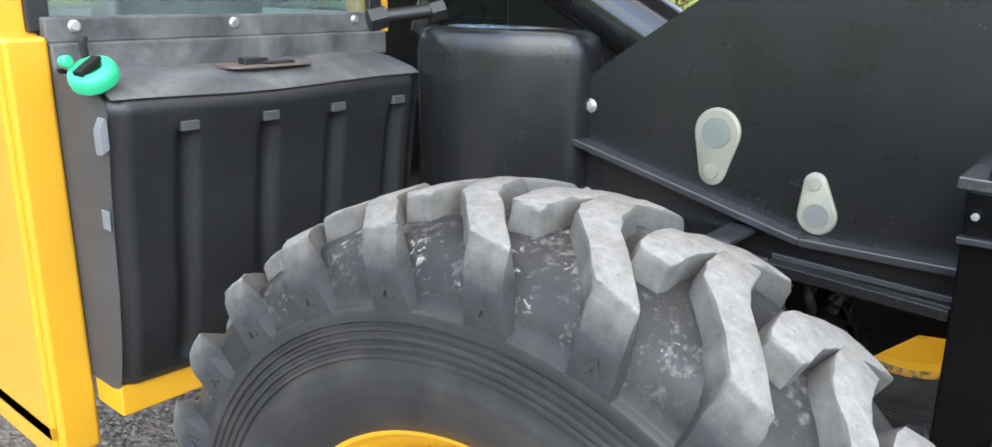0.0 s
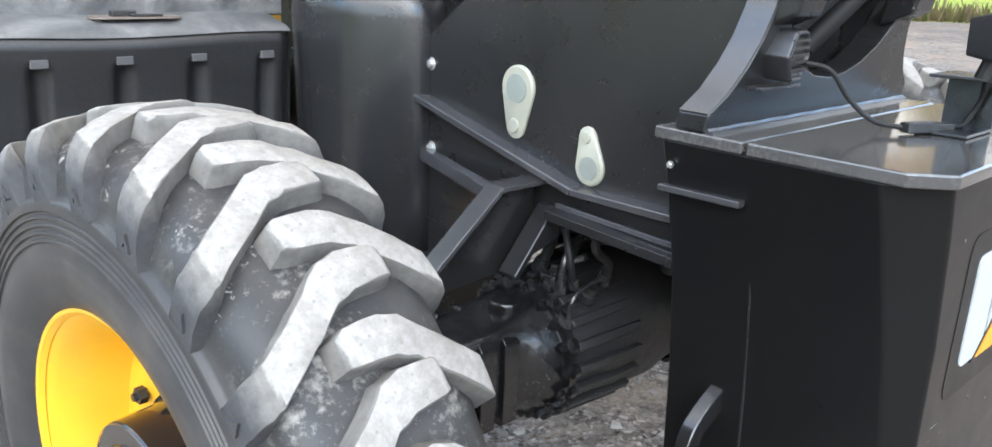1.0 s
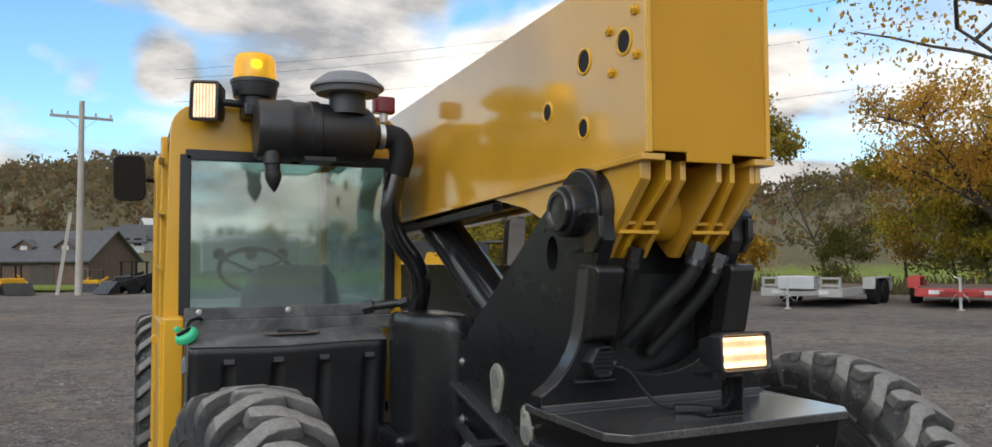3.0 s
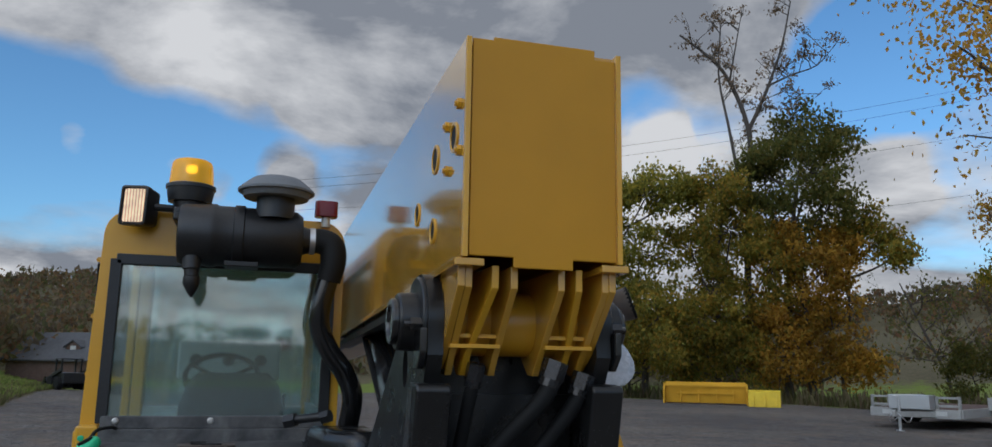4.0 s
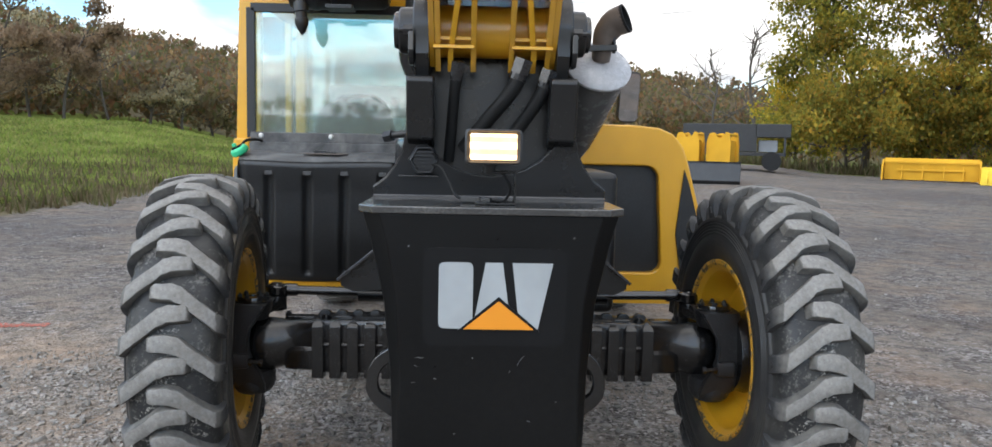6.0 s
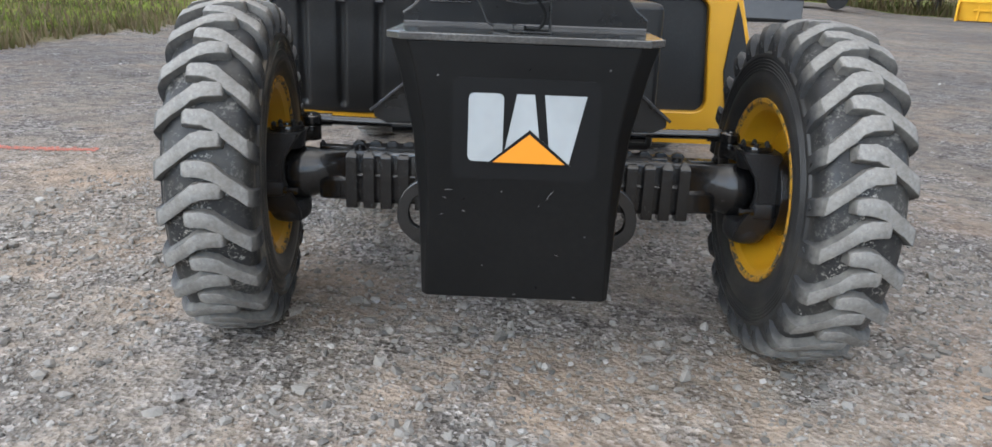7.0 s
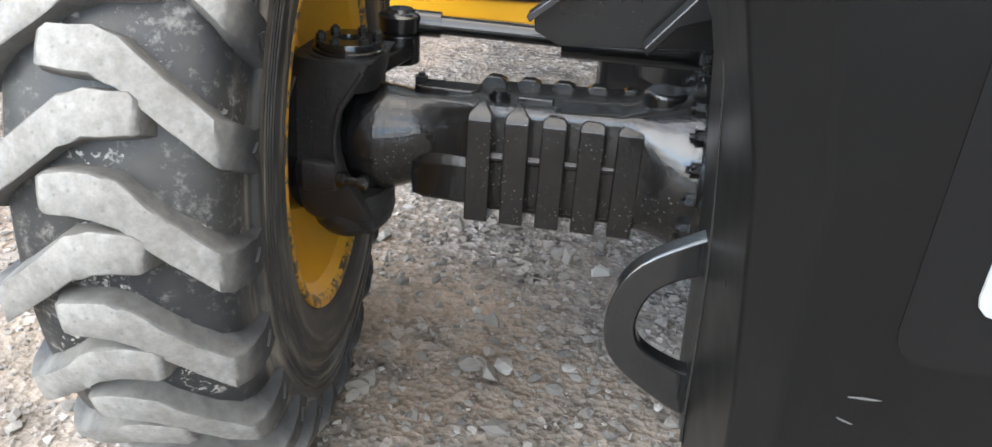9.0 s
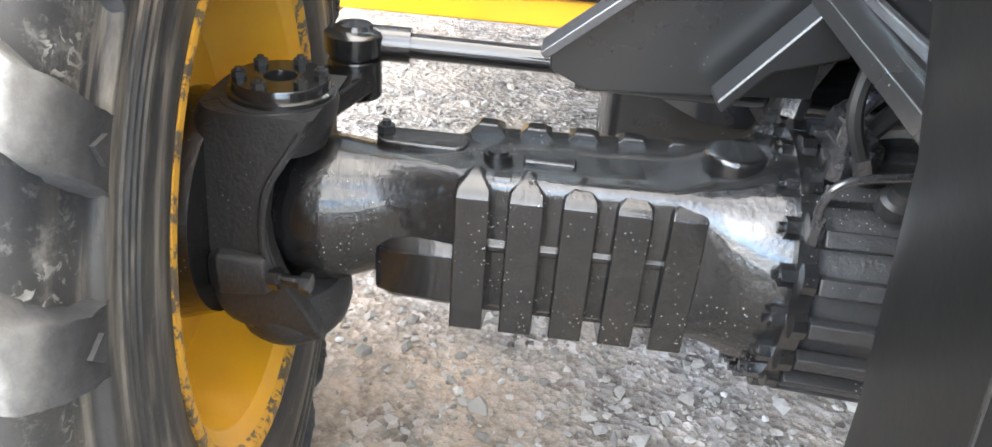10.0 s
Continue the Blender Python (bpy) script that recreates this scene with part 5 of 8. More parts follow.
# posts, sill, door frame of the cab
for name, lo, hi in (("rear_post", (-1.300, 1.20, 0.52), (-1.215, 1.34, 1.42)), ("front_post", (-1.300, 2.72, 0.62), (-1.23, 2.85, 2.24)), ("front_post", (-0.335, 2.72, 0.9), (-0.275, 2.85, 2.24)), ("right_rear_post", (-0.335, 1.31, 1.0), (-0.275, 1.37, 2.24))):
    bm = B()
    box(bm, lo, hi)
    part(name, bm, YELLOW, cab, bevel=0.012)
bm = B()
box(bm, (-1.31, 1.22, 0.50), (-1.22, 2.85, 0.60))
box(bm, (-1.31, 1.22, 0.55), (-1.285, 1.60, 1.40))
part("side_sill", bm, YELLOW, cab, "yellow cab side sill", bevel=0.01)
# inner door frame with ladder-like rungs
bm = B()
box(bm, (-1.30, 1.62, 0.60), (-1.26, 1.68, 2.22))
box(bm, (-1.30, 2.40, 0.60), (-1.26, 2.46, 2.22))
box(bm, (-1.30, 1.62, 1.30), (-1.265, 2.46, 1.36))
part("door_frame", bm, YELLOW, cab, "yellow tubular cab door frame", bevel=0.008)
for z in (1.62, 1.86, 2.1):
    bm = B()
    cyl(bm, (-1.30, 1.36, z), (-1.30, 1.62, z), 0.012, n=10)
    part("guard_rung", bm, YELLOW, cab, smooth=True)
for x in (-1.29,):
    bm = B()
    cyl(bm, (x - 0.025, 1.56, 1.30), (x - 0.025, 1.66, 1.30), 0.018, n=10)
    part("door_hinge", bm, YELLOW, cab, smooth=True)
# cab insides
bm = B()
box(bm, (-1.26, 1.31, 0.95), (-0.32, 2.84, 0.99))
part("cab_floor", bm, PLASTIC, cab)
bm = B()
box(bm, (-0.315, 1.37, 0.99), (-0.28, 2.72, 1.45))
box(bm, (-1.24, 2.74, 0.99), (-0.335, 2.80, 1.42))
part("cab_lining", bm, CABIN, cab, "pale inside panels", bevel=0.005)
bm = B()
box(bm, (-0.309, 1.37, 1.46), (-0.303, 2.72, 2.2))
g = part("side_glass", bm, GLASS, cab, "green-tinted side window pane")
g.visible_shadow = False
bm = B()
box(bm, (-1.23, 2.77, 1.43), (-0.335, 2.776, 2.26))
g = part("front_glass", bm, GLASS, cab, "green-tinted front window pane")
g.visible_shadow = False
bm = B()
loft(bm, [[(x, y, z) for x, y in rounded(w, d, 0.05, 4, -0.72, yc)] for z, w, d, yc in ((1.10, 0.44, 0.12, 1.62), (1.30, 0.48, 0.13, 1.60), (1.48, 0.46, 0.12, 1.57), (1.58, 0.40, 0.10, 1.555), (1.63, 0.30, 0.06, 1.55))])
part("seat_back", bm, SEAT, cab, "dark seat back", smooth=True)
bm = B()
loft(bm, [[(x, y, z) for x, y in rounded(0.46, 0.46, 0.06, 4, -0.72, 1.85)] for z in (1.05, 1.17)])
part("seat_cushion", bm, SEAT, cab, smooth=True)
bm = B()
wheel = [Vector((-0.79 + 0.19 * math.cos(t), 2.28 + 0.19 * math.sin(t) * 0.55, 1.60 + 0.19 * math.sin(t) * 0.62)) for t in np.linspace(0, math.tau, 33)]
tube(bm, wheel, 0.014, 8, per=1, caps=False)
for t in (0.5, 2.6, 4.7):
    cyl(bm, (-0.79, 2.28, 1.585), (-0.79 + 0.19 * math.cos(t), 2.28 + 0.19 * math.sin(t) * 0.55, 1.60 + 0.19 * math.sin(t) * 0.62), 0.009, n=8)
cyl(bm, (-0.79, 2.28, 1.585), (-0.79, 2.62, 1.20), 0.03, n=12)
part("steering_wheel", bm, HOSE, cab, "black steering wheel on its column", smooth=True)
bm = B()
box(bm, (-1.15, 2.50, 1.0), (-0.40, 2.74, 1.40))
part("dashboard", bm, CABIN, cab, "pale grey dashboard", bevel=0.03)
bm = B()
box(bm, (-1.05, 2.62, 1.58), (-0.48, 2.66, 1.80))
dash = part("instrument_panel", bm, CABIN, cab, "pale panel with round dials", bevel=0.02)
for x in (-0.95, -0.77, -0.59):
    bm = B()
    turned(bm, (x, 2.62, 1.69), (0, -1, 0), [(0, 0.034), (0.01, 0.034), (0.012, 0.025), (0.004, 0.02), (0.004, 0.0001)], 20)
    part("dial", bm, PLASTIC, cab, smooth=True)
bm = B()
tube(bm, [(-0.50, 2.2, 1.0), (-0.48, 2.1, 1.3), (-0.47, 2.0, 1.52)], 0.011, 8)
part("control_lever", bm, STEEL, cab, smooth=True)

# sill strip with bolts below the rear window
bm = B()
box(bm, (-1.215, 1.195, 1.345), (-0.335, 1.262, 1.405))
box(bm, (-1.215, 1.215, 1.403), (-0.335, 1.25, 1.455))
P("window_sill", bm, DUSTY, "dusty black sill below the rear window", bevel=0.006)
for x in (-1.158, -0.795, -0.431):
    bm = B()
    turned(bm, (x, 1.216, 1.436), (0, -1, 0), [(0, 0.014), (0.004, 0.013), (0.006, 0.009), (0.010, 0.008), (0.010, 0.0001)], 12)
    P("sill_bolt", bm, ZINC, "bright zinc bolt")

# moulded cowl behind the cab with pressed grooves
XS = np.linspace(-1.212, -0.425, 84)
GROOVES = (-1.062, -0.873, -0.689, -0.500)
prof = [(1.20, 1.348), (1.17, 1.352), (1.09, 1.343), (1.005, 1.322), (0.980, 1.308), (0.974, 1.29), (0.981, 1.24), (0.995, 1.16), (1.006, 1.05), (1.016, 0.92), (1.034, 0.80), (1.054, 0.722), (1.07, 0.700), (1.10, 0.692)]


def groove(x, z):
    g = 0.0
    for c in GROOVES:
        lean = (1.30 - z) * 0.03
        g += math.exp(-(((x - c + lean) / 0.019) ** 4))
    return g * smoothstep(z, 0.72, 0.76) * (1 - smoothstep(z, 1.235, 1.25))


bm = B()
fine = []
for (y0, z0), (y1, z1) in zip(prof, prof[1:]):
    k = 5 if z0 <= 1.29 else 2
    fine += [(y0 + (y1 - y0) * t / k, z0 + (z1 - z0) * t / k) for t in range(k)]
fine.append(prof[-1])
loft(bm, [[(x, y + 0.022 * groove(x, z) + 0.02 * smoothstep(abs(x + 0.8185), 0.36, 0.3935), z + 0.004 * math.sin(9 * x)) for x in XS] for y, z in fine], caps=False, closed=False)
cowl = P("rear_cowl", bm, PLASTIC, "black moulded cowl with pressed grooves and a dusty top", smooth=True, angle=60)
bm = B()
loft(bm, [[(x, y - 0.003, z + 0.004 + 0.004 * math.sin(9 * x)) for x in XS] for y, z in fine[:9]], caps=False, closed=False)
part("cowl_top", bm, DUSTY, cowl, "dusty scuffed cowl top", smooth=True)
for xe, s in ((-1.212, -1), (-0.425, 1)):
    bm = B()
    vs = [bm.verts.new((xe + s * 0.004, y + 0.012, z)) for y, z in prof]
    tail = [bm.verts.new((xe + s * 0.004, 1.24, 0.692)), bm.verts.new((xe + s * 0.004, 1.24, 1.348))]
    bm.faces.new(vs + tail)
    part("cowl_side", bm, DUSTY_SIDE if s < 0 else PLASTIC, cowl)
for c in GROOVES:
    bm = B()
    box(bm, (c - 0.02, 0.972, 1.243), (c + 0.02, 1.01, 1.264))
    part("groove_clip", bm, DUSTY_SIDE, cowl, bevel=0.003)
bm = B()
prism(bm, rounded(0.22, 0.10, 0.03, 4, -0.80, 1.10), "z", 1.347, 1.352)
part("scuff_plate", bm, RUST, cowl, "rusty scuffed patch")
bm = B()
prism(bm, [(-1.236, 1.215), (-1.236, 1.262), (-1.225, 1.285), (-1.219, 1.28), (-1.219, 1.225)], "y", 0.985, 1.01)
part("tape_patch", bm, CAPGREY, cowl, "torn grey tape patch", bevel=0.002)
bm = B()
prism(bm, [(-1.222, 1.06), (-1.222, 1.10), (-1.218, 1.10), (-1.218, 1.06)], "y", 1.02, 1.05)
part("tape_patch", bm, CAPGREY, cowl, "torn grey tape patch", bevel=0.002)
bm = B()
box(bm, (-0.86, 1.08, 1.352), (-0.80, 1.11, 1.366), None)
box(bm, (-0.82, 1.06, 1.352), (-0.74, 1.09, 1.358), None)
part("loose_strap", bm, PLASTIC, cowl, bevel=0.003)
# yellow sill under the cowl
bm = B()
box(bm, (-1.215, 1.08, 0.632), (-0.30, 1.20, 0.704))
P("yellow_sill", bm, YELLOW, "yellow sill under the cowl", bevel=0.006)
# green plastic cap hanging on a strap at the sill's corner
bm = B()
turned(bm, (-1.214, 1.025, 1.354), (-0.45, -0.30, 0.84), [(-0.012, 0.026), (-0.012, 0.038), (-0.006, 0.044), (0.008, 0.045), (0.018, 0.042), (0.023, 0.036), (0.025, 0.024), (0.012, 0.018), (0.012, 0.0001)], 28)
clip = P("green_cap", bm, GREEN, "bright green plastic cap hanging on a strap", smooth=True)
bm = B()
turned(bm, (-1.252, 1.06, 1.382), (0.2, -1, 0.1), [(0, 0.011), (0.014, 0.012), (0.018, 0.008), (0.018, 0.0001)], 12)
part("cap_stud", bm, GREEN, clip, smooth=True)
bm = B()
bar(bm, (-1.250, 1.010, 1.362), (-1.205, 1.025, 1.388), 0.020, 0.012)
tube(bm, [(-1.15, 1.20, 1.408), (-1.165, 1.16, 1.415), (-1.20, 1.09, 1.41), (-1.215, 1.05, 1.385)], 0.007, 8)
part("cap_strap", bm, HOSE, clip, "black rubber strap", smooth=True)

# air cleaner, its rain cap and pipe, on the cab's rear
AC = Vector((0, 1.04, 2.185))
bm = B()
turned(bm, (-0.965, AC.y, AC.z), (1, 0, 0), [(0, 0.10), (0.004, 0.118), (0.02, 0.124), (0.10, 0.126), (0.12, 0.130), (0.14, 0.130), (0.15, 0.124), (0.21, 0.124), (0.215, 0.131), (0.25, 0.131), (0.255, 0.124), (0.46, 0.118), (0.485, 0.10), (0.49, 0.06), (0.52, 0.05)], 36)
ac = P("air_cleaner", bm, PLASTIC, "black cylindrical air cleaner", smooth=True)
bm = B()
turned(bm, (-0.595, 0.99, 2.26), (0, 0, 1), [(0, 0.078), (0.10, 0.076), (0.105, 0.082), (0.118, 0.082), (0.12, 0.07), (0.13, 0.07)], 28)
part("intake_neck", bm, PLASTIC, ac, smooth=True)
bm = B()
turned(bm, (-0.595, 0.99, 2.368), (0, 0, 1), [(-0.022, 0.06), (-0.022, 0.130), (0.0, 0.141), (0.001, 0.154), (0.010, 0.155), (0.015, 0.151), (0.048, 0.113), (0.060, 0.096), (0.066, 0.074), (0.067, 0.0001)], 36)
part("rain_cap", bm, CAPGREY, ac, "weathered grey mushroom rain cap", smooth=True)
for x, z in ((-0.745, 2.18), (-0.84, 2.18)):
    bm = B()
    turned(bm, (x, AC.y, AC.z), (1, 0, 0), [(0, 0.1275), (0.012, 0.1275)], 36, caps=False)
    part("clamp_band", bm, PLASTIC, ac, smooth=True)
bm = B()
turned(bm, (-0.905, 0.99, 2.09), (0.06, -0.05, -1), [(0, 0.036), (0.05, 0.036), (0.055, 0.03), (0.08, 0.028), (0.085, 0.033), (0.11, 0.033), (0.14, 0.02), (0.165, 0.004)], 18)
part("dust_valve", bm, PLASTIC, ac, "black rubber dust valve", smooth=True)
bm = B()
turned(bm, (-0.448, AC.y, 2.185), (1, 0, 0), [(0, 0.056), (0.022, 0.056)], 28)
part("hose_clamp", bm, STEEL, ac, "bright hose clamp", smooth=True)
bm = B()
tube(bm, [(-0.45, AC.y, 2.185), (-0.40, AC.y, 2.187), (-0.355, AC.y - 0.005, 2.165), (-0.345, AC.y - 0.01, 2.10), (-0.36, AC.y, 2.02)], [0.052, 0.054, 0.056, 0.054, 0.050], 20, 6)
elbow = part("rubber_elbow", bm, HOSE, ac, "black rubber elbow", smooth=True)
bm = B()
tube(bm, [(-0.36, AC.y, 2.04), (-0.385, AC.y + 0.01, 1.92), (-0.385, AC.y + 0.02, 1.83), (-0.34, AC.y + 0.03, 1.73), (-0.27, AC.y + 0.04, 1.64), (-0.23, AC.y + 0.06, 1.54), (-0.24, AC.y + 0.10, 1.40)], 0.043, 18, 6)
P("intake_pipe", bm, BLACK, "glossy black intake pipe", smooth=True)
bm = B()
box(bm, (-0.93, 1.10, 2.10), (-0.55, 1.25, 2.13))
part("cleaner_bracket", bm, PLATE, ac, bevel=0.004)
bm = B()
box(bm, (-0.78, 0.95, 2.055), (-0.65, 1.08, 2.075))
part("cleaner_strap", bm, PLASTIC, ac, bevel=0.003)

# roof lamps: beacon, work lamp, red lamp
bm = B()
turned(bm, (-0.945, 1.20, 2.30), (0, 0, 1), [(0, 0.066), (0.042, 0.068), (0.043, 0.088), (0.075, 0.094), (0.100, 0.097), (0.101, 0.102), (0.115, 0.102), (0.12, 0.092)], 32)
beacon = P("beacon", bm, PLASTIC, "amber warning beacon on a black base", smooth=True)
bm = B()
turned(bm, (-0.945, 1.20, 2.418), (0, 0, 1), [(0, 0.091), (0.06, 0.087), (0.090, 0.083), (0.104, 0.076), (0.110, 0.064), (0.112, 0.0001)], 32)
g = part("beacon_lens", bm, AMBER, beacon, "translucent amber lens", smooth=True)
bm = B()
bmesh.ops.create_uvsphere(bm, u_segments=12, v_segments=8, radius=0.020, matrix=pose(-0.945, 1.165, 2.478))
part("beacon_bulb", bm, BULB, beacon, smooth=True)
bm = B()
turned(bm, (-0.945, 1.20, 2.42), (0, 0, 1), [(0, 0.045), (0.02, 0.042), (0.03, 0.036), (0.075, 0.034), (0.078, 0.0001)], 20)
part("beacon_reflector", bm, CAPGREY, beacon, "grey reflector inside the lens", smooth=True)
bm = B()
box(bm, (-1.0, 1.10, 2.25), (-0.90, 1.30, 2.31))
part("beacon_mount", bm, PLATE, beacon, bevel=0.01)
bm = B()
CM = pose(-1.148, 1.14, 2.305, 0, 2, -24)
o2 = lambda k, y: [CM @ Vector((u * k, y, v * k)) for u, v in rounded(0.118, 0.165, 0.014, 4)]
loft(bm, [o2(0.6, 0.10), o2(0.88, 0.085), o2(1.0, 0.0), o2(1.0, -0.02), o2(0.92, -0.022), o2(0.88, -0.012)])
cl = P("cab_lamp", bm, PLASTIC, "lit square work lamp on the cab roof", smooth=True)
bm = B()
prism(bm, rounded(0.088, 0.138, 0.008, 4), "y", -0.016, -0.010)
bmesh.ops.transform(bm, matrix=CM, verts=bm.verts[:])
part("lamp_lens", bm, CABLAMP, cl, "glowing ribbed lens")
bm = B()
cyl(bm, (-1.08, 1.17, 2.31), (-1.0, 1.18, 2.31), 0.016, n=10)
part("lamp_arm", bm, PLATE, cl, smooth=True)
bm = B()
loft(bm, [[(x, y, z) for x, y in rounded(0.10, 0.07, 0.02, 4, -0.37, 1.22)] for z in (2.322, 2.395)])
rl = P("red_lamp", bm, RED, "dark red marker lamp", bevel=0.006)
bm = B()
cyl(bm, (-0.37, 1.22, 2.28), (-0.37, 1.22, 2.322), 0.02, n=12)
part("lamp_stem", bm, ZINC, rl)

# mirrors
for x, y, z, s, w, h in ((-1.43, 2.62, 2.12, -1, 0.17, 0.26), (1.075, 2.85, 1.775, 1, 0.16, 0.37)):
    bm = B()
    MM = pose(x, y, z, 7, 0, -8 if s < 0 else 12)
    ring = lambda k, yy: [MM @ Vector((u * k, yy, v * k)) for u, v in rounded(w, h, 0.04, 5)]
    loft(bm, [ring(0.96, -0.02), ring(1.0, -0.014), ring(1.0, 0.02), ring(0.8, 0.05)])
    mr = P("mirror", bm, PLASTIC, "black-framed wing mirror", smooth=True)
    bm = B()
    prism(bm, rounded(w * 0.9, h * 0.93, 0.03, 5), "y", -0.026, -0.021)
    bmesh.ops.transform(bm, matrix=MM, verts=bm.verts[:])
    part("mirror_glass", bm, DARKMIRROR if s < 0 else SKYMIRROR, mr)
    bm = B()
    cyl(bm, (x, y + 0.04, z), (x - s * (0.14 if s < 0 else 0.16), y + 0.14, z), 0.014, n=10)
    part("mirror_arm", bm, PLATE, mr, smooth=True)

# ---------------------------------------------------------------- engine hood on the right
HY = 1.30
bm = B()
sect = [(0.42, 0.56), (0.42, 1.535), (0.80, 1.535), (0.95, 1.522), (1.03, 1.49), (1.085, 1.42), (1.12, 1.33), (1.225, 0.95), (1.225, 0.60), (1.19, 0.56)]
hole = [(0.42, 1.315)] + [(0.955 - 0.07 + 0.07 * math.sin(radians(a)), 1.245 + 0.07 * math.cos(radians(a))) for a in range(0, 91, 15)] + [(0.985 - 0.06 + 0.06 * math.cos(radians(a)), 0.79 - 0.06 * math.sin(radians(a))) for a in range(0, 91, 15)] + [(0.42, 0.73)]
vs_o = [bm.verts.new((x, HY, z)) for x, z in sect]
vs_h = [bm.verts.new((x, HY, z)) for x, z in hole]
edges = [bm.edges.new((v[i], v[i + 1])) for v in (vs_o, vs_h) for i in range(len(v) - 1)]
edges += [bm.edges.new((vs_o[1], vs_h[0])), bm.edges.new((vs_o[0], vs_h[-1])), bm.edges.new((vs_o[-1], vs_o[0]))]
bmesh.ops.triangle_fill(bm, use_beauty=True, edges=[e for e in edges if not (set(e.verts) == {vs_o[0], vs_o[1]})])
bmesh.ops.delete(bm, geom=[e for e in bm.edges if set(e.verts) == {vs_o[0], vs_o[1]}], context="EDGES")
rows = loft(bm, [[(x, y, z) for x, z in sect] for y in (HY, 3.4)], caps=False, closed=False)
inner_edge = loft(bm, [[(x, y, z) for x, z in hole] for y in (HY, HY + 0.05)], caps=False, closed=False)
bmesh.ops.remove_doubles(bm, verts=bm.verts[:], dist=1e-5)
hood = P("engine_hood", bm, YELLOW, "yellow engine hood with a black rear grille", bevel=0.012)
bm = B()
box(bm, (0.40, HY + 0.05, 0.70), (1.0, HY + 0.07, 1.34))
part("hood_grille", bm, PLASTIC, hood, "black rear grille panel")
# black strip in front of the hood, painting the corner recess's shade
bm = B()
prism(bm, [(1.095, 1.30), (1.125, 1.22), (1.20, 0.95), (1.20, 0.72), (1.095, 0.72), (1.06, 0.95)], "y", HY - 0.012, HY - 0.003)
part("recess_shade_strip", bm, PLASTIC, hood, "raised black strip for the shaded recess at the hood corner", bevel=0.002)
bm = B()
cyl(bm, (0.75, 2.2, 1.53), (0.75, 2.2, 1.60), 0.04, n=16)
part("hood_cap", bm, YELLOW, hood, smooth=True)

# added black panel that covers the hood's yellow inner side
bm = B()
box(bm, (0.392, HY + 0.01, 0.60), (0.412, 3.35, 1.42))
part("hood_inner_panel", bm, PLATE, hood, "black panel added over the hood's inner side")

# muffler and stack: a tapering canister whose bright end cap faces up and to the rear
MC, MN = Vector((0.405, -0.02, 1.715)), Vector((0.10, -0.74, 0.66)).normalized()
bm = B()
turned(bm, MC - 0.012 * MN, -MN, [(0, 0.110), (0.02, 0.112), (0.20, 0.098), (0.40, 0.070), (0.50, 0.045), (0.505, 0.0001)], 36)
mf = P("muffler", bm, MUFFLER, "sooty silver muffler canister", smooth=True)
bm = B()
turned(bm, MC - 0.016 * MN, MN, [(0, 0.113), (0.004, 0.124), (0.014, 0.125), (0.022, 0.117), (0.036, 0.085), (0.043, 0.045), (0.045, 0.0001)], 40)
part("end_cap", bm, MUFFCAP, mf, "bright domed steel end cap", smooth=True)
bm = B()
tube(bm, [MC + Vector((0.005, -0.01, 0.02)), MC + Vector((0.008, -0.03, 0.07)), MC + Vector((0.018, -0.035, 0.115)), MC + Vector((0.045, -0.045, 0.15)), MC + Vector((0.08, -0.062, 0.165))], [0.034, 0.038, 0.046, 0.051, 0.053], 22, 6, caps=False)
part("exhaust_pipe", bm, RUST, mf, "brown curved exhaust tip", smooth=True)
bm = B()
turned(bm, MC + Vector((0.076, -0.060, 0.1635)), (0.84, -0.42, 0.34), [(0, 0.0525), (0.012, 0.0535), (0.013, 0.0485), (-0.06, 0.045), (-0.06, 0.0001)], 24, caps=False)
part("stack_lip", bm, HOSE, mf, "dark open pipe mouth", smooth=True)
bm = B()
bar(bm, MC + Vector((-0.10, -0.05, 0.055)), MC + Vector((0.055, -0.06, 0.06)), 0.03, 0.022)
cyl(bm, MC + Vector((0.045, -0.06, 0.04)), MC + Vector((0.045, -0.06, 0.11)), 0.007, n=8)
part("stack_bracket", bm, PLATE, mf, bevel=0.003)
bm = B()
box(bm, (0.25, 0.55, 0.66), (0.60, 1.25, 1.30))
P("engine_block", bm, PLASTIC, "black engine bay side", bevel=0.03)

# ---------------------------------------------------------------- rear axle
AXY, AXZ = 0.185, 0.60


def oct_ring(x, y0, y1, z0, z1, c):
    return [(x, y, z) for y, z in rounded(y1 - y0, z1 - z0, c, 5, (y0 + y1) / 2, (z0 + z1) / 2)]


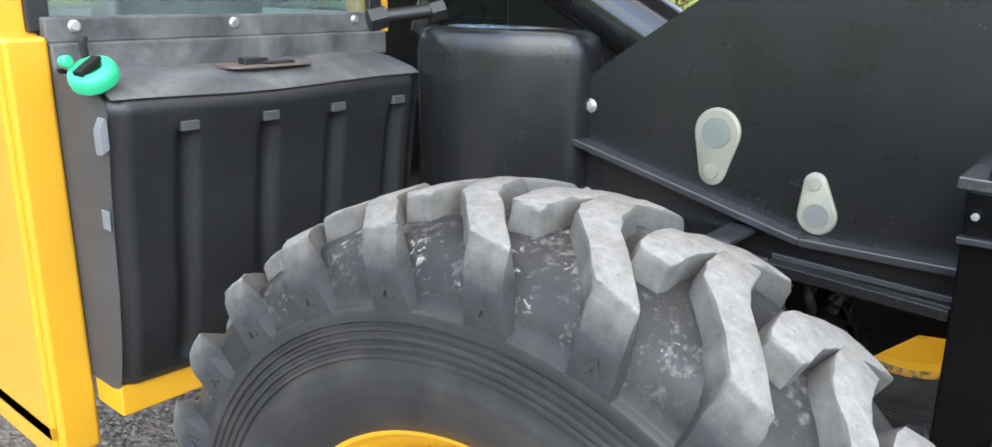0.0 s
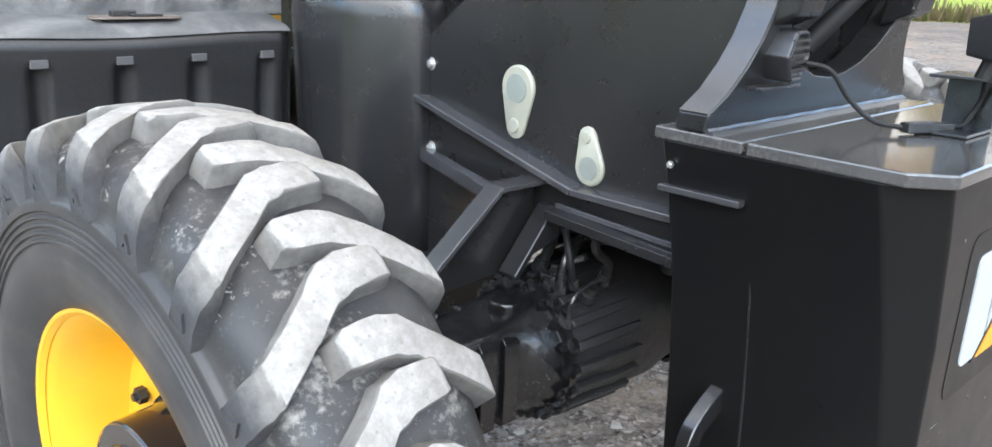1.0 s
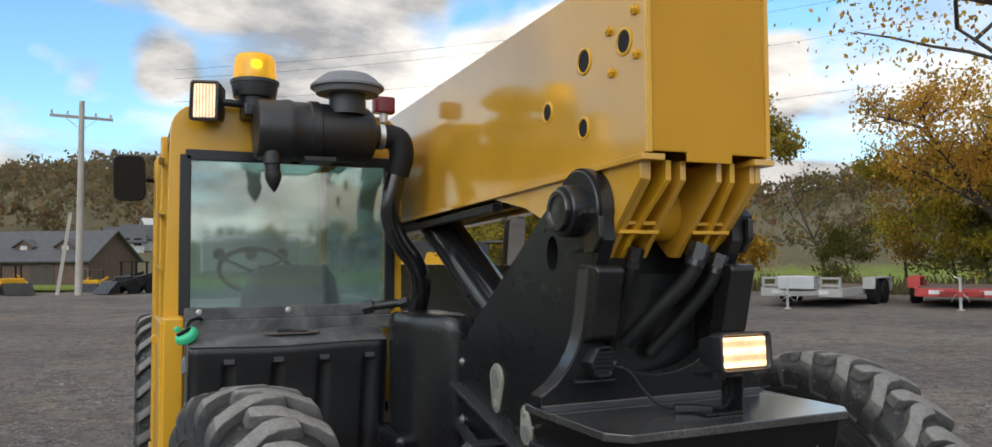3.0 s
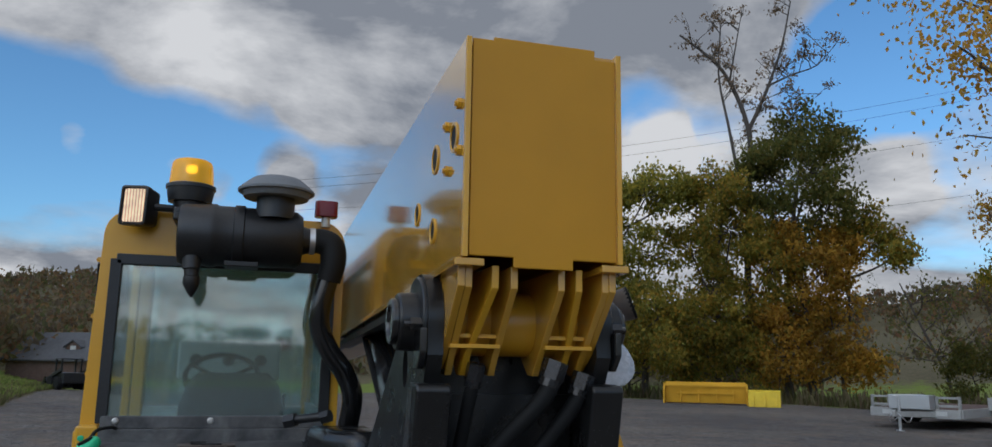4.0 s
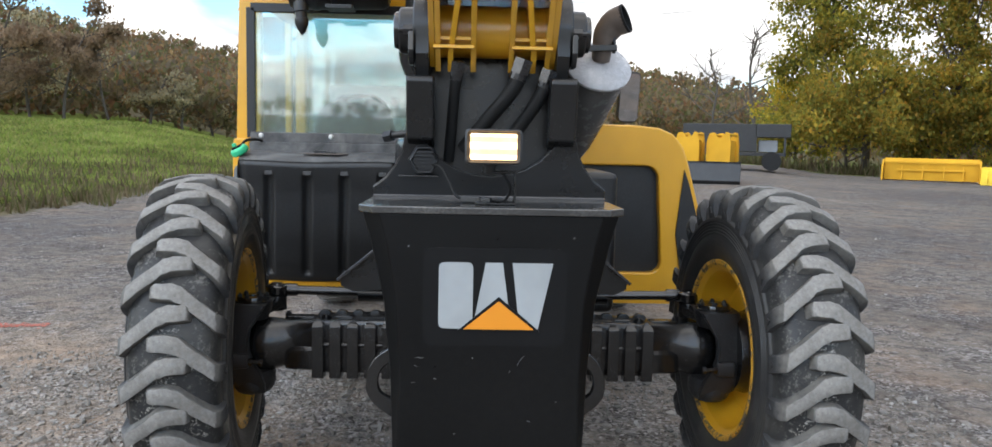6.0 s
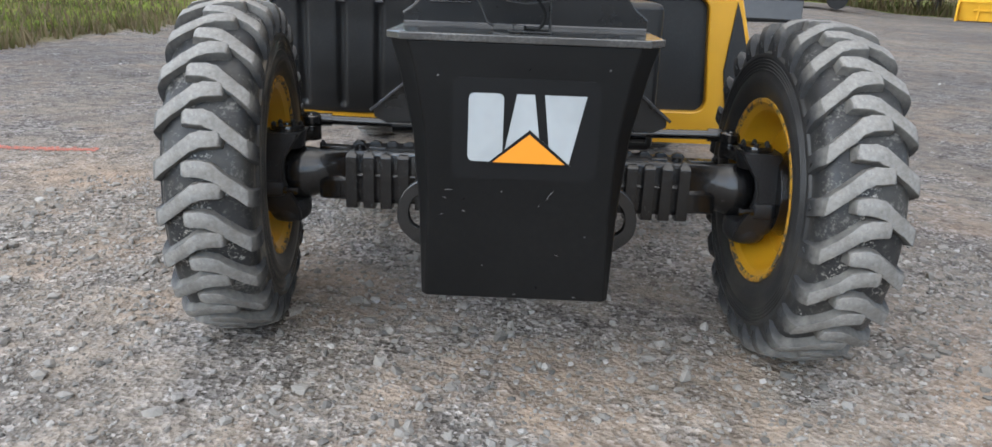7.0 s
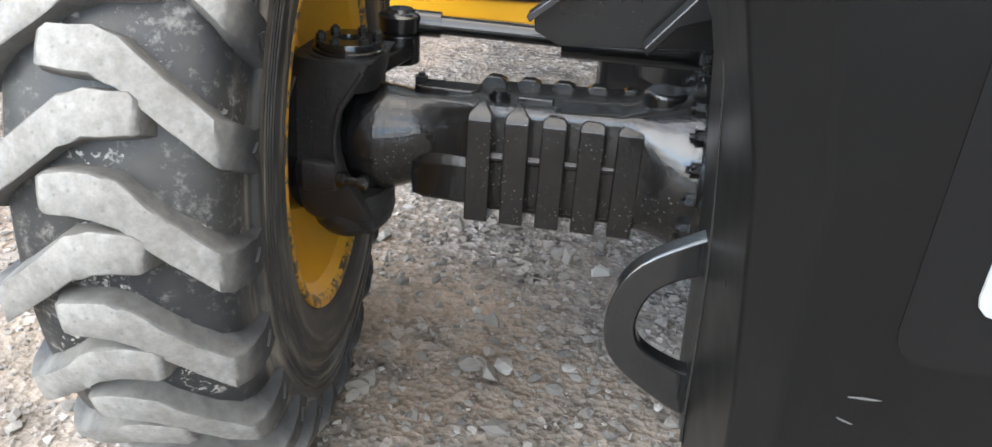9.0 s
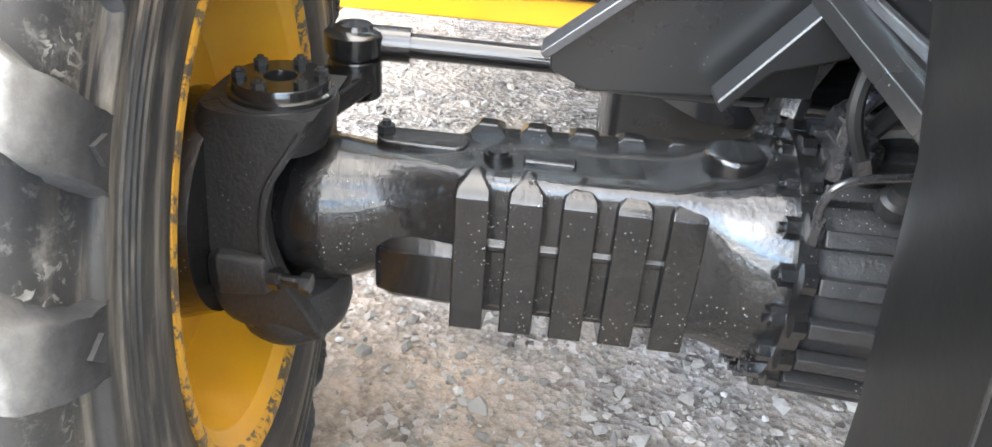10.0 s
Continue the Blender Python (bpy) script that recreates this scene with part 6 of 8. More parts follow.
for s in (-1, 1):
    bm = B()
    loft(bm, [oct_ring(s * x, y0, y1, z0, z1, c) for x, y0, y1, z0, z1, c in ((0.250, 0.035, 0.355, 0.44, 0.762, 0.155), (0.29, 0.045, 0.345, 0.45, 0.752, 0.14), (0.33, 0.070, 0.325, 0.47, 0.735, 0.10), (0.36, 0.092, 0.31, 0.485, 0.722, 0.05), (0.40, 0.108, 0.30, 0.50, 0.712, 0.018), (0.66, 0.112, 0.30, 0.50, 0.704, 0.018), (0.69, 0.118, 0.29, 0.505, 0.70, 0.03), (0.74, 0.126, 0.28, 0.515, 0.694, 0.05), (0.80, 0.122, 0.28, 0.505, 0.692, 0.075), (0.85, 0.105, 0.29, 0.485, 0.70, 0.092), (0.90, 0.095, 0.285, 0.48, 0.705, 0.094), (0.93, 0.11, 0.27, 0.51, 0.68, 0.079))])
    beam = P("axle_beam", bm, CAST, "glossy black cast axle beam", smooth=True, angle=50)
    for i in range(5):
        x = 0.382 + i * 0.069
        bm = B()
        w = 0.0265
        loft(bm, [[(s * (x + u * k), y, z) for u, y in ((-w, 0.14), (-w + 0.004, yy), (w - 0.004, yy), (w, 0.14))] for z, yy, k in ((0.474, 0.104, 0.94), (0.480, 0.093, 1.0), (0.600, 0.089, 1.0), (0.686, 0.091, 1.0), (0.694, 0.099, 0.95), (0.712, 0.132, 0.12))])
        part("axle_rib", bm, CAST, beam, bevel=0.0025)
        bm = B()
        loft(bm, [[(s * (x + u * k), y, z) for u, y in ((-w, 0.26), (-w + 0.004, yy), (w - 0.004, yy), (w, 0.26))] for z, yy, k in ((0.48, 0.312, 1.0), (0.70, 0.312, 1.0), (0.708, 0.302, 0.92), (0.718, 0.284, 0.5))])
        part("axle_rib", bm, CAST, beam, bevel=0.0025)
    for i in range(4):
        x = 0.4165 + i * 0.069
        bm = B()
        # a web between two ribs, stepped at half height, arched below
        prof_web = [(0.120, 0.706), (0.113, 0.692), (0.112, 0.618), (0.104, 0.611), (0.104, 0.605), (0.113, 0.596), (0.118, 0.505), (0.122, 0.494), (0.14, 0.494), (0.14, 0.706)]
        prism(bm, prof_web, "x", s * x - 0.0115, s * x + 0.0115)
        part("rib_web", bm, CAST, beam, bevel=0.0015)
    bm = B()
    cyl(bm, (s * 0.635, 0.175, 0.70), (s * 0.635, 0.175, 0.716), 0.020, n=20)
    cyl(bm, (s * 0.635, 0.175, 0.716), (s * 0.635, 0.175, 0.720), 0.014, n=20)
    part("axle_plug", bm, CAST, beam, smooth=True)
    bm = B()
    box(bm, (s * 0.60 if s > 0 else -0.60, 0.16, 0.700), (s * 0.53 if s > 0 else -0.53, 0.185, 0.715))
    part("cast_pad", bm, CAST, beam, bevel=0.004)
    bm = B()
    loft(bm, [[(s * x, y, z) for x, y in rounded(0.13, 0.055, 0.02, 4, 0.745, 0.225)] for z in (0.68, 0.704)])
    part("cast_pad", bm, CAST, beam, bevel=0.004)
    bm = B()
    loft(bm, [[(s * x, y, z) for y, z in ((0.20, 0.508), (y0 + 0.006, 0.508), (y0, 0.516), (y0, zt - 0.006), (y0 + 0.004, zt), (0.20, zt + 0.052))] for x, y0, zt in ((0.655, 0.100, 0.594), (0.70, 0.103, 0.592), (0.765, 0.108, 0.588), (0.79, 0.122, 0.582), (0.80, 0.15, 0.575))])
    part("cast_block", bm, CAST, beam, smooth=True, bevel=0.004, angle=30)
    bm = B()
    hexbolt(bm, (s * 0.80, 0.232, 0.70), (0, 0, 1), 0.013, 0.014)
    part("axle_bolt", bm, PLASTIC, beam)
    bm = B()
    cyl(bm, (s * 0.325, 0.18, 0.715), (s * 0.325, 0.18, 0.752), 0.042, n=24)
    part("cast_boss", bm, CAST, beam, bevel=0.01)
    # flange ring with bolts at the differential
    bm = B()
    cyl(bm, (s * 0.262, AXY + 0.01, AXZ), (s * 0.238, AXY + 0.01, AXZ), 0.178, n=40)
    fl = P("axle_flange", bm, CAST, "black bolted axle flange", smooth=True)
    for i in range(18):
        a = math.tau * i / 18
        bm = B()
        cyl(bm, (s * 0.255, AXY + 0.01 + 0.168 * math.cos(a), AXZ + 0.168 * math.sin(a)), (s * 0.238, AXY + 0.01 + 0.168 * math.cos(a), AXZ + 0.168 * math.sin(a)), 0.022, n=10)
        hexbolt(bm, (s * 0.262, AXY + 0.01 + 0.166 * math.cos(a), AXZ + 0.166 * math.sin(a)), (s, 0, 0), 0.014, 0.016)
        part("flange_bolt", bm, CAST, fl)

bm = B()
turned(bm, (-0.24, AXY + 0.01, AXZ), (1, 0, 0), [(0, 0.165), (0.06, 0.17), (0.14, 0.185), (0.34, 0.185), (0.42, 0.17), (0.48, 0.165)], 40)
diff = P("differential", bm, CAST_SATIN, "glossy black differential housing", smooth=True)
for i in range(20):
    a = math.tau * i / 20
    bm = B()
    c, s_ = math.cos(a), math.sin(a)
    bar(bm, (-0.235, AXY + 0.01 + 0.178 * c, AXZ + 0.178 * s_), (-0.02, AXY + 0.01 + 0.19 * c, AXZ + 0.19 * s_), 0.022, 0.02, (0, c, s_))
    part("housing_rib", bm, CAST_SATIN, diff, bevel=0.003)
for pts, r in ((((-0.22, 0.10, 0.80), (-0.16, 0.12, 0.86), (-0.10, 0.14, 0.90), (0.0, 0.16, 0.92)), 0.012), (((-0.26, 0.22, 0.79), (-0.24, 0.24, 0.88), (-0.16, 0.26, 0.93), (-0.06, 0.25, 0.94)), 0.012), (((-0.20, 0.08, 0.78), (-0.24, 0.06, 0.86), (-0.22, 0.10, 0.93)), 0.009)):
    bm = B()
    tube(bm, pts, r, 8)
    P("brake_hose", bm, HOSE, "black hydraulic hose", smooth=True)
    bm = B()
    a, b = Vector(pts[0]), Vector(pts[1])
    cyl(bm, a, a + (b - a).normalized() * 0.03, r * 1.5, n=6)
    P("hose_nut", bm, BAR)

# fittings, pipes and hoses on top of the differential
def plumbing(pts, r, mat, label, nuts=True):
    bm = B()
    tube(bm, pts, r, 10)
    ob = P("hydraulic_hose" if mat is HOSE else "steel_pipe", bm, mat, label, smooth=True)
    if nuts:
        for a, b in ((pts[0], pts[1]), (pts[-1], pts[-2])):
            a, b = Vector(a), Vector(b)
            d = (b - a).normalized()
            bm = B()
            cyl(bm, a, a + d * 0.024, r * 1.7, n=6)
            cyl(bm, a + d * 0.024, a + d * 0.034, r * 1.35, n=12)
            part("pipe_nut", bm, BAR, ob)


for sy in (-1, 1):
    plumbing([(sy * 0.225, 0.10, 0.765), (sy * 0.228, 0.09, 0.84), (sy * 0.19, 0.10, 0.88), (sy * 0.10, 0.13, 0.885)], 0.009, BAR, "worn black steel pipe")
    plumbing([(sy * 0.20, 0.20, 0.79), (sy * 0.19, 0.17, 0.86), (sy * 0.22, 0.12, 0.92), (sy * 0.17, 0.08, 0.955), (sy * 0.06, 0.06, 0.95)], 0.013, HOSE, "black hydraulic hose")
    plumbing([(sy * 0.12, 0.06, 0.78), (sy * 0.14, 0.03, 0.84), (sy * 0.20, 0.02, 0.89), (sy * 0.16, 0.05, 0.94)], 0.011, HOSE, "black hydraulic hose")
    plumbing([(sy * 0.245, 0.05, 0.70), (sy * 0.252, 0.04, 0.76), (sy * 0.22, 0.04, 0.79), (sy * 0.12, 0.05, 0.80)], 0.0055, BAR, "thin black brake pipe")
    plumbing([(sy * 0.21, 0.14, 0.80), (sy * 0.15, 0.14, 0.815), (sy * 0.07, 0.15, 0.81)], 0.008, STEEL, "bright steel pipe")
    bm = B()
    box(bm, (sy * 0.20 - 0.03, 0.115, 0.765), (sy * 0.20 + 0.03, 0.165, 0.80))
    cyl(bm, (sy * 0.20, 0.14, 0.80), (sy * 0.20, 0.14, 0.822), 0.014, n=6)
    P("brake_fitting", bm, BAR, "worn black fitting block with a nut", bevel=0.003)
    bm = B()
    turned(bm, (sy * 0.16, 0.075, 0.742), (0, -0.5, 1), [(0, 0.022), (0.02, 0.022), (0.024, 0.016), (0.04, 0.014), (0.042, 0.0001)], 12)
    P("breather", bm, PLASTIC, "black breather cap", smooth=True)

# steering knuckles
for s in (-1, 1):
    bm = B()
    # a shell open towards the axle's end: U-shaped in plan, its lip swings in at top and bottom
    rings = []
    for z in (0.408, 0.415, 0.43, 0.455, 0.48, 0.51, 0.55, 0.59, 0.63, 0.67, 0.70, 0.72, 0.74, 0.755, 0.768):
        lip = float(np.interp(z, [0.408, 0.45, 0.50, 0.56, 0.62, 0.68, 0.715, 0.768], [0.868, 0.862, 0.876, 0.914, 0.926, 0.918, 0.896, 0.862]))
        far = float(np.interp(z, [0.408, 0.45, 0.52, 0.70, 0.74, 0.768], [0.965, 1.01, 1.045, 1.045, 1.035, 1.02]))
        y0 = float(np.interp(z, [0.408, 0.44, 0.50, 0.60, 0.72, 0.768], [0.125, 0.092, 0.074, 0.076, 0.092, 0.100]))
        y1 = float(np.interp(z, [0.408, 0.46, 0.72, 0.768], [0.25, 0.29, 0.28, 0.272]))
        t, rc = (0.022 if 0.44 < z < 0.70 else 0.075), 0.05
        def u_line(lx, fx, a, b, rr):
            turn = [(fx - rr + rr * math.sin(radians(q)), a + rr - rr * math.cos(radians(q))) for q in range(0, 91, 15)]
            back = [(fx - rr + rr * math.cos(radians(q)), b - rr + rr * math.sin(radians(q))) for q in range(0, 91, 15)]
            return [(lx, a + 0.004), (lx + 0.004, a)] + turn + back + [(lx, b)]
        outer_u = u_line(lip, far, y0, y1, rc)
        inner_u = u_line(lip, far - t, y0 + t, y1 - t, 0.02)
        rings.append([(s * x, y, z) for x, y in outer_u + inner_u[::-1]])
    loft(bm, rings)
    kn = P("steering_knuckle", bm, CAST_SATIN, "black cast steering knuckle", smooth=True, angle=40)
    kn.location.y = -0.045 if s > 0 else -0.01
    # raised lip along the opening and the boss of the stop bolt
    bm = B()
    tube(bm, [(s * 0.874, 0.096, 0.752), (s * 0.897, 0.089, 0.715), (s * 0.918, 0.080, 0.675), (s * 0.927, 0.075, 0.61), (s * 0.916, 0.073, 0.55)], 0.0055, 8)
    part("knuckle_lip", bm, CAST_SATIN, kn, smooth=True)
    bm = B()
    loft(bm, [[(s * x, y, z) for y, z in rounded(w, w, 0.012, 3, 0.088, 0.553)] for x, w in ((0.918, 0.048), (0.924, 0.058), (0.985, 0.066), (1.0, 0.05))])
    part("stop_boss", bm, CAST_SATIN, kn, smooth=True, bevel=0.003)
    bm = B()
    loft(bm, [[(s * 0.932 + q * 0.076 * math.cos(a), 0.185 + q * 0.080 * math.sin(a), z) for a in np.linspace(0, math.tau, 32, endpoint=False)] for z, q in ((0.70, 0.80), (0.735, 0.97), (0.760, 1.04), (0.770, 1.0))])
    part("knuckle_top", bm, CAST_SATIN, kn, smooth=True)
    bm = B()
    loft(bm, [[(s * 0.925 + q * 0.084 * math.cos(a), 0.182 + q * 0.098 * math.sin(a), z) for a in np.linspace(0, math.tau, 32, endpoint=False)] for z, q in ((0.400, 0.55), (0.408, 0.78), (0.424, 0.93), (0.448, 1.0), (0.474, 0.98), (0.492, 0.86), (0.500, 0.6))])
    part("knuckle_foot", bm, CAST_SATIN, kn, smooth=True)
    bm = B()
    turned(bm, (s * 1.0, 0.165, 0.60), (s, 0, 0), [(0, 0.15), (0.05, 0.165), (0.10, 0.15), (0.13, 0.12)], 32)
    part("hub_carrier", bm, CAST, kn, smooth=True)
    bm = B()
    turned(bm, (s * 0.928, 0.185, 0.770), (0, 0, 1), [(0, 0.070), (0.006, 0.070), (0.008, 0.065), (0.020, 0.0645), (0.022, 0.063), (0.022, 0.022), (0.006, 0.019), (0.006, 0.0001)], 36)
    cap = part("kingpin_cap", bm, BLACK, kn, "black bolted kingpin cap", smooth=True)
    for i in range(6):
        a = math.tau * (i + 0.3) / 6
        bm = B()
        hexbolt(bm, (s * 0.928 + 0.052 * math.cos(a), 0.185 + 0.052 * math.sin(a), 0.791), (0, 0, 1), 0.0095, 0.009)
        part("cap_bolt", bm, PLASTIC, kn)
    bm = B()
    cyl(bm, (s * 0.93, 0.070, 0.552), (s * 0.862, 0.068, 0.549), 0.009, n=12)
    cyl(bm, (s * 0.876, 0.068, 0.5495), (s * 0.862, 0.068, 0.549), 0.015, n=6)
    cyl(bm, (s * 0.918, 0.070, 0.5515), (s * 0.904, 0.0695, 0.551), 0.016, n=6)
    part("stop_bolt", bm, CAST, kn, "steering stop bolt")
    # steering arm, ball joint and rod
    bm = B()
    bar(bm, (s * 0.93, 0.25, 0.715), (s * 0.885, 0.40, 0.725), 0.08, 0.035)
    cyl(bm, (s * 0.885, 0.40, 0.69), (s * 0.885, 0.40, 0.755), 0.042, n=20)
    part("steering_arm", bm, CAST, kn, bevel=0.006)
    bm = B()
    turned(bm, (s * 0.885, 0.40, 0.752), (0, 0, 1), [(0, 0.034), (0.01, 0.045), (0.04, 0.047), (0.045, 0.042), (0.048, 0.03), (0.054, 0.026), (0.058, 0.0001)], 24)
    part("ball_joint", bm, BLACK, kn, "black ball joint", smooth=True)
    bm = B()
    cyl(bm, (s * 0.85, 0.403, 0.775), (s * 0.52, 0.43, 0.765), 0.020, n=16)
    cyl(bm, (s * 0.86, 0.402, 0.775), (s * 0.80, 0.407, 0.774), 0.028, n=16)
    P("steering_rod", bm, BLACK, "glossy black steering rod", smooth=True)
    bm = B()
    cyl(bm, (s * 0.54, 0.428, 0.766), (s * 0.06, 0.43, 0.765), 0.042, n=20)
    P("steering_cylinder", bm, BLACK, "glossy black steering cylinder", smooth=True)
bm = B()
cyl(bm, (-0.8, 4.1, 0.63), (0.8, 4.1, 0.63), 0.11, n=16)
P("front_axle", bm, CAST, "black front axle tube", smooth=True)
# added plate: stops sky showing through the shaded space between the side plates
bm = B()
box(bm, (-0.205, -0.235, 1.04), (0.205, -0.215, 1.735))
P("dark_well_plate", bm, PLATE, "black plate added to keep the space behind the boom foot dark")
# added black plate that hides the yellow parts seen past the axle
bm = B()
prism(bm, [(0.60, 1.0), (0.60, 0.62), (0.0, 0.58), (-0.12, 0.69), (-0.20, 0.70), (-0.20, 1.0)], "x", 0.266, 0.280)
P("axle_view_blocker", bm, PLATE, "black plate over the axle, added to block the view through", bevel=0.003)
bm = B()
box(bm, (-0.465, 0.72, 0.40), (0.22, 1.05, 0.96))
P("lower_tank", bm, TANKM, "satin black tank under the frame", bevel=0.035)
# added panel, higher than the hood, that darkens the gap beside the cab
bm = B()
box(bm, (0.404, 1.29, 0.60), (0.417, 3.4, 1.62))
P("hood_gap_blocker", bm, PLATE, "black panel added beside the engine hood to darken the gap", bevel=0.003)
# added black box that hides the hood where the gap is dark
bm = B()
box(bm, (0.27, 0.82, 1.04), (0.41, 1.27, 1.52))
P("dark_gap_box", bm, PLASTIC, "black box added to darken the gap beside the engine hood", bevel=0.02)
bm = B()
box(bm, (-0.205, -0.20, 0.99), (0.205, 4.2, 1.04))
P("frame_deck", bm, PLATE, "black frame deck")

# ---------------------------------------------------------------- things far off
def at_az(az, r):
    x, y = r * math.sin(radians(az)), r * math.cos(radians(az))
    return Vector((x, y, height(x, y)))


def leaf_quads(rnd, centres, count, size, spread):
    """Small bent leaf pieces round the given centres, as vertices and faces."""
    verts, faces = [], []
    for _ in range(count):
        c = rnd.choice(centres)
        p = Vector([rnd.gauss(0, spread) for _ in range(3)])
        p.z *= 0.75
        p += c
        a = Euler([rnd.uniform(0, 6.28) for _ in range(3)]).to_matrix()
        s = size * rnd.uniform(0.6, 1.3)
        k = len(verts)
        for u, v, w in ((-0.5, 0, 0), (0, -0.32, 0.1), (0.5, 0, 0), (0, 0.32, 0.1)):
            verts.append(p + a @ Vector((u * s, v * s, w * s)))
        faces.append((k, k + 1, k + 2, k + 3))
    return verts, faces


def from_lists(name, verts, faces, mat, parent=None, smooth=False):
    me = bpy.data.meshes.new(name)
    me.from_pydata([tuple(v) for v in verts], [], faces)
    me.materials.append(mat)
    ob = new(name, me)
    ob.parent = parent
    return ob


def tree(at, tall, wide, leaves, label, count=6000, leaf=0.3, seed=1, base=0.22, bare=0.0, trunk=0.3, lean=(0, 0), rise=(0.1, 0.9), spread=0.078):
    """Tapered trunk, limbs and twigs, with small leaves gathered round the twigs' ends."""
    rnd = random.Random(seed)
    root = tagged(new("tree"), label, "tree")
    root.location = at
    bm = B()
    ends = []

    def limb(p, d, length, r, level):
        pts = [p]
        for i in range(4):
            d = (d + Vector((rnd.gauss(0, 0.16), rnd.gauss(0, 0.16), rnd.gauss(0.03, 0.10)))).normalized()
            pts.append(pts[-1] + d * length / 4)
        tube(bm, pts, [r, r * 0.85, r * 0.7, r * 0.55, r * 0.35], 6 if level else 10, 2 if level < 2 else 1)
        if level >= 2:
            ends.extend((pts[2], pts[3], pts[4]))
            return
        for k in range((7, 6)[level] if level else 11):
            t = rnd.uniform(base if level == 0 else 0.25, 1.0)
            i = min(3, int(t * 4))
            q = pts[i].lerp(pts[i + 1], t * 4 - i)
            az = rnd.uniform(0, math.tau)
            up = rnd.uniform(*rise) if level == 0 else rnd.uniform(-0.25, 0.7)
            nd = Vector((math.cos(az), math.sin(az), up)).normalized()
            if level:
                nd = (nd + d * 0.7).normalized()
            reach = wide * (1.1 - 0.55 * t) if level == 0 else length * 0.5
            limb(q, nd, reach * rnd.uniform(0.7, 1.15), r * (0.42 if level == 0 else 0.5), level + 1)

    limb(Vector((0, 0, -0.2)), Vector((*lean, 1)).normalized(), tall, trunk, 0)
    part("trunk", bm, BARK, root, "dark branching trunk", smooth=True)
    if count:
        keep = [e for e in ends if rnd.random() > bare]
        v, f = leaf_quads(rnd, keep, count, leaf, wide * spread)
        from_lists("crown", v, f, leaves, root)
    return root


def far(az, r):
    """A place beyond the lot's edge."""
    p = Vector((-0.4, -2.4)) + 1.8 * (Vector((r * math.sin(radians(az)), r * math.cos(radians(az)))) - Vector((-0.4, -2.4)))
    return Vector((p.x, p.y, height(p.x, p.y)))


# the tall mixed tree group on the bank beyond the lot, then the orange tree by the trailers
GROVE, ACROSS = Vector((30.3, 42.0, 0)), Vector((0.8235, -0.5672, 0))
BEYOND = Vector((0.5672, 0.8235, 0))


def crowned_tree(u, depth, top, lobes, leaves, label, count, leaf, seed, trunk=0.24):
    """A tree whose limbs each carry one rounded lobe of leaf clumps, with gaps between."""
    rnd = random.Random(seed)
    root = tagged(new("tree"), label, "tree")
    at = GROVE + ACROSS * u + BEYOND * depth
    at.z = height(at.x, at.y)
    root.location = at
    local = lambda du, dd, z: ACROSS * (du - u) + BEYOND * dd + Vector((0, 0, z - at.z))
    bm = B()
    line = [Vector((0, 0, -0.2))] + [Vector((rnd.gauss(0, 0.16), rnd.gauss(0, 0.16), (top - at.z) * t)) + ACROSS * (lobes[0][0] - u) * t * t for t in (0.25, 0.5, 0.75, 1.0)]
    tube(bm, line, [trunk, trunk * 0.85, trunk * 0.65, trunk * 0.45, trunk * 0.2], 10, 2)
    ends = []
    for lu, lz, r in lobes:
        mid = local(lu, rnd.uniform(-1.6, 1.6), lz)
        low = min(0.85, max(0.12, (mid.z - 1.6 * r) / line[-1].z))
        i = min(3, int(low * 4))
        q = line[i].lerp(line[i + 1], low * 4 - i)
        tube(bm, [q, q.lerp(mid, 0.5) + Vector((0, 0, -0.15 * r)), mid], [0.10, 0.07, 0.04], 6, 2)
        for _ in range(int(9 + 5 * r)):
            d = Vector((rnd.gauss(0, 1), rnd.gauss(0, 1), rnd.gauss(0.15, 0.9))).normalized()
            e = mid + d * r * rnd.uniform(0.55, 1.05)
            tube(bm, [mid.lerp(e, 0.15), mid.lerp(e, 0.6) + Vector((0, 0, 0.06 * r)), e], [0.03, 0.02, 0.008], 4, 1)
            ends += [e, e, mid.lerp(e, 0.72)]
    part("trunk", bm, BARK, root, "dark branching trunk", smooth=True)
    verts, faces = leaf_quads(rnd, ends, count, leaf, 0.40)
    from_lists("crown", verts, faces, leaves, root)


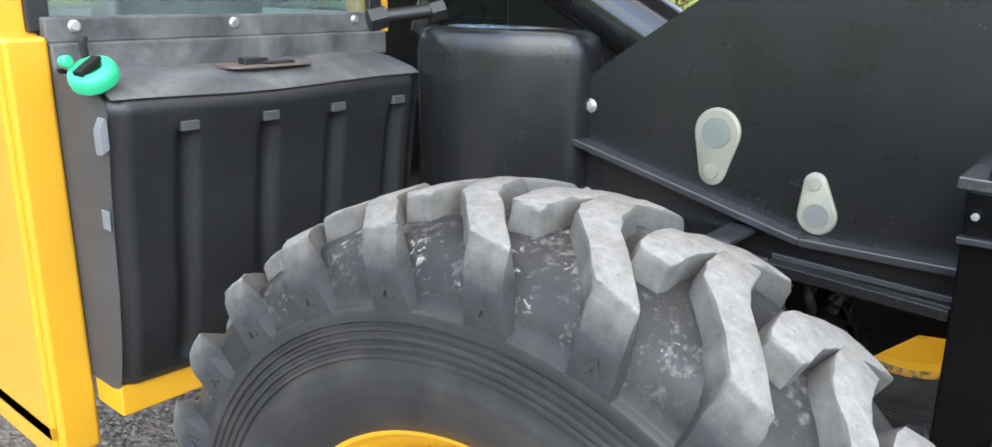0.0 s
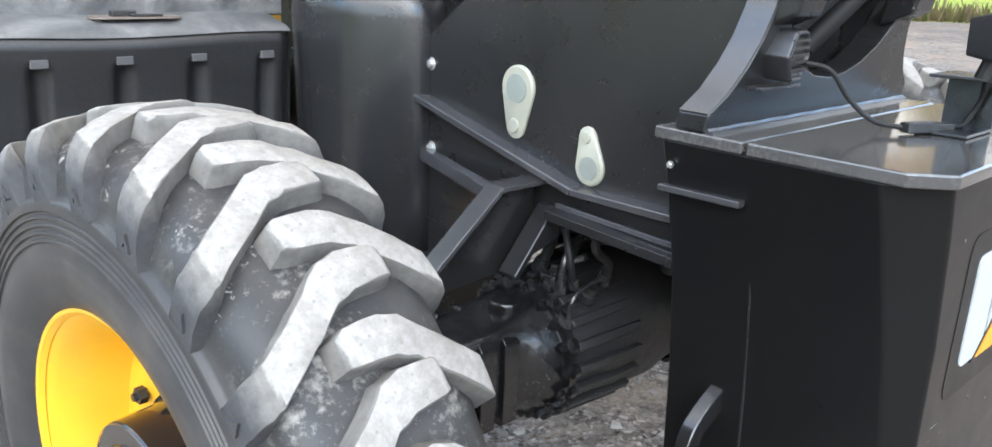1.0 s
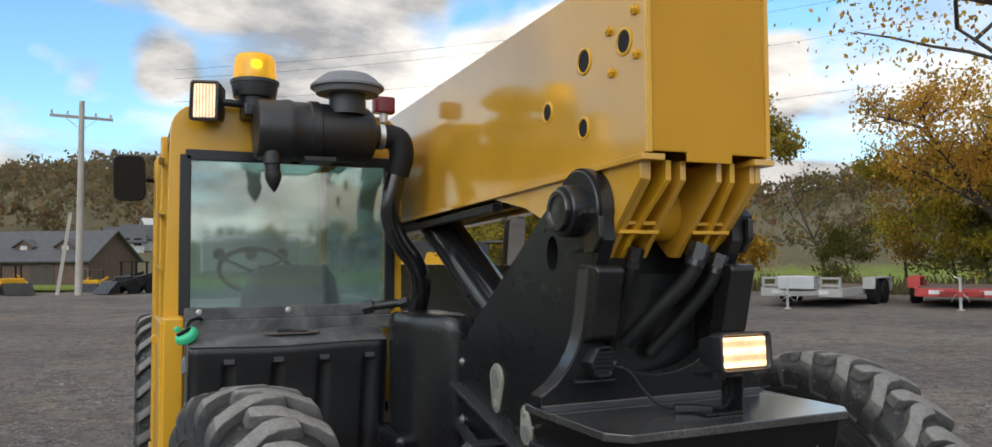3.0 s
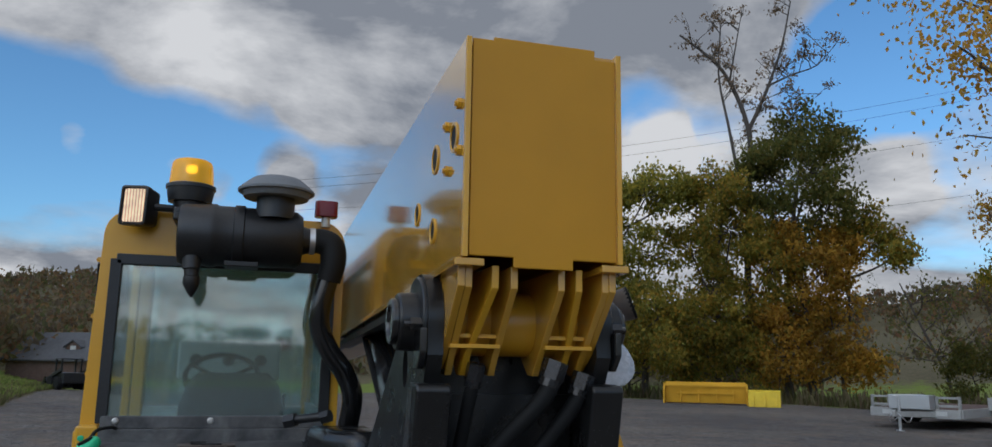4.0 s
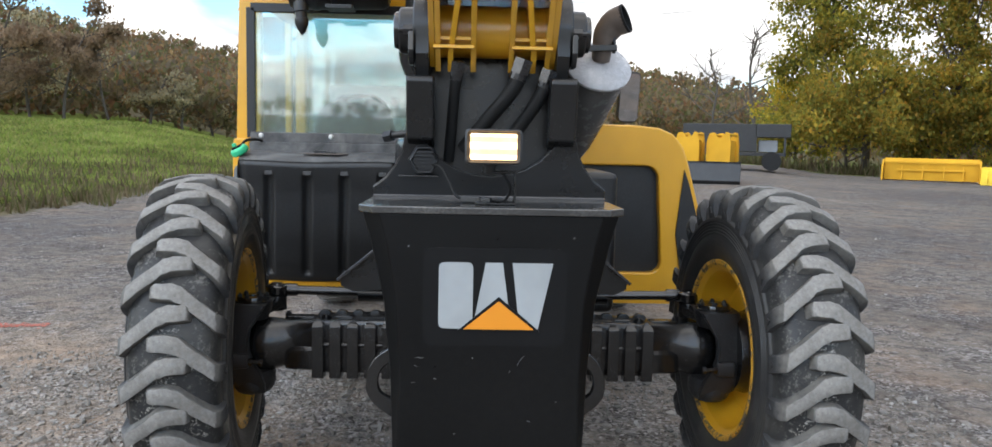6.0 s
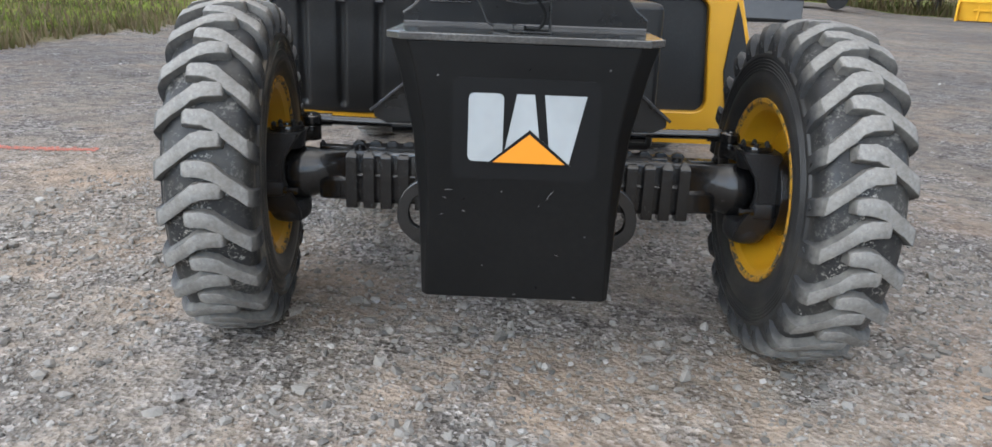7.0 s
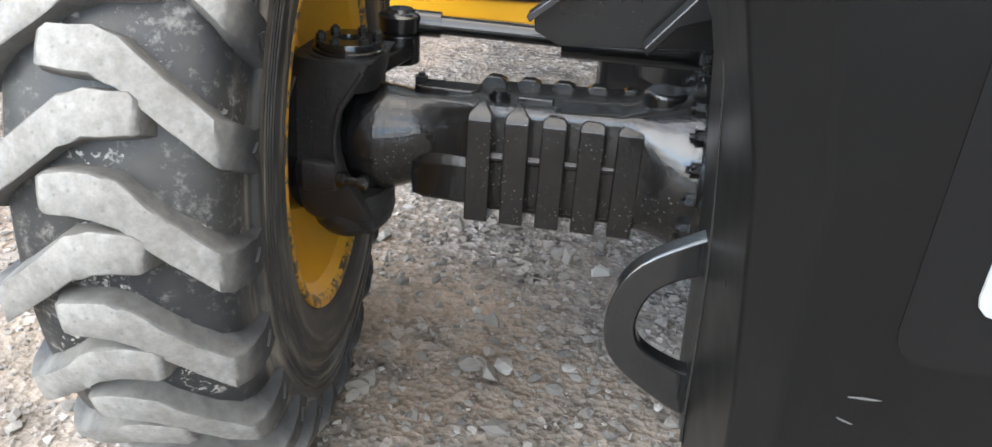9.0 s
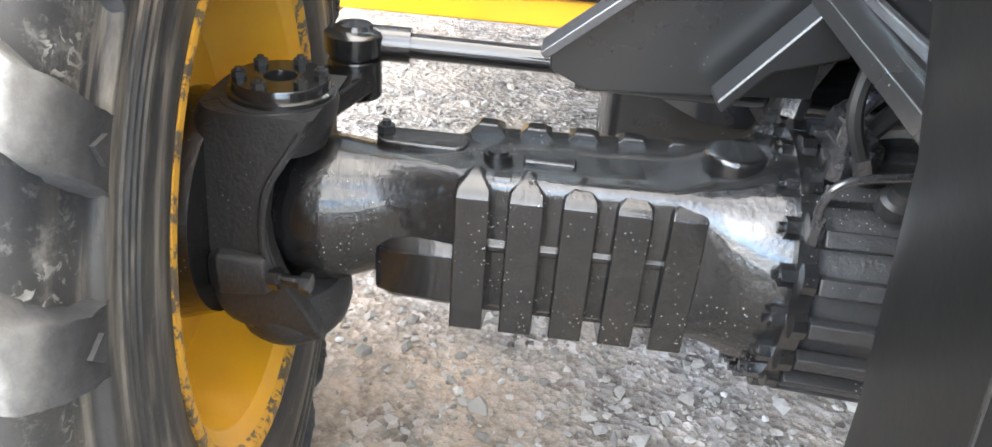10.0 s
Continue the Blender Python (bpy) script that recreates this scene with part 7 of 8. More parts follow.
def forked_tree():
    """A tall thin tree, forked high up, with a second stem and sparse dark leaves."""
    rnd = random.Random(44)
    root = tagged(new("tree"), "tall half-bare forked tree with sparse brown leaves", "tree")
    at = GROVE + ACROSS * -0.7 + BEYOND * 1.5
    at.z = height(at.x, at.y)
    root.location = at
    local = lambda u, z: ACROSS * (u + 0.7) * 1.03 + Vector((0, 0, (z - 1.7) * 1.03 + 1.7 - at.z))
    bm, ends = B(), []

    def twig(p, d, length, r, level):
        pts = [p]
        for _ in range(3):
            d = (d + Vector((rnd.gauss(0, 0.2), rnd.gauss(0, 0.2), rnd.gauss(0.06, 0.12)))).normalized()
            pts.append(pts[-1] + d * length / 3)
        tube(bm, pts, [r, r * 0.75, r * 0.5, r * 0.25], 5, 1)
        ends.extend(pts[2:])
        if level < 2:
            for _ in range(3):
                i = rnd.choice((1, 2))
                twig(pts[i], (d + Vector([rnd.gauss(0, 0.6) for _ in range(3)])).normalized(), length * 0.55, r * 0.5, level + 1)

    stems = (([(-0.7, 1.0), (-0.6, 8), (-0.3, 14), (-0.2, 17.4), (-1.3, 20.9), (-2.6, 22.8), (-4.5, 24.6)], 0.26),
             ([(-0.2, 17.4), (1.0, 20.0), (2.1, 23.0), (2.8, 26.2)], 0.15),
             ([(1.2, 20.4), (2.6, 21.0), (4.2, 21.5), (5.4, 22.8)], 0.08),
             ([(-0.6, 12.0), (-1.0, 14.6), (-1.5, 18.0), (-2.0, 21.5), (-1.7, 25.5)], 0.15),
             ([(1.6, 17.2), (3.0, 18.6), (4.4, 19.6)], 0.05),
             ([(-1.3, 20.9), (-0.9, 23.0), (-0.3, 26.0)], 0.08))
    for pts, r in stems:
        line = [local(*p) for p in pts]
        tube(bm, line, [r * (1 - 0.75 * i / (len(line) - 1)) for i in range(len(line))], 8, 3)
        for i in range(1, len(line)):
            for _ in range(4 if line[i].z + at.z > 19 else 1):
                q = line[i - 1].lerp(line[i], rnd.random())
                if q.z + at.z > 16:
                    a = rnd.uniform(0, math.tau)
                    twig(q, Vector((math.cos(a), math.sin(a), rnd.uniform(0.2, 1.3))).normalized(), rnd.uniform(1.0, 2.2), 0.035, 0)
    part("trunk", bm, BARK, root, "dark forked stems and fine twigs", smooth=True)
    verts, faces = leaf_quads(rnd, [e for e in ends if rnd.random() < 0.5], 2300, 0.22, 0.16)
    from_lists("crown", verts, faces, LEAF_BROWN, root)


forked_tree()
crowned_tree(1.6, 0.0, 16.0, ((3.2, 17.2, 2.0), (5.0, 16.2, 1.4), (1.3, 15.8, 1.8), (0.0, 15.2, 1.2), (3.3, 14.0, 2.1), (0.6, 13.2, 2.0), (4.7, 12.2, 1.5), (2.0, 11.0, 2.4)), LEAF_GREEN, "tall olive-green tree with gaps in its crown", 15000, 0.27, 41, 0.28)
crowned_tree(-7.2, -0.6, 13.0, ((-11.8, 12.2, 1.5), (-9.5, 12.6, 1.9), (-6.8, 12.9, 2.2), (-4.6, 13.2, 1.7), (-10.6, 9.8, 2.3), (-7.5, 9.5, 2.8), (-10.6, 6.6, 2.3), (-7.5, 5.6, 2.7), (-10.2, 3.6, 2.3), (-7.0, 3.0, 2.3), (-12.0, 2.2, 1.4)), LEAF_OLIVE, "broad yellow-green autumn tree", 27000, 0.27, 6)
crowned_tree(-2.6, -0.3, 12.5, ((-2.0, 13.0, 1.8), (-1.5, 10.5, 2.5), (-4.2, 9.6, 2.4), (-2.6, 7.2, 2.7), (0.9, 8.2, 2.5), (-3.6, 4.0, 2.6), (0.0, 4.5, 2.6), (-4.6, 2.4, 1.9), (-1.2, 2.2, 2.0)), LEAF_MIXED, "broad tree turning from green to gold", 25000, 0.27, 7)
crowned_tree(3.0, -1.2, 9.5, ((2.0, 8.8, 2.1), (3.8, 7.2, 2.3), (1.4, 5.6, 2.3), (4.2, 4.2, 2.2), (1.6, 2.6, 2.1), (4.9, 9.4, 1.7), (5.4, 2.6, 1.6)), LEAF_ORANGE, "orange-brown tree turning in autumn", 16000, 0.27, 8)
crowned_tree(4.8, 0.6, 10.5, ((6.2, 11.0, 1.3), (7.6, 10.3, 1.1), (8.2, 8.8, 0.8), (5.3, 10.4, 1.4)), LEAF_MIXED, "leaning tree with leaves high on its limbs", 4200, 0.26, 88, 0.13)
tree(far(27.4, 26.3), 7.4, 4.6, LEAF_MIXED, "low leafy bush at the lot's edge", 12000, 0.25, 27, 0.05, 0.0, 0.1, (0, 0), (0.2, 1.0), 0.11)
tree(far(24.0, 28.5), 7.0, 3.4, LEAF_YELLOW, "small tree with yellow-green leaves", 7000, 0.23, 9, 0.08, 0.0, 0.1, (0, 0), (0.2, 1.0), 0.10)
tree(far(66.6, 20.5), 17.0, 12.5, LEAF_AMBER, "large orange autumn tree with arching limbs", 17000, 0.24, 10, 0.15, 0.0, 0.4)
tree(far(61.0, 24), 10.5, 6.5, LEAF_AMBER, "orange-brown tree turning in autumn", 10000, 0.22, 71, 0.12, 0.0, 0.24)
for k, (az, r, tall, wide, mat, what) in enumerate(((54.0, 27.5, 4.0, 2.3, LEAF_YELLOW, "low yellow autumn tree"), (57.0, 27, 4.6, 2.6, LEAF_ORANGE, "low orange-brown autumn tree"), (58.8, 25.5, 2.8, 1.9, LEAF_YELLOW, "low yellow autumn tree"), (61.5, 26.5, 4.8, 2.8, LEAF_YELLOW, "low yellow autumn tree"), (65.5, 26, 5.0, 2.8, LEAF_ORANGE, "low orange-brown autumn tree"), (60.0, 25, 2.2, 1.6, LEAF_GREEN, "low green bush at the lot's edge"), (63.5, 25, 3.6, 2.2, LEAF_YELLOW, "low yellow autumn tree"), (67.0, 25, 3.6, 2.2, LEAF_ORANGE, "low orange-brown autumn tree"))):
    tree(far(az, r), tall * 1.8, wide * 1.8, mat, what, 6500, 0.2, 50 + k, 0.06, 0.15, 0.09)
tree(far(70, 24), 14.4, 7.6, LEAF_YELLOW, "tall yellow autumn tree", 9000, 0.22, 11, 0.2)
tree(far(79, 23), 13.5, 7.6, LEAF_ORANGE, "orange-brown tree turning in autumn", 8000, 0.22, 12, 0.2)
tree(far(49, 27), 7.6, 4.3, LEAF_GREEN, "small bare tree with dark limbs and a few leaves", 900, 0.17, 13, 0.2, 0.4, 0.10)
tree(far(50.5, 26), 2.7, 2.2, LEAF_GREEN, "low green bush at the lot's edge", 3500, 0.17, 61, 0.05, 0.0, 0.05)
tree(at_az(20, 62), 10.5, 5.0, LEAF_BROWN, "bare grey tree with fine twigs", 0, 0.2, 14, 0.3, 0.3, 0.16)
tree(at_az(17.5, 66), 9.0, 4.5, LEAF_BROWN, "bare grey tree with fine twigs", 0, 0.2, 15, 0.3, 0.3, 0.14)
for k, (az, r, t, mat, what) in enumerate(((-29, 88, 10, LEAF_PALE, "half-bare brown autumn tree"), (-27.2, 84, 9.5, LEAF_BROWN, "ochre-brown autumn tree with dense leaves"), (-22, 92, 5.5, LEAF_PALE, "half-bare brown autumn tree"), (-33, 80, 11, LEAF_PALE, "half-bare brown autumn tree"), (-18, 96, 5.5, LEAF_PALE, "broad tree turning from green to gold"), (-44, 70, 12, LEAF_PALE, "broad tree turning from green to gold"), (-40.5, 74, 13, LEAF_PALE, "half-bare brown autumn tree"), (-37, 76, 12, LEAF_YELLOW, "tall thin tree with yellow leaves"), (-35, 82, 13, LEAF_PALE, "broad tree turning from green to gold"), (-31, 84, 11, LEAF_BROWN, "half-bare brown autumn tree"), (-24.5, 90, 9, LEAF_PALE, "bare grey tree with fine twigs"), (-20, 92, 5, LEAF_PALE, "half-bare brown autumn tree"))):
    tree(at_az(az, r), t, 4.5 if t > 6 else 3.0, mat, what, 4200 if mat is LEAF_BROWN else 200 if "bare grey" in what else 1100, 0.36, 30 + k, 0.12, 0.3, 0.16)


def woods():
    """The wooded hills, as many small leaf pieces gathered into crowns."""
    rnd = random.Random(77)
    verts, faces = [], []
    for _ in range(6500):
        # a quarter of the draws go to unseen sides, added for reflections
        az = rnd.uniform(-50, 78) if rnd.random() < 0.75 else rnd.uniform(78, 310)
        r = 95 + 420 * rnd.random() ** 1.5
        if -14 < az < 30 and r < 130 or 38 < az < 62 and r < 330 and rnd.random() > 0.22 or 62 <= az < 78 and r < 150:
            continue
        if 110 < az < 260 and r < 300:
            continue
        if -11 < az < 5 and r < 200:
            continue
        if noise.noise((az * 0.11, r * 0.012, 5.0)) > (0.12 if 30 < az < 78 else 0.42):
            continue
        c = at_az(az, r)
        tall = rnd.uniform(6, 11) if az > -8 else rnd.uniform(4, 9)
        cs = [c + Vector((rnd.uniform(-2, 2), rnd.uniform(-2, 2), tall * rnd.uniform(0.25, 0.95))) for _ in range(4)]
        v, f = leaf_quads(rnd, cs, 60 if r < 220 else 28, 0.55 + r * 0.0042, 1.25)
        k = len(verts)
        verts += v
        faces += [tuple(i + k for i in q) for q in f]
    ob = from_lists("woods", verts, faces, WOODS)
    tagged(ob, "brown and green autumn woods covering the hills", "woods", kind="stuff")


woods()


def scrub():
    """Rough weeds and brush along the edge of the lot."""
    rnd = random.Random(9)
    verts, faces = [], []
    for _ in range(26000):
        az = rnd.uniform(-48, 78)
        if -12 < az < 17:
            continue
        r = field(az) + abs(rnd.gauss(0, 6.0 if az < 0 else 4.0)) - 0.3 + (2.5 if az < 0 else 1.5) * noise.noise((az * 0.4, 3.0, 0.0))
        c = at_az(az, r)
        tall = rnd.uniform(0.05, 0.32) if az < 0 else rnd.uniform(0.1, 0.9) * rnd.random() + 0.08
        a = rnd.uniform(0, math.tau)
        w = tall * 0.10
        d = Vector((math.cos(a) * w, math.sin(a) * w, 0))
        tip = c + Vector((rnd.gauss(0, 0.25) * tall, rnd.gauss(0, 0.25) * tall, tall))
        k = len(verts)
        verts += [c - d, c + d, tip + d * 0.3, tip - d * 0.3]
        faces.append((k, k + 1, k + 2, k + 3))
    tagged(from_lists("weeds", verts, faces, WEEDS), "dry brown and green weeds at the lot's edge", "weeds", kind="stuff")


scrub()


def pasture():
    """Short grass tufts over the pasture beside the lot."""
    rnd = random.Random(19)
    verts, faces = [], []
    for _ in range(42000):
        az = rnd.uniform(-50, -12)
        r = field(az) + 1.5 + 55 * rnd.random() ** 1.6
        c = at_az(az, r)
        k0 = 0.7 + r * 0.02
        tall, w, a = k0 * rnd.uniform(0.05, 0.16), k0 * rnd.uniform(0.02, 0.06), rnd.uniform(0, math.tau)
        d = Vector((math.cos(a) * w, math.sin(a) * w, 0))
        tip = c + Vector((rnd.gauss(0, 0.5) * tall, rnd.gauss(0, 0.5) * tall, tall))
        k = len(verts)
        verts += [c - d, c + d, tip + d * 0.4, tip - d * 0.4]
        faces.append((k, k + 1, k + 2, k + 3))
    tagged(from_lists("pasture_grass", verts, faces, TUFTS), "short green pasture grass with dry tufts", "grass", kind="stuff")


TUFTS = leaf_material("pasture_tufts", (0.20, 0.26, 0.06), (0.27, 0.33, 0.075), (0.17, 0.22, 0.05), (0.33, 0.31, 0.11), (0.24, 0.30, 0.065))
pasture()


def gravel():
    """Loose stones on the lot round the machine."""
    rnd = random.Random(21)
    verts, faces = [], []
    shapes = []
    for i in range(8):
        bm = B()
        bmesh.ops.create_icosphere(bm, subdivisions=1, radius=1.0)
        for v in bm.verts:
            v.co *= rnd.uniform(0.5, 1.3)
            v.co.z *= 0.62
        shapes.append(([v.co.copy() for v in bm.verts], [tuple(v.index for v in f.verts) for f in bm.faces]))
        bm.free()
    for i in range(46000):
        if i < 39000:
            x, y = rnd.uniform(-2.9, 2.6), rnd.uniform(-2.1, 2.2)
        else:
            r, a = rnd.uniform(2, 13), rnd.uniform(-1.4, 1.2)
            x, y = r * math.sin(a), r * math.cos(a)
        if noise.noise((x * 1.3, y * 1.3, 8.0)) < -0.25 and rnd.random() < 0.75:
            continue
        s = min(0.032, 0.0054 * math.exp(rnd.gauss(0, 0.64)))
        m = Euler([rnd.uniform(0, 6.28) for _ in range(3)]).to_matrix() if rnd.random() < 0.3 else Euler((0, 0, rnd.uniform(0, 6.28))).to_matrix()
        sv, sf = shapes[rnd.randrange(8)]
        k = len(verts)
        c = Vector((x, y, height(x, y) + s * 0.16))
        verts += [c + m @ (v * s) for v in sv]
        faces += [tuple(j + k for j in f) for f in sf]
    tagged(from_lists("gravel", verts, faces, STONE), "loose crushed grey stones on the lot", "gravel", kind="stuff")


gravel()


def paint_line(a, b):
    """A ragged line of red marking paint sprayed on the stones."""
    rnd = random.Random(31)
    verts, faces = [], []
    a, b = Vector(a), Vector(b)
    side = (b - a).normalized().cross(Vector((0, 0, 1)))
    for _ in range(900):
        t = rnd.random()
        p = a.lerp(b, t) + side * rnd.gauss(0, 0.035) + Vector((0.03 * math.sin(9 * t), 0, 0))
        p.z = height(p.x, p.y) + 0.006
        s, turn = rnd.uniform(0.004, 0.014), rnd.uniform(0, math.tau)
        k = len(verts)
        verts += [p + Vector((s * rnd.uniform(0.7, 1.2) * math.cos(turn + q), s * rnd.uniform(0.7, 1.2) * math.sin(turn + q), 0)) for q in (0, 1.3, 2.6, 3.9, 5.1)]
        faces.append((k, k + 1, k + 2, k + 3, k + 4))
    tagged(from_lists("red_paint_line", verts, faces, REDDUST), "faded red marking paint sprayed on the gravel", "paint line", kind="stuff")


REDDUST = paint("faded_red_paint", (0.42, 0.12, 0.08), 0.9)
paint_line((-4.6, 2.85, 0), (-3.2, 2.95, 0))


# ---- utility pole with its cross-arm and lines
pole_at = at_az(-5.1, 41)
pole = tagged(new("utility_pole"), "weathered wooden utility pole with a cross-arm", "utility pole")
bm = B()
cyl(bm, pole_at - Vector((0, 0, 0.3)), pole_at + Vector((0, 0, 9.3)), 0.17, 0.12, 12)
part("pole_shaft", bm, WOODPOLE, pole, smooth=True)
bm = B()
bar(bm, pole_at + Vector((-1.35, 0, 8.55)), pole_at + Vector((1.35, 0.5, 8.55)), 0.11, 0.13)
part("cross_arm", bm, WOODPOLE, pole, bevel=0.01)
for s in (-1, 1):
    bm = B()
    bar(bm, pole_at + Vector((s * 0.75, s * 0.14, 8.5)), pole_at + Vector((0, 0, 7.9)), 0.05, 0.03)
    part("arm_brace", bm, STEEL, pole)
for k in (-1.25, -0.6, 0.6, 1.25):
    bm = B()
    turned(bm, pole_at + Vector((k, k * 0.185, 8.6)), (0, 0, 1), [(0, 0.03), (0.06, 0.06), (0.10, 0.04), (0.14, 0.06), (0.18, 0.03)], 10)
    part("insulator", bm, TRAILWHITE, pole, smooth=True)
for k, (za, zb) in enumerate(((18.9, 31.6), (18.1, 30.4), (16.0, 26.6), (12.7, 20.4))):
    bm = B()
    a, b = Vector((2, 75, za)), Vector((75, 52, zb))
    tube(bm, [a.lerp(b, float(t)) - Vector((0, 0, 6.0 * t * (1 - t))) for t in np.linspace(0, 1, 12)], 0.014, 5, 2)
    tagged(finish("power_line", bm, HOSE), "thin dark overhead power line", "power line", group="overhead lines")

# ---- barn with dormers
BARN_Z = -0.4
barn = tagged(new("barn"), "long brown barn with a dark dormered roof", "barn")
bc = at_az(-3.5, 79.6)
BM = pose(bc.x, bc.y, BARN_Z, 0, 0, -35)
# local x runs back along the ridge to the far end, the gable faces the lot at x = 0
def barn_part(name, bm, mat, parent=None, label=""):
    bmesh.ops.transform(bm, matrix=BM, verts=bm.verts[:])
    return part(name, bm, mat, parent or barn, label)


bm = B()
prism(bm, [(0, 0), (7.0, 0), (7.0, 2.35), (3.5, 4.9), (0, 2.35)], "x", -24.0, 0.0)
barn_part("barn_wall", bm, BARNWALL)
for s in (-1, 1):
    bm = B()
    loft(bm, [[(x, 3.5 + s * 3.95, 2.02), (x, 3.5, 4.92), (x, 3.5, 5.08), (x, 3.5 + s * 4.0, 2.16)] for x in (-24.4, 0.45)])
    barn_part("barn_roof", bm, BARNROOF, None, "dark shingle roof")
for x in (-3.2, -7.6, -12.0, -16.4):
    bm = B()
    prism(bm, [(x - 0.95, 3.1), (x + 0.95, 3.1), (x + 0.95, 3.55), (x, 4.15), (x - 0.95, 3.55)], "y", 1.0, 2.9)
    d = barn_part("dormer", bm, BARNWALL)
    for u in (-1, 1):
        bm = B()
        prism(bm, [(x, 4.12), (x + u * 1.2, 3.42), (x + u * 1.2, 3.54), (x, 4.26)], "y", 0.8, 2.95)
        barn_part("dormer_roof", bm, BARNROOF, d)
    bm = B()
    box(bm, (x - 0.35, 0.96, 3.2), (x + 0.35, 1.0, 3.6))
    barn_part("dormer_window", bm, TRAILWHITE, d)
bm = B()
box(bm, (-6.0, -0.06, 0), (-3.5, 0.0, 2.0))
barn_part("barn_door", bm, BARK, None, "dark barn door")
plank = tagged(new("leaning_plank"), "pale plank leaning beside the utility pole", "plank")
bm = B()
a = at_az(-6.3, 42)
bar(bm, a, a + Vector((0.5, 0.3, 4.0)), 0.16, 0.06, (0, 1, 0))
part("plank_board", bm, WOODPOLE, plank)


def house(at, turn, mat, label, w=9.0, d=7.0, h=3.0, roof=None):
    """A small far house: walls, pitched roof, windows and a door."""
    r = tagged(new("house"), label, "house", group="houses on the hillside")
    M = Matrix.Translation(at) @ pose(0, 0, 0, 0, 0, turn) @ Matrix.Scale(1.2, 4)
    def put(name, bm, m, parent=None, label=""):
        bmesh.ops.transform(bm, matrix=M, verts=bm.verts[:])
        return part(name, bm, m, parent or r, label)
    bm = B(); prism(bm, [(-d / 2, -0.5), (d / 2, -0.5), (d / 2, h), (0, h + 2.2), (-d / 2, h)], "x", -w / 2, w / 2); put("wall", bm, mat)
    for s in (-1, 1):
        bm = B(); loft(bm, [[(x, s * (d / 2 + 0.4), h - 0.25), (x, 0, h + 2.25), (x, 0, h + 2.45), (x, s * (d / 2 + 0.45), h - 0.08)] for x in (-w / 2 - 0.4, w / 2 + 0.4)]); put("roof", bm, roof or BARNROOF)
    for x in (-w * 0.33, 0.0, w * 0.33):
        bm = B(); box(bm, (x - 0.55, -d / 2 - 0.06, 1.0), (x + 0.55, -d / 2, 2.2)); put("window", bm, HOSE)


house(at_az(1.3, 178) + Vector((0, 0, 0.8)), 20, TRAILRED, "small red house with a pale roof on the hillside", 5.4, 4.2, 1.9, TRAILWHITE)
house(at_az(-0.9, 170), 10, TRAILWHITE, "small white house on the hillside", 5.4, 4, 1.6)
house(at_az(0.1, 174), 15, TRAILWHITE, "small white house on the hillside", 6, 4, 1.7)


def loader(at, turn, label, mat, k=1.0):
    """A small parked machine far off: body, boom arms, cage and tyres."""
    r = tagged(new("parked_loader"), label, "loader")
    M = Matrix.Translation(at) @ pose(0, 0, 0, 0, 0, turn) @ Matrix.Scale(k, 4)
    def put(name, bm, m, **kw):
        bmesh.ops.transform(bm, matrix=M, verts=bm.verts[:])
        part(name, bm, m, r, **kw)
    bm = B(); box(bm, (-0.7, -1.2, 0.4), (0.7, 0.9, 1.1)); put("body", bm, mat, bevel=0.06)
    bm = B()
    for x in (-0.6, 0.6):
        for y in (-0.5, 0.5):
            box(bm, (x - 0.05, y - 0.05, 1.1), (x + 0.05, y + 0.05, 1.95))
    box(bm, (-0.7, -0.6, 1.93), (0.7, 0.6, 2.0)); put("cage", bm, PLASTIC)
    for s in (-1, 1):
        bm = B(); bar(bm, (s * 0.78, -1.1, 1.3), (s * 0.78, 1.5, 0.6), 0.14, 0.2); put("lift_arm", bm, mat)
        for y in (-0.7, 0.5):
            bm = B(); cyl(bm, (s * 0.62, y, 0.42), (s * 0.95, y, 0.42), 0.42, n=18); put("tyre", bm, HOSE)
    bm = B(); prism(bm, [(1.4, 0.05), (2.2, 0.05), (2.1, 0.18), (1.55, 0.8), (1.4, 0.8)], "x", -0.9, 0.9); put("bucket", bm, PLATE)


loader(at_az(-9.0, 43), 205, "small yellow skid loader parked by the barn", YELLOW_DULL, 0.72)
loader(at_az(-3.9, 47), 160, "small yellow skid loader parked by the barn", YELLOW_DULL, 0.6)
loader(at_az(-1.7, 42), 120, "small dark utility machine parked by the pole", PLASTIC, 0.8)
loader(at_az(-12.0, 46), 30, "small dark utility machine parked by the barn", PLASTIC, 0.8)


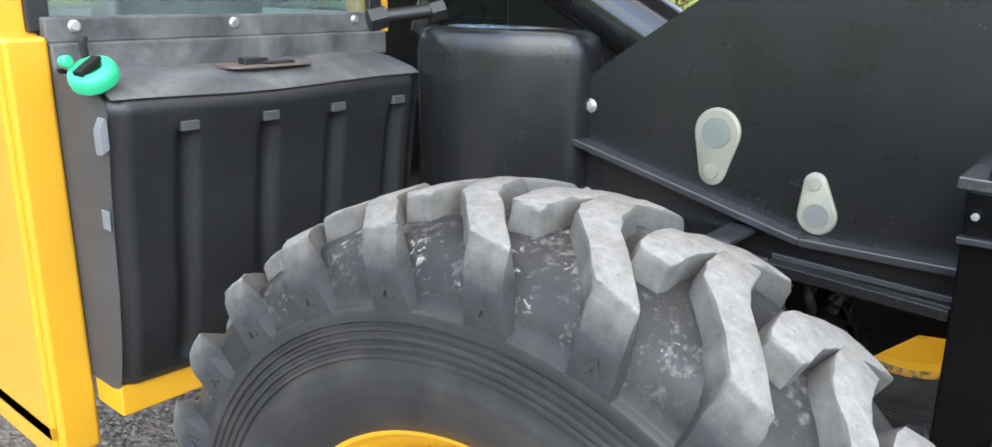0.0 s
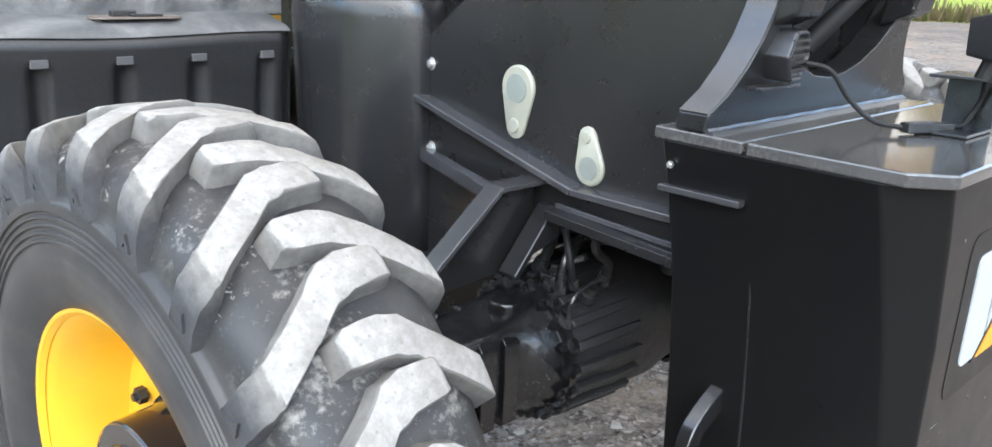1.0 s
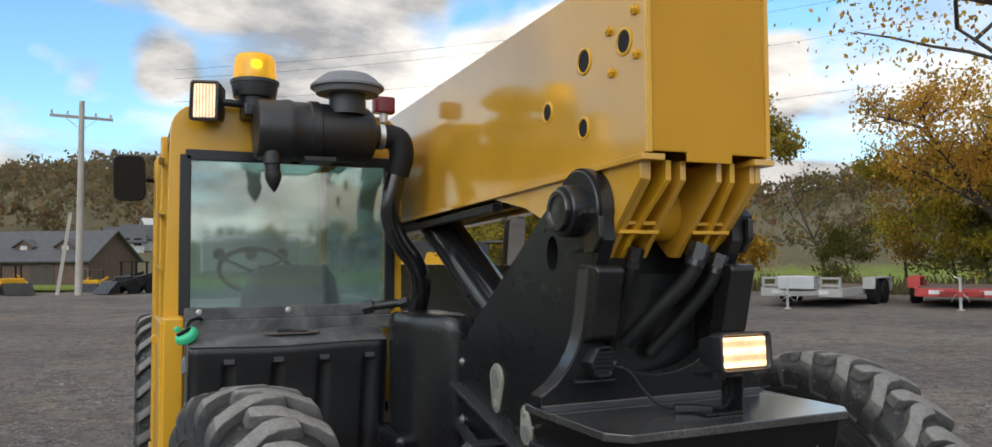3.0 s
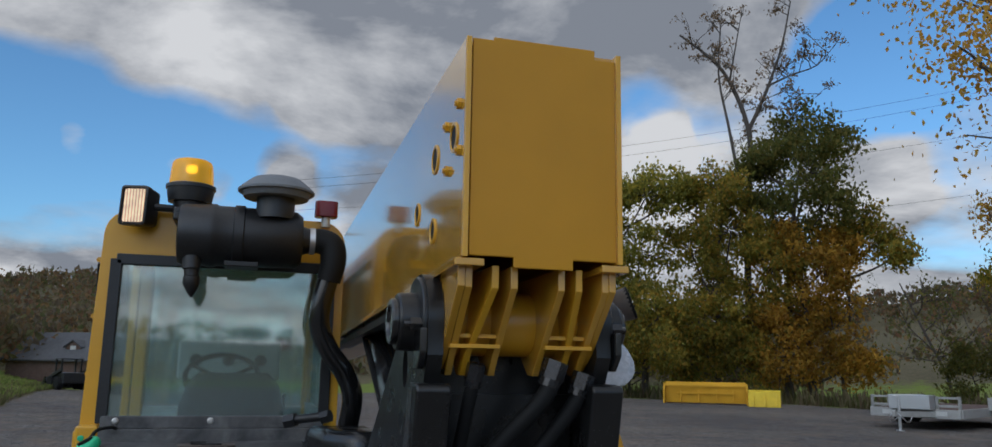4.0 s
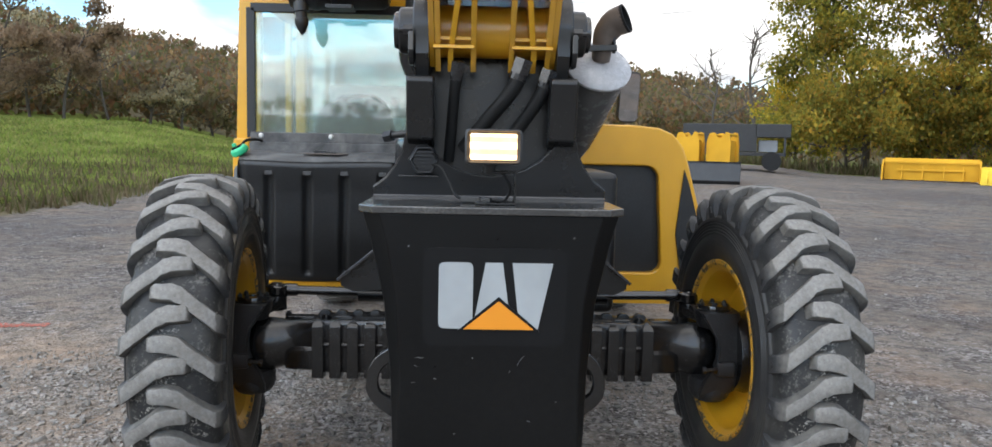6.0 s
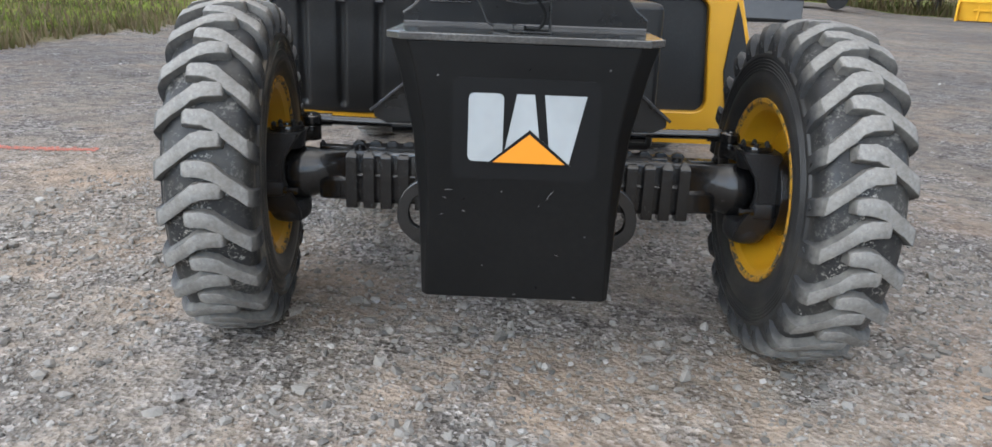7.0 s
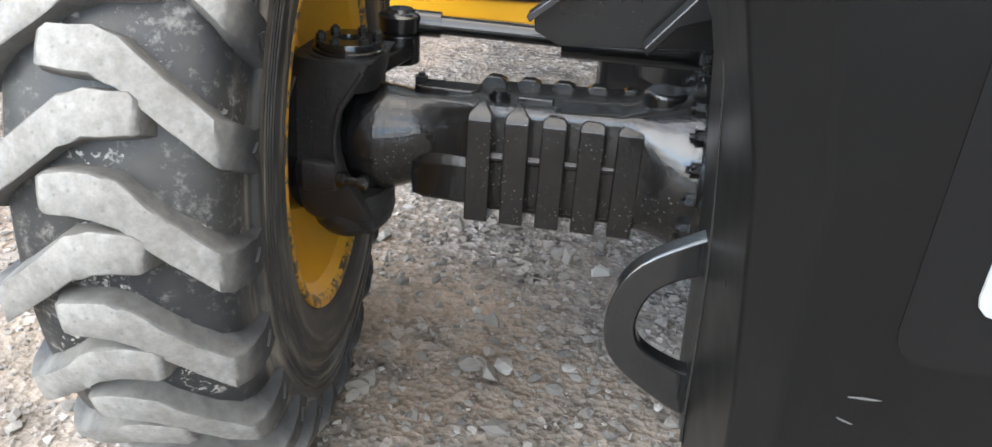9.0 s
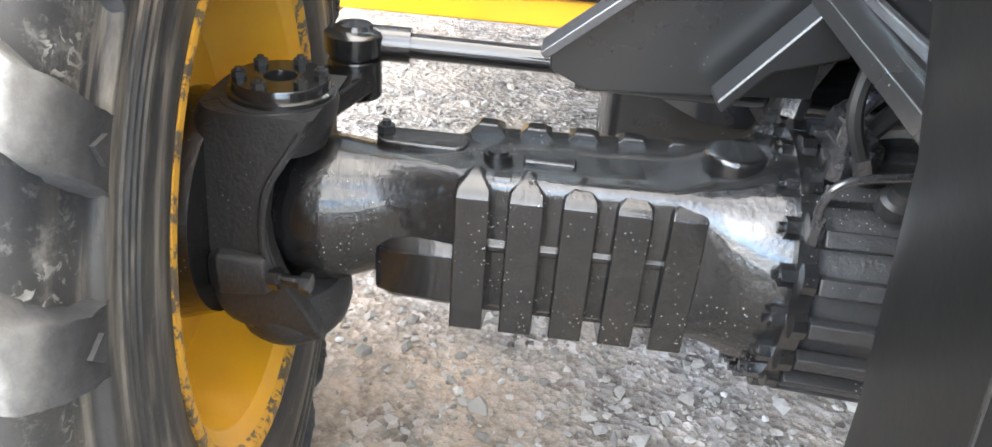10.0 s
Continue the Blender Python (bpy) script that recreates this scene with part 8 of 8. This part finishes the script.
def trailer(at, turn, mat, label, length=5.0, width=1.95, front=None, size=1.36):
    """A low equipment trailer, drawbar along -x, mudguards outside the deck."""
    r = tagged(new("flatbed_trailer"), label, "trailer", group="parked trailers")
    M = Matrix.Translation(at) @ pose(0, 0, 0, 0, 0, turn) @ Matrix.Scale(size, 4)
    def put(name, bm, m, label="", **kw):
        bmesh.ops.transform(bm, matrix=M, verts=bm.verts[:])
        return part(name, bm, m, r, label, **kw)
    h, w = length / 2, width / 2
    bm = B(); box(bm, (-h, -w, 0.40), (h, w, 0.46)); put("deck", bm, BARNWALL, "worn wooden deck", bevel=0.01)
    bm = B(); box(bm, (-h - 0.06, -w, 0.27), (-h, w, 0.47)); put("front_beam", bm, mat, bevel=0.01)
    for y in (-w, w):
        bm = B(); box(bm, (-h, y - 0.03, 0.28), (h, y + 0.03, 0.48)); put("side_rail", bm, mat, bevel=0.01)
        o = 0.17 if y > 0 else -0.17
        for x in (-0.15, 0.75):
            bm = B(); turned(bm, (x, y + o - 0.11, 0.34), (0, 1, 0), [(0, 0.20), (0.0, 0.31), (0.03, 0.34), (0.19, 0.34), (0.22, 0.31), (0.22, 0.20)], 24); put("tyre", bm, HOSE, smooth=True)
            bm = B(); cyl(bm, (x, y + o - 0.10, 0.34), (x, y + o + 0.10, 0.34), 0.20, n=16); put("wheel_rim", bm, TRAILWHITE, smooth=True)
        bm = B(); prism(bm, [(-0.62, 0.46), (-0.56, 0.72), (1.16, 0.72), (1.22, 0.46), (1.16, 0.46), (1.11, 0.68), (-0.51, 0.68), (-0.56, 0.46)], "y", y + o - 0.15, y + o + 0.15); put("mudguard", bm, mat, bevel=0.008)
        bm = B(); box(bm, (-0.64, y + o - 0.15, 0.42), (-0.60, y + o + 0.15, 0.72)); put("mudguard_face", bm, mat, bevel=0.008)
        bm = B(); box(bm, (-h - 0.068, y * 0.55 - 0.16, 0.33), (-h - 0.061, y * 0.55 + 0.16, 0.43)); put("marker_plate", bm, TRAILWHITE)
    if front:
        for y0, y1 in ((-w, -0.45), (0.45, w)):
            for z in (0.52, 0.70):
                bm = B(); box(bm, (-h, y0, z), (-h + 0.05, y1, z + 0.05)); put("stake_rail", bm, mat, bevel=0.005)
            for y in (y0 + 0.03, y1 - 0.03):
                bm = B(); box(bm, (-h, y - 0.03, 0.44), (-h + 0.05, y + 0.03, 0.76)); put("stake_post", bm, mat, bevel=0.005)
        bm = B(); box(bm, (-h - 0.35, -0.44, 0.46), (-h + 0.08, 0.44, 0.78)); put("tool_box", bm, STEEL, "grey metal tool box", bevel=0.02)
    for s in (-1, 1):
        bm = B(); bar(bm, (-h, s * 0.45, 0.36), (-h - 1.25, 0, 0.38), 0.07, 0.11); put("drawbar", bm, mat)
        bm = B(); tube(bm, [(-h - 1.2, s * 0.03, 0.42), (-h - 1.15, s * 0.14, 0.30), (-h - 0.9, s * 0.18, 0.2), (-h - 0.5, s * 0.12, 0.34)], 0.012, 6); put("safety_chain", bm, STEEL)
    bm = B(); cyl(bm, (-h - 0.95, 0, 0.0), (-h - 0.95, 0, 0.75), 0.035, n=10); cyl(bm, (-h - 0.95, 0, 0.0), (-h - 0.95, 0, 0.03), 0.09, n=12); cyl(bm, (-h - 0.95, 0, 0.72), (-h - 0.95, 0.12, 0.78), 0.012, n=8); put("jack", bm, STEEL)


def on_ground(x, y):
    return Vector((x, y, height(x, y)))


trailer(on_ground(22.4, 20.0), 27, TRAILGREY, "dirty white flatbed trailer standing on the gravel", 5.0, 1.95, True)
trailer(on_ground(25.8, 17.1), 34, TRAILRED, "red flatbed trailer standing on the gravel", 4.6)


def scrap_heap(at, turn):
    """A pallet with rusty machine parts heaped on it."""
    rnd = random.Random(12)
    r = tagged(new("scrap_pallet"), "wooden pallet heaped with rusty metal parts", "pallet")
    M = Matrix.Translation(at) @ pose(0, 0, 0, 0, 0, turn) @ Matrix.Scale(1.5, 4)
    def put(name, bm, m, **kw):
        bmesh.ops.transform(bm, matrix=M, verts=bm.verts[:])
        part(name, bm, m, r, **kw)
    for y in (-0.5, 0.0, 0.5):
        bm = B(); box(bm, (-0.65, y - 0.05, 0.0), (0.65, y + 0.05, 0.09)); put("skid", bm, BARNWALL)
    for k in range(7):
        x = -0.6 + k * 0.2
        bm = B(); box(bm, (x - 0.06, -0.58, 0.092), (x + 0.06, 0.58, 0.115)); put("slat", bm, WOODPOLE, bevel=0.004)
    for k in range(14):
        p = Vector((rnd.uniform(-0.5, 0.5), rnd.uniform(-0.4, 0.4), 0.15 + rnd.random() * 0.16))
        d = Vector((rnd.gauss(0, 1), rnd.gauss(0, 1), rnd.gauss(0, 0.25))).normalized() * rnd.uniform(0.12, 0.3)
        bm = B()
        if k % 3:
            cyl(bm, p - d, p + d, rnd.uniform(0.02, 0.05), n=10)
        else:
            turned(bm, p, (rnd.gauss(0, 0.4), rnd.gauss(0, 0.4), 1), [(0, 0.06), (0, 0.12), (0.05, 0.12), (0.05, 0.06)], 16)
        put("rusty_part", bm, SCRAP, smooth=True)


SCRAP = paint("rusted_scrap", (0.16, 0.075, 0.045), 0.85, 0.0, 0.5, (0.08, 0.05, 0.04), 4.0, 0.5)
scrap_heap(on_ground(26.9, 13.4), 25)


def pusher(at, turn):
    """An orange-yellow snow pusher lying on the gravel."""
    r = tagged(new("snow_pusher"), "orange-yellow snow pusher blade lying on gravel", "snow pusher")
    M = Matrix.Translation(at) @ pose(0, 0, 0, 0, 0, turn) @ Matrix.Scale(1.82, 4)
    def put(name, bm, **kw):
        bmesh.ops.transform(bm, matrix=M, verts=bm.verts[:])
        part(name, bm, YELLOW_DULL, r, **kw)
    bm = B(); prism(bm, [(0, 0.03), (0.32, 0.03), (0.30, 0.45), (0.38, 0.58), (0.12, 0.62), (-0.06, 0.50), (-0.02, 0.26)], "x", -1.12, 1.12); put("blade", bm, bevel=0.015)
    bm = B(); bar(bm, (-1.1, -0.05, 0.50), (1.1, -0.05, 0.50), 0.07, 0.05); put("top_tube", bm, bevel=0.01)
    bm = B(); bar(bm, (-0.8, -0.04, 0.30), (0.8, -0.04, 0.30), 0.07, 0.05); put("mid_tube", bm, bevel=0.01)
    for x in (-1.17, 1.122):
        bm = B(); prism(bm, [(-0.30, 0.0), (0.45, 0.0), (0.42, 0.56), (0.0, 0.58), (-0.24, 0.40)], "x", x, x + 0.045); put("end_plate", bm, bevel=0.005)
    for x in (-0.7, -0.2, 0.3, 0.75):
        bm = B(); prism(bm, [(-0.12, 0.06), (0.02, 0.06), (0.02, 0.48), (-0.03, 0.48)], "x", x, x + 0.03); put("stiffener", bm)


pusher(on_ground(22.3, 35.5), -33)
blade = tagged(new("yellow_plow_wing"), "small bright yellow plow wing lying on gravel", "plow")
WM = Matrix.Translation(on_ground(24.2, 33.1)) @ pose(0, 0, 0, 0, 0, -38) @ Matrix.Scale(1.82, 4)
bm = B()
prism(bm, [(-0.15, 0.0), (0.2, 0.0), (0.25, 0.38), (0.1, 0.46), (-0.1, 0.42)], "x", -0.42, 0.42)
bmesh.ops.transform(bm, matrix=WM, verts=bm.verts[:])
part("wing", bm, PLOWYEL, blade, bevel=0.02)
for x in (-0.3, 0.0, 0.3):
    bm = B()
    prism(bm, [(-0.24, 0.02), (-0.10, 0.02), (-0.08, 0.36), (-0.14, 0.34)], "x", x, x + 0.03)
    bmesh.ops.transform(bm, matrix=WM, verts=bm.verts[:])
    part("rib", bm, PLOWYEL, blade)
bm = B()
cyl(bm, WM @ Vector((0.38, 0.1, 0.4)), WM @ Vector((0.42, 0.1, 0.8)), 0.012, n=8)
part("marker_rod", bm, PLASTIC, blade)


def coupler(at, turn, label):
    """A yellow coupler box with two horned cheeks and a hollow front."""
    r = tagged(new("coupler_frame"), label, "attachment", group="attachments")
    M = Matrix.Translation(at) @ pose(0, 0, 0, 0, 0, turn) @ Matrix.Scale(1.36, 4)
    def put(name, bm, **kw):
        bmesh.ops.transform(bm, matrix=M, verts=bm.verts[:])
        part(name, bm, YELLOW_DULL, r, **kw)
    cheek = round_corners([(-0.34, 0.0), (0.30, 0.0), (0.30, 0.52), (0.22, 0.74), (0.10, 0.76), (0.0, 0.62), (-0.12, 0.62), (-0.20, 0.78), (-0.30, 0.74), (-0.34, 0.46)], 0.03, 3)
    for x in (-0.36, 0.31):
        bm = B(); prism(bm, cheek, "x", x, x + 0.05); put("cheek_plate", bm, bevel=0.006)
    bm = B(); prism(bm, [(-0.31, 0.0), (0.31, 0.0), (0.31, 0.50), (0.20, 0.56), (-0.20, 0.56), (-0.31, 0.50)], "y", -0.26, -0.22); put("front_plate", bm, bevel=0.008)
    bm = B(); prism(bm, [(-0.31, 0.0), (0.31, 0.0), (0.31, 0.60), (-0.31, 0.60)], "y", 0.2, 0.24); put("back_plate", bm, bevel=0.008)
    for y, z in ((-0.26, 0.70), (0.16, 0.68)):
        bm = B(); cyl(bm, (-0.38, y, z), (0.38, y, z), 0.035, n=12); put("cross_pin", bm, smooth=True)
    bm = B(); prism(bm, rounded(0.30, 0.16, 0.04, 4, 0.02, 0.40), "y", -0.275, -0.262); put("front_pad", bm, bevel=0.004)


GZ = height(8.4, 25.7)
coupler(Vector((7.80, 25.85, GZ + 0.77)), 62, "yellow attachment with two horned cheeks on a black bucket")
coupler(Vector((8.92, 25.60, GZ + 0.77)), 54, "yellow attachment with two horned cheeks on a black bucket")
bk = tagged(new("black_bucket"), "black loader bucket lying under yellow attachments", "bucket")
KM = Matrix.Translation((8.2, 25.7, GZ)) @ pose(0, 0, 0, 0, 0, -16) @ Matrix.Scale(1.36, 4)
bm = B()
prism(bm, [(-0.50, 0.0), (0.45, 0.0), (0.45, 0.56), (-0.42, 0.56), (-0.55, 0.08)], "x", -1.0, 1.0)
bmesh.ops.transform(bm, matrix=KM, verts=bm.verts[:])
part("bucket_shell", bm, PLASTIC, bk, bevel=0.02)
bm = B()
bar(bm, KM @ Vector((-1.0, -0.44, 0.565)), KM @ Vector((1.0, -0.44, 0.565)), 0.06, 0.03)
part("bucket_lip", bm, PLATE, bk)
dumpster = tagged(new("dark_trailer"), "dark covered trailer behind the attachments", "trailer")
DM = Matrix.Translation(at_az(20.4, 40)) @ pose(0, 0, 0, 0, 0, -20) @ Matrix.Scale(1.3, 4)
def dark(name, bm, mat, **kw):
    bmesh.ops.transform(bm, matrix=DM, verts=bm.verts[:])
    part(name, bm, mat, dumpster, **kw)


bm = B(); box(bm, (-2.4, -0.9, 0.70), (0.3, 0.9, 1.75)); box(bm, (0.3, -0.9, 1.25), (1.55, 0.9, 1.75)); dark("trailer_side", bm, PLASTIC, bevel=0.03)
bm = B(); box(bm, (-2.4, -0.9, 0.55), (1.4, 0.9, 0.68)); dark("trailer_deck", bm, PLASTIC, bevel=0.02)
for x in (-2.3, -0.9, 0.3, 1.35):
    bm = B(); box(bm, (x - 0.04, -0.9, 0.6), (x + 0.04, -0.82, 1.3)); dark("trailer_post", bm, PLASTIC)
bm = B(); box(bm, (0.4, -0.7, 0.7), (1.1, 0.0, 1.15)); dark("grey_box", bm, CAPGREY, bevel=0.03)
for x in (-0.9, 0.9):
    bm = B(); cyl(bm, (x, -0.95, 0.36), (x, 0.95, 0.36), 0.36, n=18); dark("tyre", bm, HOSE)
